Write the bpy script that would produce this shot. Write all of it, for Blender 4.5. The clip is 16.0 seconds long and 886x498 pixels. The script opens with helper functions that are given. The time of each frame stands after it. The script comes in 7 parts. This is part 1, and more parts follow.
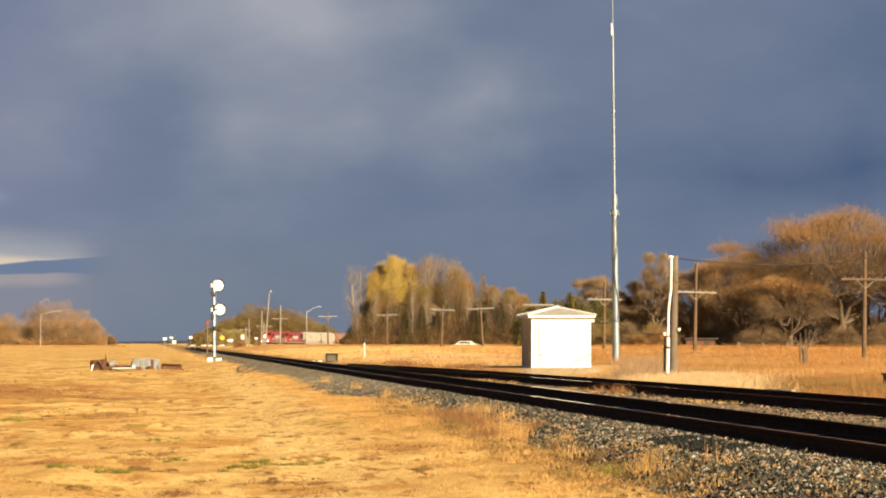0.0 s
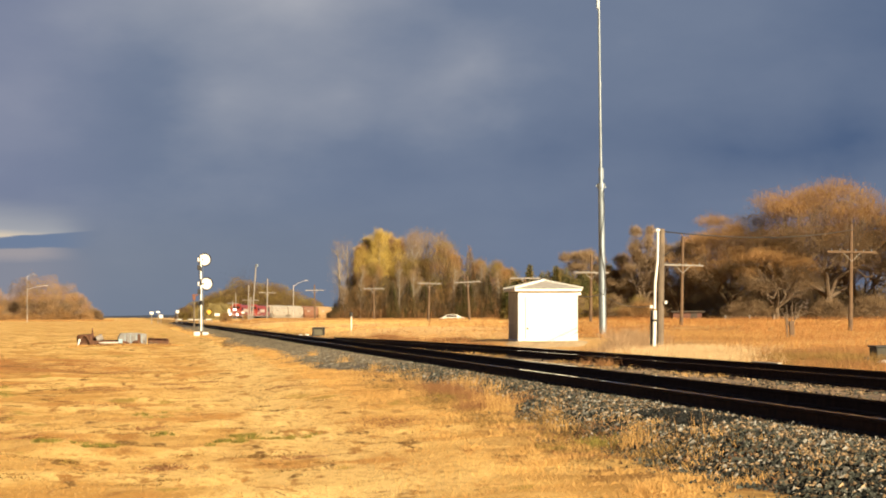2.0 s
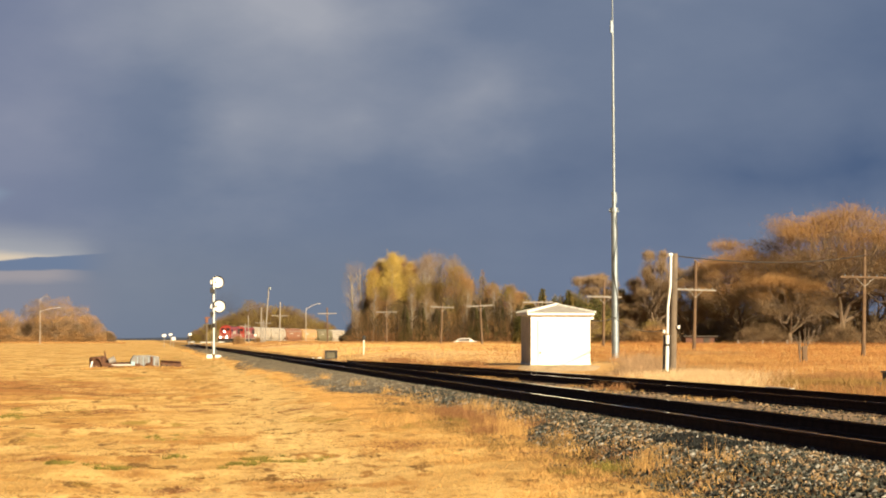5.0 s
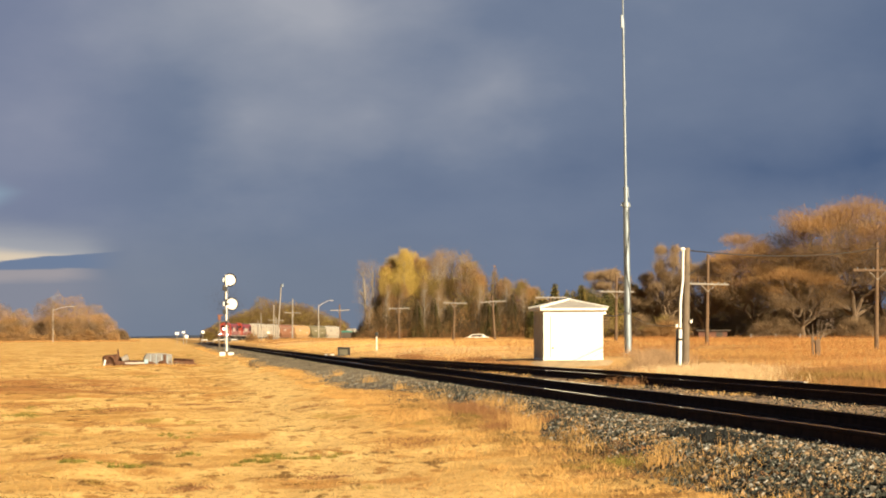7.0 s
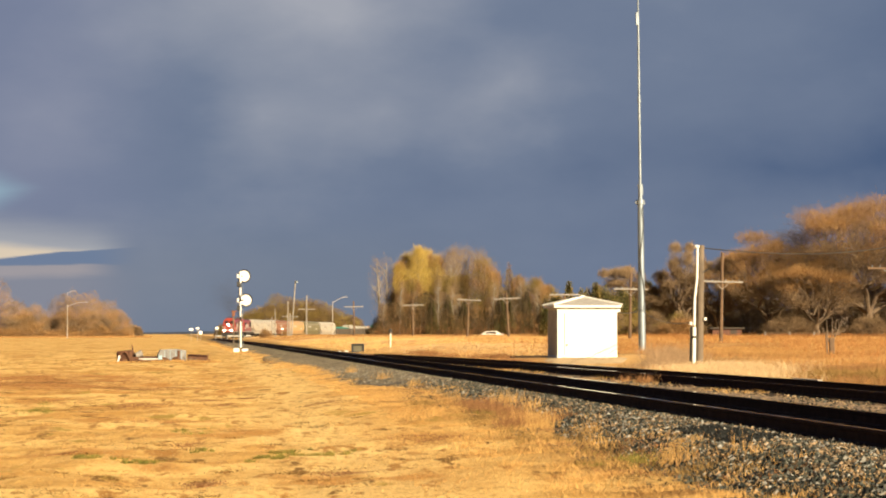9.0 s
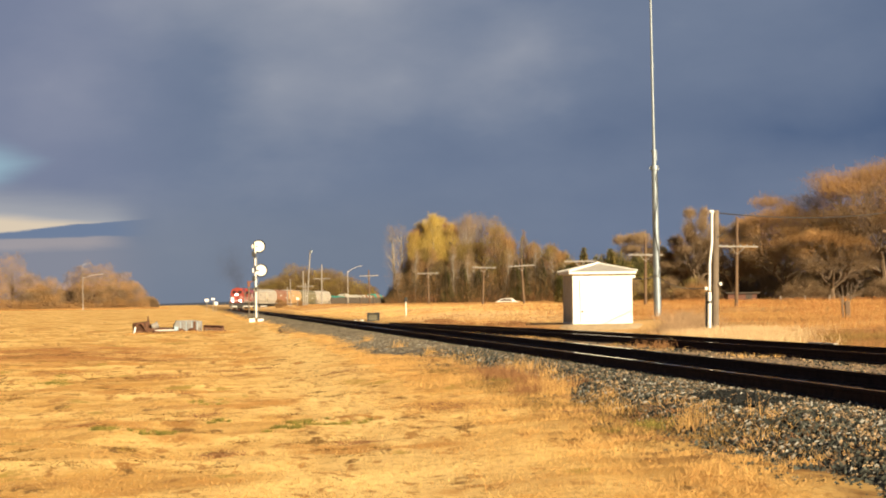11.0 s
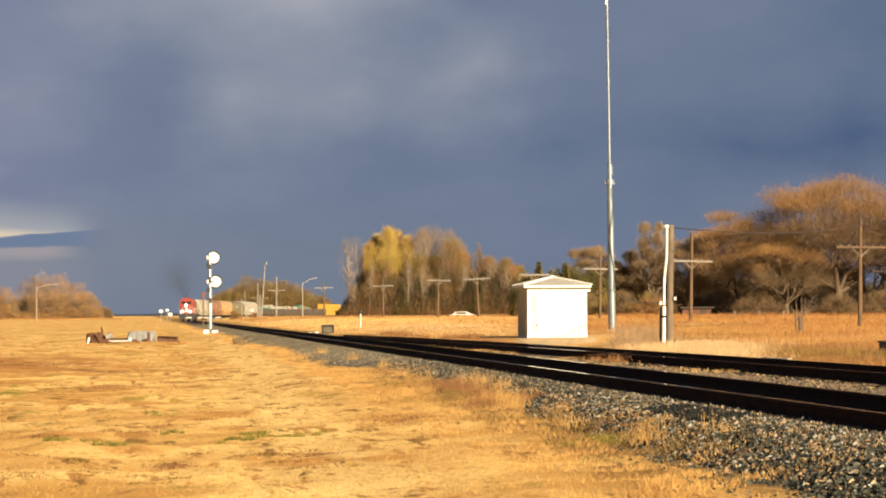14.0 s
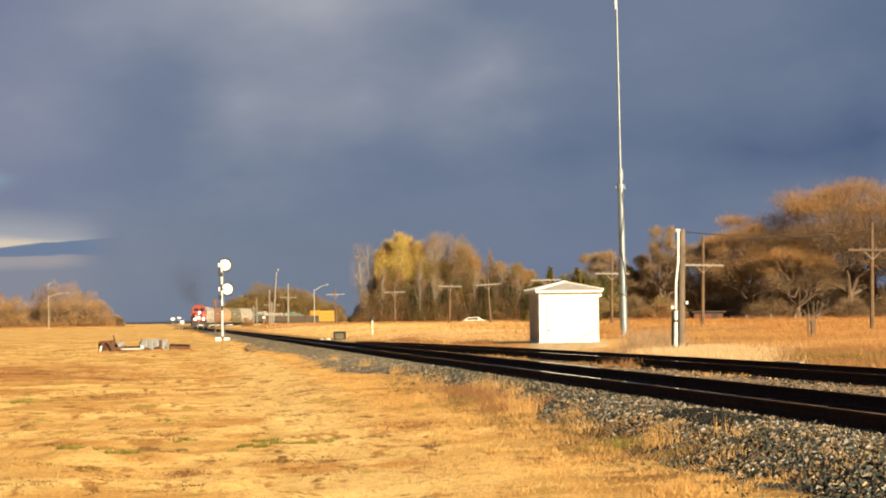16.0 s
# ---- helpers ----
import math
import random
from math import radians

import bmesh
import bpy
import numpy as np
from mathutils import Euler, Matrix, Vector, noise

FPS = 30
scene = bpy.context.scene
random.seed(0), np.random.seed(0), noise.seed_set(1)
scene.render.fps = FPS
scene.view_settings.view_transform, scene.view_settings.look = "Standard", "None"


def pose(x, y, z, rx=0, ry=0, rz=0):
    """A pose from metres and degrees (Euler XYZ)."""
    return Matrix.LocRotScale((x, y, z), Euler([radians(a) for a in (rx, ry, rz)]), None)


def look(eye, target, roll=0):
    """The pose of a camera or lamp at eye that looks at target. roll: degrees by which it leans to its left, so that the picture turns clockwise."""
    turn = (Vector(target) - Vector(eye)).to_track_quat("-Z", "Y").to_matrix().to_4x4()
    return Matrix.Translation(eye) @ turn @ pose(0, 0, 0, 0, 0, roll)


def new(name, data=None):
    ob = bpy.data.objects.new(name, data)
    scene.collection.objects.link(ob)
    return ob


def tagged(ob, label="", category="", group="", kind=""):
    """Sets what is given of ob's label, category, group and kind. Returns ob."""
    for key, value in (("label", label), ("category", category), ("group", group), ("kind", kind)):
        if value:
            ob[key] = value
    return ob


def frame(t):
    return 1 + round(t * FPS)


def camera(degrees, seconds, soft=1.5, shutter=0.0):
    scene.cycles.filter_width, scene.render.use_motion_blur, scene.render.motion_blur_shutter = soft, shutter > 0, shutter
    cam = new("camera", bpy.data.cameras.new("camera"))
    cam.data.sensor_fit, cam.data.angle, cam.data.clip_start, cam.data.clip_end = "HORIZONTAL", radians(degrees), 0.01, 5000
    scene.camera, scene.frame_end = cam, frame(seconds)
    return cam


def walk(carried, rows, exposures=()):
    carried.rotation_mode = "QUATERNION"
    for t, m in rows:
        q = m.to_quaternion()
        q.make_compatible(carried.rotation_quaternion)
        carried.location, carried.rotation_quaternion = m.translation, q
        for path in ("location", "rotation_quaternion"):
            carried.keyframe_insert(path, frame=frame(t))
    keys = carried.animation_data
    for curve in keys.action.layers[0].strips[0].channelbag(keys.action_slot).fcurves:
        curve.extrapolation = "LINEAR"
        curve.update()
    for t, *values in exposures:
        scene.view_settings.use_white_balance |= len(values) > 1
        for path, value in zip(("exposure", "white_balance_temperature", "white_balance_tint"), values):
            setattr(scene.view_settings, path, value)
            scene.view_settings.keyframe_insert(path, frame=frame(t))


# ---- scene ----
# The axis y runs along the straight main track, z = 0 is the lawn near the camera.
EYE = Vector((0.0, 0.0, 1.7))
# seconds, yaw to the left, pitch up, roll, in degrees
TURNS = [
    (0, -6.594, 2.139, -0.001), (0.5, -6.671, 2.040, -0.148), (1, -6.685, 1.950, -0.032), (1.5, -6.881, 1.767, 0.007),
    (2, -6.898, 1.536, -0.148), (2.5, -6.794, 1.754, -0.414), (3, -6.642, 1.711, 0.014), (3.5, -6.542, 1.936, 0.111),
    (4, -6.677, 1.996, 0.434), (4.2, -6.735, 2.007, 0.155), (6.3, -6.435, 2.102, 0.060), (6.5, -6.428, 2.078, -0.180),
    (7, -6.329, 1.985, -0.306), (7.5, -6.280, 1.801, -0.156), (8, -6.204, 1.660, -0.101), (8.5, -6.286, 1.613, -0.188),
    (9, -6.005, 1.914, -0.125), (9.2, -5.954, 1.774, -0.315), (11.3, -5.666, 1.116, -0.776), (11.5, -5.683, 1.062, -0.396),
    (12, -5.770, 0.942, -0.094), (12.5, -6.017, 1.107, -0.724), (13, -6.513, 1.380, -0.941), (13.5, -6.638, 1.489, -0.795),
    (14, -6.693, 1.469, -0.382), (14.5, -6.432, 1.649, -0.512), (15, -6.424, 1.659, -0.558), (15.5, -6.484, 1.599, -0.984),
    (16, -6.437, 1.605, -0.777),
]


def heading(yaw, pitch, roll):
    a, p = radians(yaw), radians(pitch)
    ahead = Vector((-math.sin(a) * math.cos(p), math.cos(a) * math.cos(p), math.sin(p)))
    return look(EYE, EYE + ahead * 100.0, roll)


cam = camera(20.0, 16.0, soft=1.9)
walk(cam, [(t, heading(a, p, r)) for t, a, p, r in TURNS])

# ---- world, sun, exposure ----
SUN_EL, SUN_AZ = 21.0, 150.0     # azimuth clockwise from +y: behind the camera, towards +x
scene.view_settings.exposure = 1.2


def node(nt, kind, **values):
    n = nt.nodes.new(kind)
    for key, value in values.items():
        n.inputs[key].default_value = value
    return n


def build_world():
    w = bpy.data.worlds.new("sky")
    scene.world = w
    w.use_nodes = True
    nt = w.node_tree
    nt.nodes.clear()
    L = nt.links.new
    out = nt.nodes.new("ShaderNodeOutputWorld")
    clear = nt.nodes.new("ShaderNodeTexSky")
    clear.sky_type = "NISHITA"
    clear.sun_disc = False
    clear.sun_elevation, clear.sun_rotation = radians(SUN_EL), radians(SUN_AZ)
    coord = nt.nodes.new("ShaderNodeTexCoord")
    sep = nt.nodes.new("ShaderNodeSeparateXYZ")
    L(coord.outputs["Generated"], sep.inputs[0])

    def maths(op, a, b=None, clamp=False):
        n = nt.nodes.new("ShaderNodeMath")
        n.operation, n.use_clamp = op, clamp
        for i, v in enumerate((a, b)):
            if v is None:
                continue
            if isinstance(v, (int, float)):
                n.inputs[i].default_value = v
            else:
                L(v, n.inputs[i])
        return n.outputs[0]

    def smooth(v, a, b):
        n = nt.nodes.new("ShaderNodeMapRange")
        n.interpolation_type = "SMOOTHSTEP"
        L(v, n.inputs[0])
        n.inputs[1].default_value, n.inputs[2].default_value = a, b
        return n.outputs[0]

    def noisy(scale, stretch, detail, rough, shift=0.0):
        m = nt.nodes.new("ShaderNodeMapping")
        m.inputs["Scale"].default_value = stretch
        m.inputs["Location"].default_value = (shift, shift * 0.7, 0.0)
        L(coord.outputs["Generated"], m.inputs[0])
        n = node(nt, "ShaderNodeTexNoise", Scale=scale, Detail=detail, Roughness=rough)
        L(m.outputs[0], n.inputs["Vector"])
        return n.outputs["Fac"]

    def mix(fac, a, b):
        n = nt.nodes.new("ShaderNodeMix")
        n.data_type = "RGBA"
        L(fac, n.inputs[0])
        for i, v in ((6, a), (7, b)):
            if isinstance(v, tuple):
                n.inputs[i].default_value = (*v, 1)
            else:
                L(v, n.inputs[i])
        return n.outputs[2]

    x, y, z = sep.outputs
    # storm cloud: soft billows, each with its centre (across, up), half-width, half-height and how much paler or darker it is
    billows = (
        (0.050, 0.142, 0.108, 0.066, 0.74), (0.036, 0.084, 0.060, 0.060, 0.30), (0.082, 0.088, 0.076, 0.048, 0.27), (-0.020, 0.123, 0.074, 0.054, 0.27),
        (-0.002, 0.082, 0.030, 0.046, -0.07), (-0.056, 0.080, 0.067, 0.054, 0.30), (0.133, 0.092, 0.058, 0.045, 0.31), (0.160, 0.071, 0.045, 0.029, -0.16),
        (0.193, 0.128, 0.081, 0.049, 0.10), (0.300, 0.112, 0.090, 0.062, -0.30), (0.232, 0.071, 0.094, 0.036, -0.30), (0.277, 0.069, 0.066, 0.030, -0.36), (0.119, 0.040, 0.112, 0.049, 0.07),
        (-0.005, 0.024, 0.117, 0.058, 0.22), (0.108, 0.067, 0.040, 0.027, -0.14), (0.198, 0.047, 0.081, 0.036, -0.07), (0.062, 0.128, 0.044, 0.020, 0.10))
    swirl = maths("MULTIPLY", maths("SUBTRACT", noisy(17.0, (1.0, 1.0, 1.4), 4.0, 0.5, 0.3), 0.5), 0.052)
    swell = maths("MULTIPLY", maths("SUBTRACT", noisy(15.0, (1.0, 1.0, 1.4), 4.0, 0.5, 4.1), 0.5), 0.044)
    spot = nt.nodes.new("ShaderNodeCombineXYZ")
    L(maths("ADD", x, swirl), spot.inputs[0])
    L(maths("ADD", z, swell), spot.inputs[1])
    tone = None
    for cx, cz, rx, rz, lift in billows:
        m = nt.nodes.new("ShaderNodeMapping")
        m.vector_type = "TEXTURE"
        m.inputs["Location"].default_value = (cx, cz, 0.0)
        m.inputs["Scale"].default_value = (rx, rz, 1.0)
        L(spot.outputs[0], m.inputs[0])
        puff = nt.nodes.new("ShaderNodeTexGradient")
        puff.gradient_type = "QUADRATIC_SPHERE"
        L(m.outputs[0], puff.inputs[0])
        amount = maths("MULTIPLY", puff.outputs["Fac"], lift)
        tone = amount if tone is None else maths("ADD", tone, amount)
    tone = maths("ADD", tone, maths("MULTIPLY", maths("SUBTRACT", noisy(30.0, (1.0, 1.0, 2.2), 5.0, 0.55, 2.3), 0.5), 0.21))
    tone = maths("ADD", tone, 0.43, True)
    shade = nt.nodes.new("ShaderNodeValToRGB")
    shade.color_ramp.elements[0].color = (0.034, 0.053, 0.096, 1)
    shade.color_ramp.elements[1].color = (0.158, 0.166, 0.190, 1)
    shade.color_ramp.elements.new(0.5).color = (0.0725, 0.091, 0.131, 1)
    L(tone, shade.inputs[0])
    storm = mix(maths("MULTIPLY", smooth(x, 0.015, -0.06), 0.40), shade.outputs[0], (0.100, 0.108, 0.160))
    storm = mix(maths("MULTIPLY", smooth(z, 0.055, 0.018), maths("MULTIPLY", smooth(x, 0.18, 0.07), 0.65)), storm, (0.078, 0.093, 0.119))
    # the cloud's edge to the left, where lit sky shows in long streaks
    edge = smooth(x, -0.014, -0.036)
    skew = maths("SUBTRACT", z, maths("MULTIPLY", x, 0.09))
    ragged = maths("ADD", skew, maths("MULTIPLY", maths("SUBTRACT", noisy(60.0, (0.35, 0.35, 3.0), 4.0, 0.6, 1.1), 0.5), 0.0046))
    taper = maths("ADD", ragged, maths("MULTIPLY", maths("ADD", x, 0.062), 0.20))
    first = maths("MULTIPLY", smooth(ragged, 0.0353, 0.0361), smooth(taper, 0.0560, 0.0375))
    warm = maths("MULTIPLY", smooth(ragged, 0.0353, 0.0361), smooth(taper, 0.0425, 0.0370))
    flat = maths("SUBTRACT", ragged, maths("MULTIPLY", x, -0.075))
    second = maths("MULTIPLY", smooth(flat, 0.0215, 0.0250), smooth(flat, 0.0280, 0.0268))
    under = maths("MULTIPLY", smooth(flat, 0.0268, 0.0284), smooth(ragged, 0.0362, 0.0352))
    gap = maths("MULTIPLY", smooth(maths("ADD", x, maths("MULTIPLY", maths("ABSOLUTE", maths("SUBTRACT", ragged, 0.062)), 1.6)), -0.050, -0.084), maths("MULTIPLY", smooth(ragged, 0.050, 0.059), smooth(ragged, 0.078, 0.066)))
    storm = mix(maths("MULTIPLY", smooth(x, -0.008, -0.045), maths("MULTIPLY", smooth(z, 0.030, 0.020), 0.6)), storm, (0.120, 0.120, 0.140))
    storm = mix(maths("MULTIPLY", edge, maths("MULTIPLY", under, 0.5)), storm, (0.058, 0.090, 0.150))
    storm = mix(maths("MULTIPLY", edge, maths("MULTIPLY", first, 0.85)), storm, (0.190, 0.192, 0.198))
    storm = mix(maths("MULTIPLY", edge, maths("MULTIPLY", warm, 0.85)), storm, (0.335, 0.275, 0.200))
    storm = mix(maths("MULTIPLY", smooth(x, -0.020, -0.042), maths("MULTIPLY", second, 0.55)), storm, (0.200, 0.172, 0.165))
    storm = mix(maths("MULTIPLY", gap, 0.75), storm, (0.150, 0.235, 0.275))
    soft = nt.nodes.new("ShaderNodeVectorMath")
    soft.operation = "SCALE"
    L(clear.outputs[0], soft.inputs[0])
    soft.inputs["Scale"].default_value = 0.005
    sky = mix(smooth(y, -0.25, 0.45), soft.outputs[0], storm)
    bg = nt.nodes.new("ShaderNodeBackground")
    L(sky, bg.inputs["Color"])
    bg.inputs["Strength"].default_value = 1.0
    L(bg.outputs[0], out.inputs["Surface"])


build_world()
az, el = radians(SUN_AZ), radians(SUN_EL)
sun_way = Vector((math.sin(az) * math.cos(el), math.cos(az) * math.cos(el), math.sin(el)))
sun = new("sun", bpy.data.lights.new("sun", "SUN"))
sun.data.energy, sun.data.angle, sun.data.color = 5.0, radians(0.6), (1.0, 0.80, 0.53)
sun.matrix_world = look(sun_way * 50.0, (0, 0, 0))


# ---- materials ----
def material(name, a, b=None, rough=0.7, metal=0.0, scale=6.0, fine=60.0, bump=0.15, dist=0.01, island=0.0, spots=None, coat=0.0, leafy=0.0, spec=0.5):
    """Two colours mixed by coarse and fine noise in world space, with relief. island: brightness spread from piece to piece. spots: (colour, scale, threshold)."""
    m = bpy.data.materials.new(name)
    m.use_nodes = True
    nt = m.node_tree
    L = nt.links.new
    bs = nt.nodes["Principled BSDF"]
    geo = nt.nodes.new("ShaderNodeNewGeometry")
    tc = nt.nodes.new("ShaderNodeTexCoord")
    where = tc.outputs["Object"]
    n1 = node(nt, "ShaderNodeTexNoise", Scale=scale, Detail=4.0, Roughness=0.6)
    n2 = node(nt, "ShaderNodeTexNoise", Scale=fine, Detail=3.0, Roughness=0.6)
    L(where, n1.inputs["Vector"])
    L(where, n2.inputs["Vector"])
    add = nt.nodes.new("ShaderNodeMath")
    add.operation = "MULTIPLY_ADD"
    L(n1.outputs["Fac"], add.inputs[0])
    add.inputs[1].default_value = 0.6
    half = nt.nodes.new("ShaderNodeMath")
    half.operation = "MULTIPLY"
    L(n2.outputs["Fac"], half.inputs[0])
    half.inputs[1].default_value = 0.4
    L(half.outputs[0], add.inputs[2])
    ramp = nt.nodes.new("ShaderNodeMapRange")
    ramp.inputs[1].default_value, ramp.inputs[2].default_value = 0.36, 0.64
    L(add.outputs[0], ramp.inputs[0])
    mix = nt.nodes.new("ShaderNodeMix")
    mix.data_type = "RGBA"
    b = b or tuple(c * 0.75 for c in a)
    mix.inputs[6].default_value, mix.inputs[7].default_value = (*b, 1), (*a, 1)
    L(ramp.outputs[0], mix.inputs[0])
    colour = mix.outputs[2]
    if spots:
        n3 = node(nt, "ShaderNodeTexNoise", Scale=spots[1], Detail=5.0, Roughness=0.65)
        L(where, n3.inputs["Vector"])
        r3 = nt.nodes.new("ShaderNodeMapRange")
        r3.inputs[1].default_value, r3.inputs[2].default_value = spots[2], spots[2] + 0.1
        L(n3.outputs["Fac"], r3.inputs[0])
        m3 = nt.nodes.new("ShaderNodeMix")
        m3.data_type = "RGBA"
        L(r3.outputs[0], m3.inputs[0])
        L(colour, m3.inputs[6])
        m3.inputs[7].default_value = (*spots[0], 1)
        colour = m3.outputs[2]
    if island:
        hs = nt.nodes.new("ShaderNodeHueSaturation")
        mr = nt.nodes.new("ShaderNodeMapRange")
        mr.inputs[3].default_value, mr.inputs[4].default_value = 1 - island, 1 + island
        L(geo.outputs["Random Per Island"], mr.inputs[0])
        L(mr.outputs[0], hs.inputs["Value"])
        L(colour, hs.inputs["Color"])
        colour = hs.outputs[0]
    L(colour, bs.inputs["Base Color"])
    bs.inputs["Roughness"].default_value, bs.inputs["Metallic"].default_value = rough, metal
    bs.inputs["Coat Weight"].default_value = coat
    bs.inputs["Specular IOR Level"].default_value = spec
    if leafy:
        # thin blades and leaves let part of the light through
        tr = nt.nodes.new("ShaderNodeBsdfTranslucent")
        L(colour, tr.inputs["Color"])
        both = nt.nodes.new("ShaderNodeMixShader")
        both.inputs[0].default_value = leafy
        L(bs.outputs[0], both.inputs[1])
        L(tr.outputs[0], both.inputs[2])
        L(both.outputs[0], nt.nodes["Material Output"].inputs["Surface"])
    if bump:
        bp = node(nt, "ShaderNodeBump", Strength=bump, Distance=dist)
        L(add.outputs[0], bp.inputs["Height"])
        L(bp.outputs[0], bs.inputs["Normal"])
    return m


def glow(name, colour, strength):
    m = bpy.data.materials.new(name)
    m.use_nodes = True
    bs = m.node_tree.nodes["Principled BSDF"]
    bs.inputs["Base Color"].default_value = (0.8, 0.8, 0.8, 1)
    bs.inputs["Emission Color"].default_value = (*colour, 1)
    bs.inputs["Emission Strength"].default_value = strength
    return m


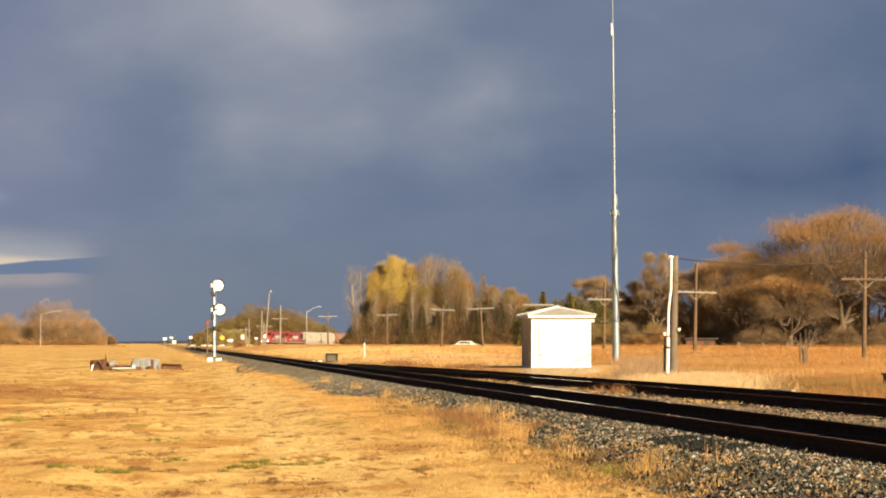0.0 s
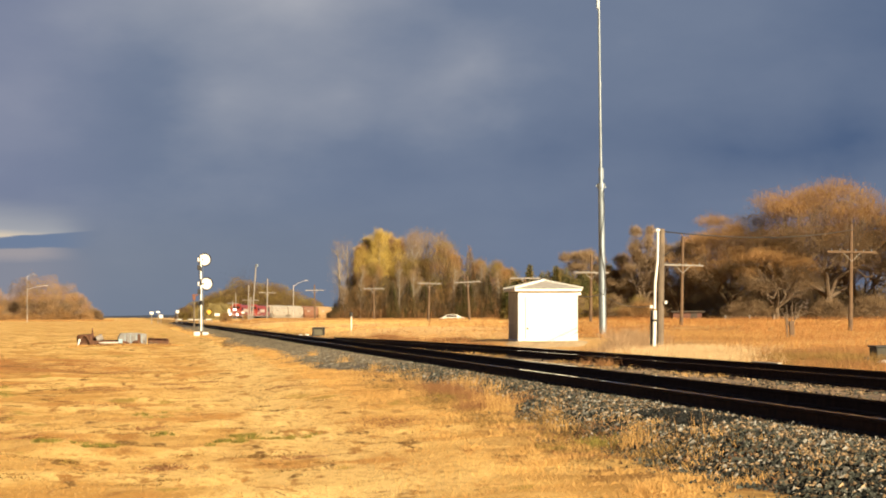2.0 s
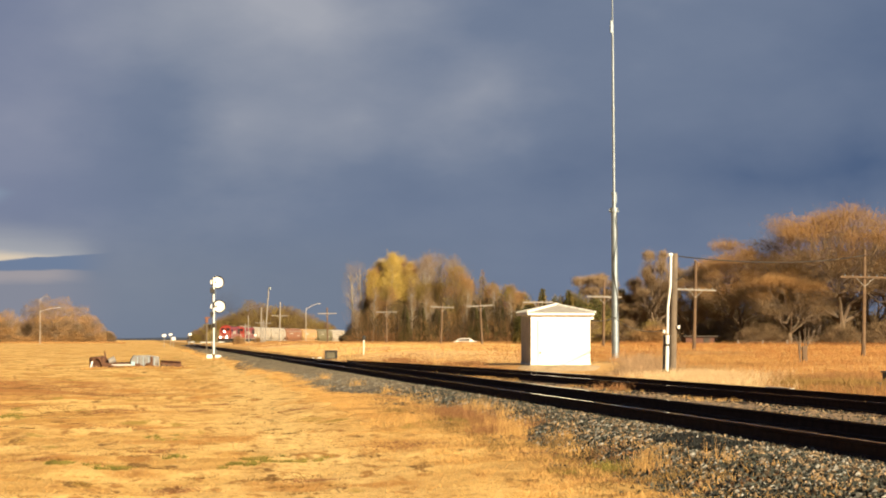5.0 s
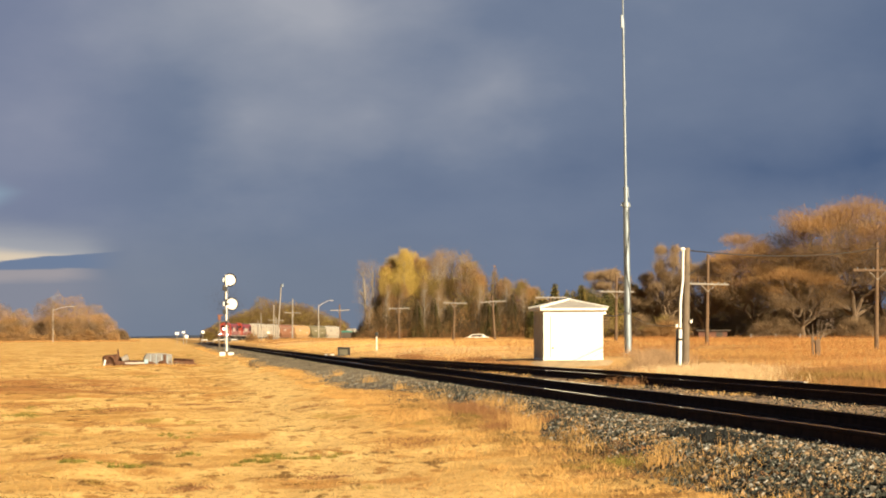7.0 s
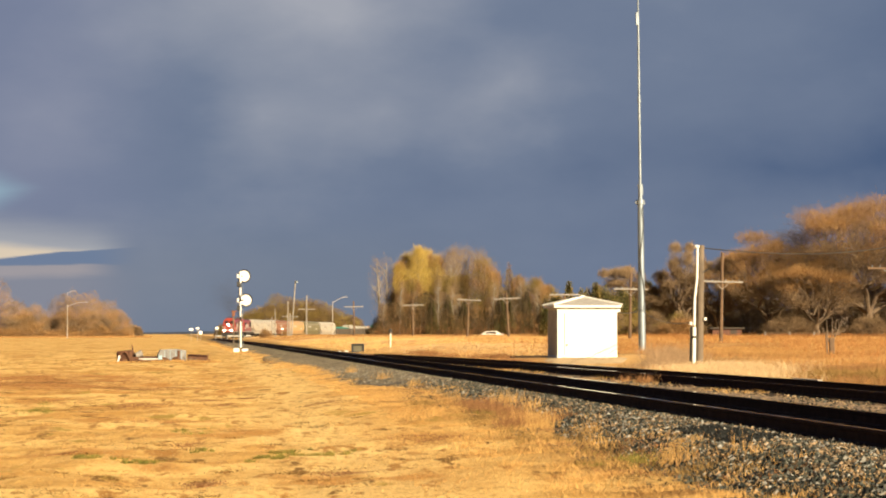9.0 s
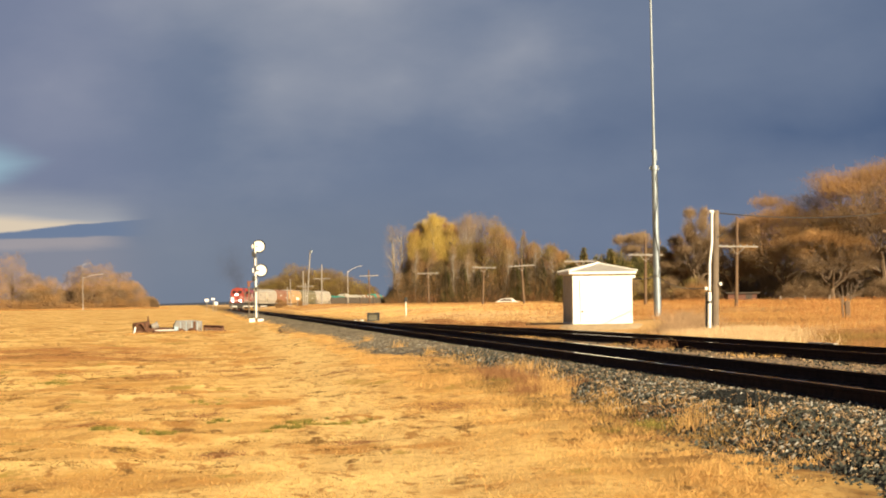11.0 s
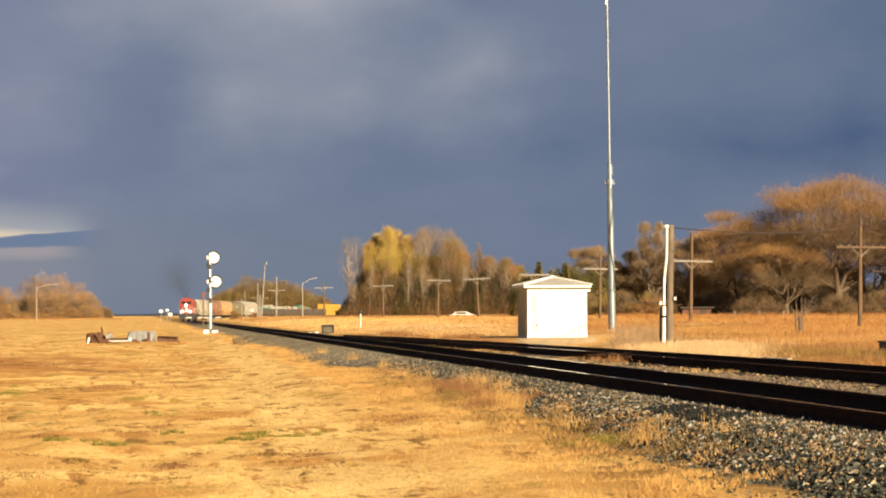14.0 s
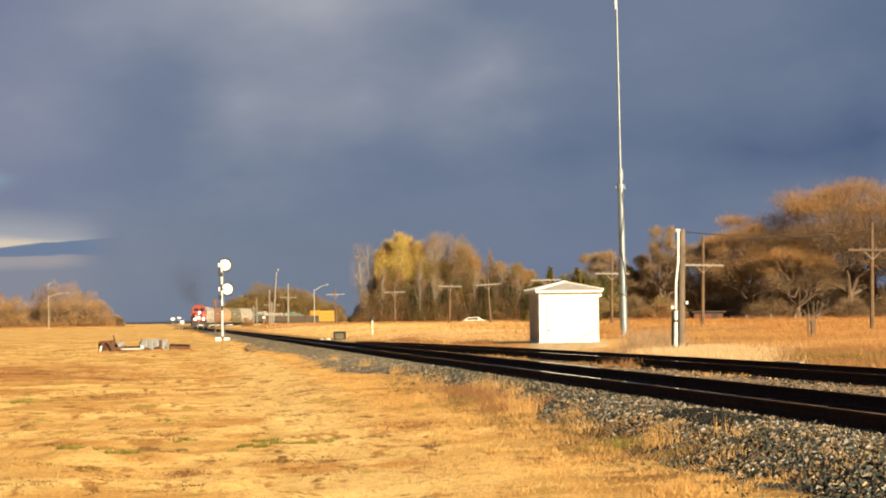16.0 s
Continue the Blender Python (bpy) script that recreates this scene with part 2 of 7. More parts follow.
M = {
    "ballast": material("ballast_bed", (0.085, 0.066, 0.044), (0.026, 0.024, 0.022), 0.95, 0, 5, 22, 0.9, 0.05),
    "bed_tan": material("dusty_siding_bed", (0.30, 0.20, 0.105), (0.13, 0.09, 0.055), 0.95, 0, 2.5, 18, 0.9, 0.05, 0, ((0.06, 0.05, 0.042), 6.0, 0.56)),
    "stone": material("ballast_stone", (0.066, 0.071, 0.058), (0.016, 0.018, 0.016), 0.9, 0, 3, 40, 0.3, 0.01, 0.9, spec=0.2),
    "stone_tan": material("tan_ballast_stone", (0.32, 0.23, 0.135), (0.09, 0.062, 0.04), 0.9, 0, 3, 40, 0.3, 0.01, 0.8, spec=0.2),
    "stone_dusty": material("dusty_ballast_stone", (0.17, 0.145, 0.105), (0.075, 0.066, 0.052), 0.95, 0, 1.0, 30, 0.3, 0.01, 0.5, spec=0.15),
    "stone_dark": material("near_black_stone", (0.022, 0.024, 0.022), (0.008, 0.009, 0.009), 0.8, 0, 3, 40, 0.3, 0.01, 0.6, spec=0.2),
    "rail_side": material("rusty_rail_web", (0.050, 0.024, 0.014), (0.018, 0.009, 0.006), 0.95, 0, 6, 60, 0.3, spec=0.1),
    "rail_top": material("polished_rail_head", (0.66, 0.64, 0.61), (0.52, 0.49, 0.46), 0.07, 1.0, 0.5, 40, 0.0),
    "tie": material("creosoted_tie", (0.060, 0.036, 0.024), (0.020, 0.013, 0.01), 0.9, 0, 4, 50, 0.5, 0.02, spec=0.15),
    "white_paint": material("white_paint", (0.80, 0.80, 0.77), (0.70, 0.69, 0.65), 0.85, 0, 2, 30, 0.1, spec=0.12),
    "shingle": material("weathered_roofing", (0.42, 0.40, 0.37), (0.28, 0.27, 0.25), 0.85, 0, 4, 40, 0.4, 0.01),
    "concrete": material("concrete", (0.46, 0.44, 0.40), (0.33, 0.31, 0.28), 0.9, 0, 3, 40, 0.4, 0.01),
    "pad": material("packed_tan_gravel", (0.50, 0.38, 0.22), (0.34, 0.25, 0.14), 0.95, 0, 1.2, 14, 0.7, 0.03, 0, ((0.20, 0.14, 0.08), 2.2, 0.60)),
    # this grey is the side wall's shade as colour; the brown spots are wear
    "shade_grey": material("shaded_side_cladding", (0.60, 0.60, 0.57), (0.46, 0.46, 0.44), 0.8, 0, 2, 30, 0.2, 0.01, 0, ((0.32, 0.29, 0.24), 3.0, 0.62), spec=0.2),
    "galvanised": material("galvanised_steel", (0.29, 0.345, 0.39), (0.20, 0.24, 0.28), 0.5, 0.6, 3, 30, 0.1),
    "black": material("black_paint", (0.03, 0.03, 0.03), (0.015, 0.015, 0.015), 0.6, 0, 4, 40, 0.1),
    "pole_wood": material("weathered_pole_wood", (0.17, 0.108, 0.062), (0.085, 0.054, 0.034), 0.9, 0, 2, 30, 0.4, 0.01),
    "old_pole": material("old_grey_pole", (0.19, 0.150, 0.110), (0.10, 0.080, 0.060), 0.95, 0, 2, 30, 0.4, 0.01),
    "grey_wood": material("grey_weathered_wood", (0.33, 0.31, 0.28), (0.18, 0.165, 0.15), 0.9, 0, 2, 30, 0.4, 0.01),
    "rust": material("rusty_scrap", (0.17, 0.075, 0.036), (0.055, 0.028, 0.018), 0.85, 0.2, 4, 40, 0.5, 0.01),
    "bark": material("bark", (0.20, 0.145, 0.095), (0.09, 0.065, 0.045), 0.95, 0, 1.5, 12, 0.6, 0.03),
    "birch": material("pale_birch_bark", (0.30, 0.27, 0.22), (0.20, 0.175, 0.14), 0.85, 0, 1.0, 8, 0.3, 0.02),
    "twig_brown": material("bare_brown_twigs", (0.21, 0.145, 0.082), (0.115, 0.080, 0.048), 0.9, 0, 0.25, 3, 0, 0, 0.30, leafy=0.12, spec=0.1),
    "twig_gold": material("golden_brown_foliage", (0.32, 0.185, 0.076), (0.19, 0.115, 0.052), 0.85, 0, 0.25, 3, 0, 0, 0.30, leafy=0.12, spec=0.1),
    "twig_rose": material("rosy_brown_foliage", (0.44, 0.290, 0.165), (0.28, 0.185, 0.11), 0.9, 0, 0.25, 3, 0, 0, 0.30, leafy=0.12, spec=0.1),
    "twig_amber": material("amber_brown_foliage", (0.42, 0.255, 0.110), (0.26, 0.16, 0.072), 0.9, 0, 0.25, 3, 0, 0, 0.30, leafy=0.12, spec=0.1),
    "twig_grey": material("pale_bare_twigs", (0.29, 0.205, 0.120), (0.18, 0.130, 0.08), 0.9, 0, 0.25, 3, 0, 0, 0.30, leafy=0.12, spec=0.1),
    "leaf_yellow": material("yellow_poplar_leaves", (0.50, 0.37, 0.10), (0.34, 0.25, 0.07), 0.7, 0, 0.3, 4, 0, 0, 0.30, leafy=0.12, spec=0.1),
    "leaf_olive": material("olive_green_leaves", (0.27, 0.195, 0.060), (0.14, 0.108, 0.038), 0.8, 0, 0.2, 3, 0, 0, 0.30, leafy=0.12, spec=0.1),
    "leaf_sage": material("pale_sage_leaves", (0.38, 0.31, 0.135), (0.24, 0.195, 0.085), 0.8, 0, 0.2, 3, 0, 0, 0.30, leafy=0.12, spec=0.1),
    "needle": material("conifer_needles", (0.12, 0.115, 0.04), (0.06, 0.06, 0.024), 0.85, 0, 0.3, 4, 0, 0, 0.30, leafy=0.12, spec=0.1),
    "grass_short": material("short_dry_grass", (0.52, 0.325, 0.115), (0.34, 0.2, 0.072), 0.9, 0, 0.5, 6, 0, 0, 0.30, leafy=0.12, spec=0.1),
    "grass_tall": material("tall_orange_grass", (0.42, 0.245, 0.092), (0.25, 0.137, 0.050), 0.9, 0, 0.12, 2, 0, 0, 0.30, leafy=0.12, spec=0.1),
    "grass_cream": material("pale_cream_grass", (0.53, 0.405, 0.24), (0.36, 0.255, 0.135), 0.9, 0, 0.3, 2, 0, 0, 0.30, leafy=0.12, spec=0.1),
    "grass_red": material("red_brown_grass", (0.36, 0.165, 0.055), (0.22, 0.10, 0.036), 0.9, 0, 0.2, 2, 0, 0, 0.35, leafy=0.12, spec=0.1),
    "weed_olive": material("olive_brown_weeds", (0.26, 0.16, 0.055), (0.16, 0.105, 0.04), 0.9, 0, 0.5, 6, 0, 0, 0.35, leafy=0.12, spec=0.1),
    # shaded sides of the lawn's hummocks, put into a dark blade colour
    "tussock_shade": material("shaded_tussock_blades", (0.20, 0.115, 0.034), (0.11, 0.065, 0.022), 0.9, 0, 0.5, 6, 0, 0, 0.35, leafy=0.1, spec=0.1),
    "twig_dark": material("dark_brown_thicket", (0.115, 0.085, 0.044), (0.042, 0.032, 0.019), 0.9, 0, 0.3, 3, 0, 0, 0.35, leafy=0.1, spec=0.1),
    "grass_pale": material("pale_straw_grass", (0.68, 0.47, 0.20), (0.52, 0.335, 0.125), 0.9, 0, 0.12, 2, 0, 0, 0.25, leafy=0.12, spec=0.1),
    "stone_pale": material("pale_ballast_stone", (0.30, 0.295, 0.265), (0.16, 0.155, 0.14), 0.85, 0, 3, 40, 0.3, 0.01, 0.5, spec=0.2),
    "brush_grey": material("grey_brown_brush", (0.35, 0.235, 0.135), (0.20, 0.135, 0.08), 0.9, 0, 0.3, 2, 0, 0, 0.45, leafy=0.12, spec=0.1),
    "grass_green": material("green_grass", (0.135, 0.130, 0.030), (0.225, 0.180, 0.048), 0.9, 0, 0.5, 6, 0, 0, 0.30, leafy=0.12, spec=0.1),
    "weed": material("reddish_dead_weeds", (0.27, 0.14, 0.06), (0.17, 0.09, 0.045), 0.9, 0, 0.5, 6, 0, 0, 0.30, leafy=0.12, spec=0.1),
    "red": material("red_locomotive_paint", (0.28, 0.036, 0.020), (0.19, 0.026, 0.016), 0.4, 0, 1, 12, 0.05, 0.01, 0, None, 0.3),
    # distance haze is put into the wooded hill's blue base colour
    "hill": material("far_hill_haze_blue", (0.030, 0.045, 0.075), (0.02, 0.032, 0.058), 1.0, 0, 0.004, 0.03, 0),
}


def lawn_material():
    """Dry mown grass: straw with browner and greener patches; orange in the rough field beyond the tracks."""
    m = bpy.data.materials.new("dry_lawn")
    m.use_nodes = True
    nt = m.node_tree
    L = nt.links.new
    bs = nt.nodes["Principled BSDF"]
    tc = nt.nodes.new("ShaderNodeTexCoord")

    def noise_at(scale, detail=4.0, rough=0.6, along=1.0):
        n = node(nt, "ShaderNodeTexNoise", Scale=scale, Detail=detail, Roughness=rough)
        m = nt.nodes.new("ShaderNodeMapping")
        m.inputs["Scale"].default_value = (1.0, along, 1.0)
        L(tc.outputs["Object"], m.inputs[0])
        L(m.outputs[0], n.inputs["Vector"])
        return n.outputs["Fac"]

    def ramp(v, a, b):
        n = nt.nodes.new("ShaderNodeMapRange")
        n.interpolation_type = "SMOOTHSTEP"
        n.inputs[1].default_value, n.inputs[2].default_value = a, b
        L(v, n.inputs[0])
        return n.outputs[0]

    def mix(fac, a, b):
        n = nt.nodes.new("ShaderNodeMix")
        n.data_type = "RGBA"
        L(fac, n.inputs[0])
        for i, v in ((6, a), (7, b)):
            if isinstance(v, tuple):
                n.inputs[i].default_value = (*v, 1)
            else:
                L(v, n.inputs[i])
        return n.outputs[2]

    sep = nt.nodes.new("ShaderNodeSeparateXYZ")
    L(tc.outputs["Object"], sep.inputs[0])

    def calc(op, a, b):
        n = nt.nodes.new("ShaderNodeMath")
        n.operation = op
        for k, v in enumerate((a, b)):
            if isinstance(v, (int, float)):
                n.inputs[k].default_value = v
            else:
                L(v, n.inputs[k])
        return n.outputs[0]

    c = mix(ramp(noise_at(0.35), 0.35, 0.65), (0.58, 0.325, 0.090), (0.90, 0.625, 0.235))
    # a pale trodden way beside the track, with two wheel marks
    off = calc("SUBTRACT", sep.outputs[0], calc("ADD", calc("MULTIPLY", sep.outputs[1], 0.021), 1.45))
    off = calc("ADD", off, calc("MULTIPLY", calc("SUBTRACT", noise_at(0.16), 0.5), 1.6))
    away = calc("ABSOLUTE", off, 0.0)
    c = mix(calc("MULTIPLY", ramp(away, 1.35, 0.5), 0.55), c, (0.90, 0.66, 0.275))
    wheel = calc("ABSOLUTE", calc("SUBTRACT", away, 0.75), 0.0)
    c = mix(calc("MULTIPLY", ramp(wheel, 0.22, 0.05), calc("MULTIPLY", ramp(noise_at(0.5), 0.42, 0.6), 0.5)), c, (0.56, 0.345, 0.115))
    c = mix(ramp(noise_at(9.0, 5.0, 0.7, 0.4), 0.46, 0.74), c, (0.47, 0.265, 0.075))
    c = mix(ramp(noise_at(0.4, 3.0, 0.6, 0.5), 0.54, 0.66), c, (0.54, 0.275, 0.075))
    c = mix(ramp(noise_at(3.1, 5.0, 0.65, 0.30), 0.54, 0.64), c, (0.40, 0.205, 0.058))
    c = mix(ramp(noise_at(1.7, 5.0, 0.62, 0.28), 0.618, 0.66), c, (0.22, 0.12, 0.036))
    c = mix(ramp(noise_at(0.8, 4.0, 0.6, 0.4), 0.62, 0.68), c, (0.40, 0.27, 0.06))
    c = mix(ramp(noise_at(24.0, 4.0, 0.7, 0.5), 0.60, 0.70), c, (0.92, 0.72, 0.36))
    # dusty soil and olive weeds towards the ballast's toe
    toe = calc("ADD", sep.outputs[0], calc("MULTIPLY", calc("SUBTRACT", noise_at(0.9, 4.0, 0.6, 0.5), 0.5), 3.2))
    c = mix(calc("MULTIPLY", ramp(toe, 3.9, 5.0), 0.9), c, mix(ramp(noise_at(1.6, 4.0, 0.6, 0.5), 0.42, 0.6), (0.20, 0.105, 0.038), (0.46, 0.29, 0.095)))
    # redder, barer turf farther out
    bare = calc("MULTIPLY", ramp(sep.outputs[0], 0.5, -2.5), calc("MULTIPLY", ramp(sep.outputs[1], 66.0, 76.0), ramp(sep.outputs[1], 100.0, 88.0)))
    c = mix(calc("MULTIPLY", bare, ramp(noise_at(0.3, 4.0, 0.6, 0.6), 0.36, 0.56)), c, (0.42, 0.20, 0.062))
    rough_side = ramp(sep.outputs[0], 11.0, 16.0)
    field = mix(ramp(noise_at(0.12), 0.35, 0.65), (0.36, 0.19, 0.066), (0.56, 0.355, 0.145))
    drift = calc("MULTIPLY", ramp(calc("ADD", sep.outputs[0], calc("MULTIPLY", noise_at(0.10), 9.0)), 33.0, 24.0), calc("MULTIPLY", ramp(sep.outputs[1], 118.0, 150.0), ramp(noise_at(0.05), 0.36, 0.5)))
    field = mix(drift, field, (0.80, 0.56, 0.27))
    c = mix(rough_side, c, field)
    L(c, bs.inputs["Base Color"])
    bs.inputs["Roughness"].default_value = 1.0
    bs.inputs["Specular IOR Level"].default_value = 0.1
    bp = node(nt, "ShaderNodeBump", Strength=0.7, Distance=0.06)
    L(noise_at(14.0, 4.0, 0.7), bp.inputs["Height"])
    L(bp.outputs[0], bs.inputs["Normal"])
    return m


M["lawn"] = lawn_material()


# ---- builders ----
def link_bm(name, bm, mat, parent=None, smooth=False):
    me = bpy.data.meshes.new(name)
    bm.normal_update()
    if smooth:
        for f in bm.faces:
            f.smooth = True
    bm.to_mesh(me)
    bm.free()
    for m in (mat if isinstance(mat, (list, tuple)) else [mat]):
        me.materials.append(m)
    ob = new(name, me)
    if parent:
        ob.parent = parent
    return ob


def part(name, bm, mat, parent, label="", smooth=False):
    ob = link_bm(name, bm, mat, parent, smooth)
    return tagged(ob, label) if label else ob


def thing(name, label, category, group="", kind="", m=None):
    ob = tagged(new(name), label, category, group, kind)
    if m is not None:
        ob.matrix_basis = m
    return ob


def box(bm, x, y, z, sx, sy, sz, bevel=0.0, turn=None, mat=0):
    """A box of size s centred at x, y, with its bottom at z."""
    got = bmesh.ops.create_cube(bm, size=1.0)
    vs = got["verts"]
    bmesh.ops.scale(bm, vec=(sx, sy, sz), verts=vs)
    if turn is not None:
        bmesh.ops.transform(bm, matrix=turn, verts=vs)
    bmesh.ops.translate(bm, vec=(x, y, z + sz / 2), verts=vs)
    if bevel:
        es = list({e for v in vs for e in v.link_edges})
        bmesh.ops.bevel(bm, geom=es, offset=bevel, segments=1, affect="EDGES")
    for f in {f for v in vs if v.is_valid for f in v.link_faces}:
        f.material_index = mat
    return bm


def rod(bm, p, q, r0, r1=None, seg=8, mat=0):
    """A round bar from p to q, with caps."""
    p, q = Vector(p), Vector(q)
    r1 = r0 if r1 is None else r1
    way = q - p
    got = bmesh.ops.create_cone(bm, cap_ends=True, segments=seg, radius1=r0, radius2=max(r1, 1e-4), depth=way.length)
    turn = way.to_track_quat("Z", "Y").to_matrix().to_4x4()
    bmesh.ops.transform(bm, matrix=Matrix.Translation((p + q) / 2) @ turn, verts=got["verts"])
    for f in {f for v in got["verts"] for f in v.link_faces}:
        f.material_index = mat
    return bm


def rods(bars, seg=8):
    bm = bmesh.new()
    for b in bars:
        rod(bm, *b, seg=seg)
    return bm


def boxes(items, bevel=0.0):
    bm = bmesh.new()
    for b in items:
        box(bm, *b, bevel=bevel)
    return bm


def prism(outline, depth, axis="y"):
    """An outline of (u, v) pushed by depth along an axis, centred on it. axis y: u = x, v = z; axis x: u = y, v = z; axis z: u = x, v = y."""
    bm = bmesh.new()
    place = {"y": lambda u, v, w: (u, w, v), "x": lambda u, v, w: (w, u, v), "z": lambda u, v, w: (u, v, w)}[axis]
    a = [bm.verts.new(place(u, v, -depth / 2)) for u, v in outline]
    b = [bm.verts.new(place(u, v, depth / 2)) for u, v in outline]
    n = len(a)
    bm.faces.new(a)
    bm.faces.new(b)
    for i in range(n):
        bm.faces.new((a[i], a[(i + 1) % n], b[(i + 1) % n], b[i]))
    bmesh.ops.recalc_face_normals(bm, faces=bm.faces)
    return bm


def cable(points, r, seg=5):
    """One round cable through the points."""
    V, F = [], []
    pts = [Vector(p) for p in points]
    for k, p in enumerate(pts):
        way = (pts[min(k + 1, len(pts) - 1)] - pts[max(k - 1, 0)]).normalized()
        u = way.cross(Vector((0.31, 0.87, 0.38))).normalized()
        v = way.cross(u)
        for j in range(seg):
            a = j / seg * math.tau
            V.append(tuple(p + u * (r * math.cos(a)) + v * (r * math.sin(a))))
        if k:
            for j in range(seg):
                F.append(((k - 1) * seg + j, (k - 1) * seg + (j + 1) % seg, k * seg + (j + 1) % seg, k * seg + j))
    return V, F


def mesh_np(name, verts, faces, mat, parent=None):
    me = bpy.data.meshes.new(name)
    me.from_pydata(verts.tolist() if hasattr(verts, "tolist") else verts, [], faces.tolist() if hasattr(faces, "tolist") else faces)
    for m in (mat if isinstance(mat, (list, tuple)) else [mat]):
        me.materials.append(m)
    ob = new(name, me)
    if parent:
        ob.parent = parent
    return ob


def ss(v, a, b):
    v = np.clip((np.asarray(v, float) - a) / (b - a), 0.0, 1.0)
    return v * v * (3 - 2 * v)


# ---- the lie of the land and the tracks ----
MAIN_X, GAUGE, RAIL_Z = 7.87, 1.435, 0.70
BEND_Y, BEND_R, BEND_END = 522.0, 620.0, 720.0


def value_noise(x, y, seed):
    """Smooth noise between 0 and 1 on a lattice of unit cells."""
    ix, iy = np.floor(x), np.floor(y)
    fx, fy = x - ix, y - iy
    fx, fy = fx * fx * (3 - 2 * fx), fy * fy * (3 - 2 * fy)

    def at(a, b):
        h = np.sin(a * 127.1 + b * 311.7 + seed * 74.7) * 43758.5453
        return h - np.floor(h)

    low = at(ix, iy) * (1 - fx) + at(ix + 1, iy) * fx
    high = at(ix, iy + 1) * (1 - fx) + at(ix + 1, iy + 1) * fx
    return low * (1 - fy) + high * fy


def land(x, y):
    """Height of the ground."""
    x, y = np.asarray(x, float), np.asarray(y, float)
    z = 0.02 + 0.13 * ss(y, 15, 80) + 0.30 * ss(y, 60, 420) + 0.12 * ss(y, 400, 900)
    z = z + 0.24 * ss(x, 1.0, 5.6) * (1 - ss(y, 60, 320)) * (0.66 + 0.34 * ss(y, 27, 42))
    rise = ss(x, 9.5 + 0 * y, 22.0) * ss(y, 70, 230) * (1 - ss(y, 540, 610) * (1 - ss(x, 48, 70)))
    z = z + 0.78 * rise + rise * 0.26 * (value_noise(x / 8.0, y / 22.0, 4) - 0.5) - 0.7 * np.exp(-((x - 52.3) / 4.0) ** 2 - ((y - 423.0) / 9.0) ** 2)
    # a shallow ditch before the shed
    z = z - 0.42 * np.exp(-((x - 19.2) / 4.4) ** 4) * ss(y, 82, 94) * (1 - ss(y, 113.5, 119))
    # hummocks and swales of the lawn
    lawn = (1 - ss(x, 4.6, 6.2)) * (1 - ss(y, 150, 260)) * ss(y, 12, 20)
    z = z + lawn * (0.085 * (value_noise(x / 1.1, y / 1.5, 1) - 0.5) + 0.05 * (value_noise(x / 0.42, y / 0.55, 2) - 0.5) + 0.16 * (value_noise(x / 5.0, y / 9.0, 3) - 0.5))
    z = z + 0.05 * np.sin(x * 0.31 + y * 0.05) * np.sin(y * 0.043 + 1.0) + 0.02 * np.sin(x * 1.3 + 0.6) * np.sin(y * 0.35)
    return z


def on_land(x, y):
    return float(land(x, y))


def main_at(s):
    """The main track's centre and its heading to the right at a way s along it."""
    if s <= BEND_Y:
        return MAIN_X, s, 0.0
    a = (min(s, BEND_END) - BEND_Y) / BEND_R
    on = max(0.0, s - BEND_END)
    return MAIN_X + BEND_R * (1 - math.cos(a)) + on * math.sin(a), BEND_Y + BEND_R * math.sin(a) + on * math.cos(a), a


def siding_at(y):
    """The siding's centre, which leaves the main track at y = 126."""
    return MAIN_X + 4.9 * (1 - math.exp(-max(0.0, 126.0 - y) / 40.0))


def build_ground():
    xs = np.unique(np.concatenate([np.linspace(-1, 1, 41) ** 3 * 1800 + 10, np.linspace(-6.5, 6.5, 104), np.linspace(6.5, 26, 50), np.linspace(26, 110, 60), np.linspace(-60, -6.5, 50)]))
    ys = np.unique(np.concatenate([np.linspace(-400, 10, 20), np.linspace(10, 22, 10), np.linspace(22, 80, 330), np.linspace(80, 140, 150), np.linspace(140, 300, 80), np.linspace(300, 700, 90), np.geomspace(700, 4600, 24)]))
    X, Y = np.meshgrid(xs, ys)
    V = np.stack([X, Y, land(X, Y)], -1).reshape(-1, 3)
    nx, ny = len(xs), len(ys)
    i = (np.arange(ny - 1)[:, None] * nx + np.arange(nx - 1)[None]).ravel()
    F = np.stack([i, i + 1, i + 1 + nx, i + nx], -1)
    ob = mesh_np("ground", V, F, M["lawn"])
    for p in ob.data.polygons:
        p.use_smooth = True
    tagged(ob, "golden dry mown lawn and rough orange prairie grass", "ground", kind="structure")


build_ground()


def strip(name, path, profile, mat, label, category, mats=None):
    """A profile of (across, height) swept along a path of (x, y, heading)."""
    V, F = [], []
    n = len(profile)
    for x, y, a in path:
        for u, v in profile:
            V.append((x + u * math.cos(a), y - u * math.sin(a), v))
    for k in range(len(path) - 1):
        for j in range(n - 1):
            F.append((k * n + j, k * n + j + 1, (k + 1) * n + j + 1, (k + 1) * n + j))
    ob = mesh_np(name, V, F, mat)
    return tagged(ob, label, category, kind="structure") if label else ob


def main_path(s0, s1, step):
    n = max(1, int((s1 - s0) / step))
    return [main_at(s0 + (s1 - s0) * k / n) for k in range(n + 1)]


def bed_height(s):
    """Height of the rail head: level on the straight, dipping a little on the far bend."""
    return RAIL_Z - 0.5 * float(ss(s, 620, 800))


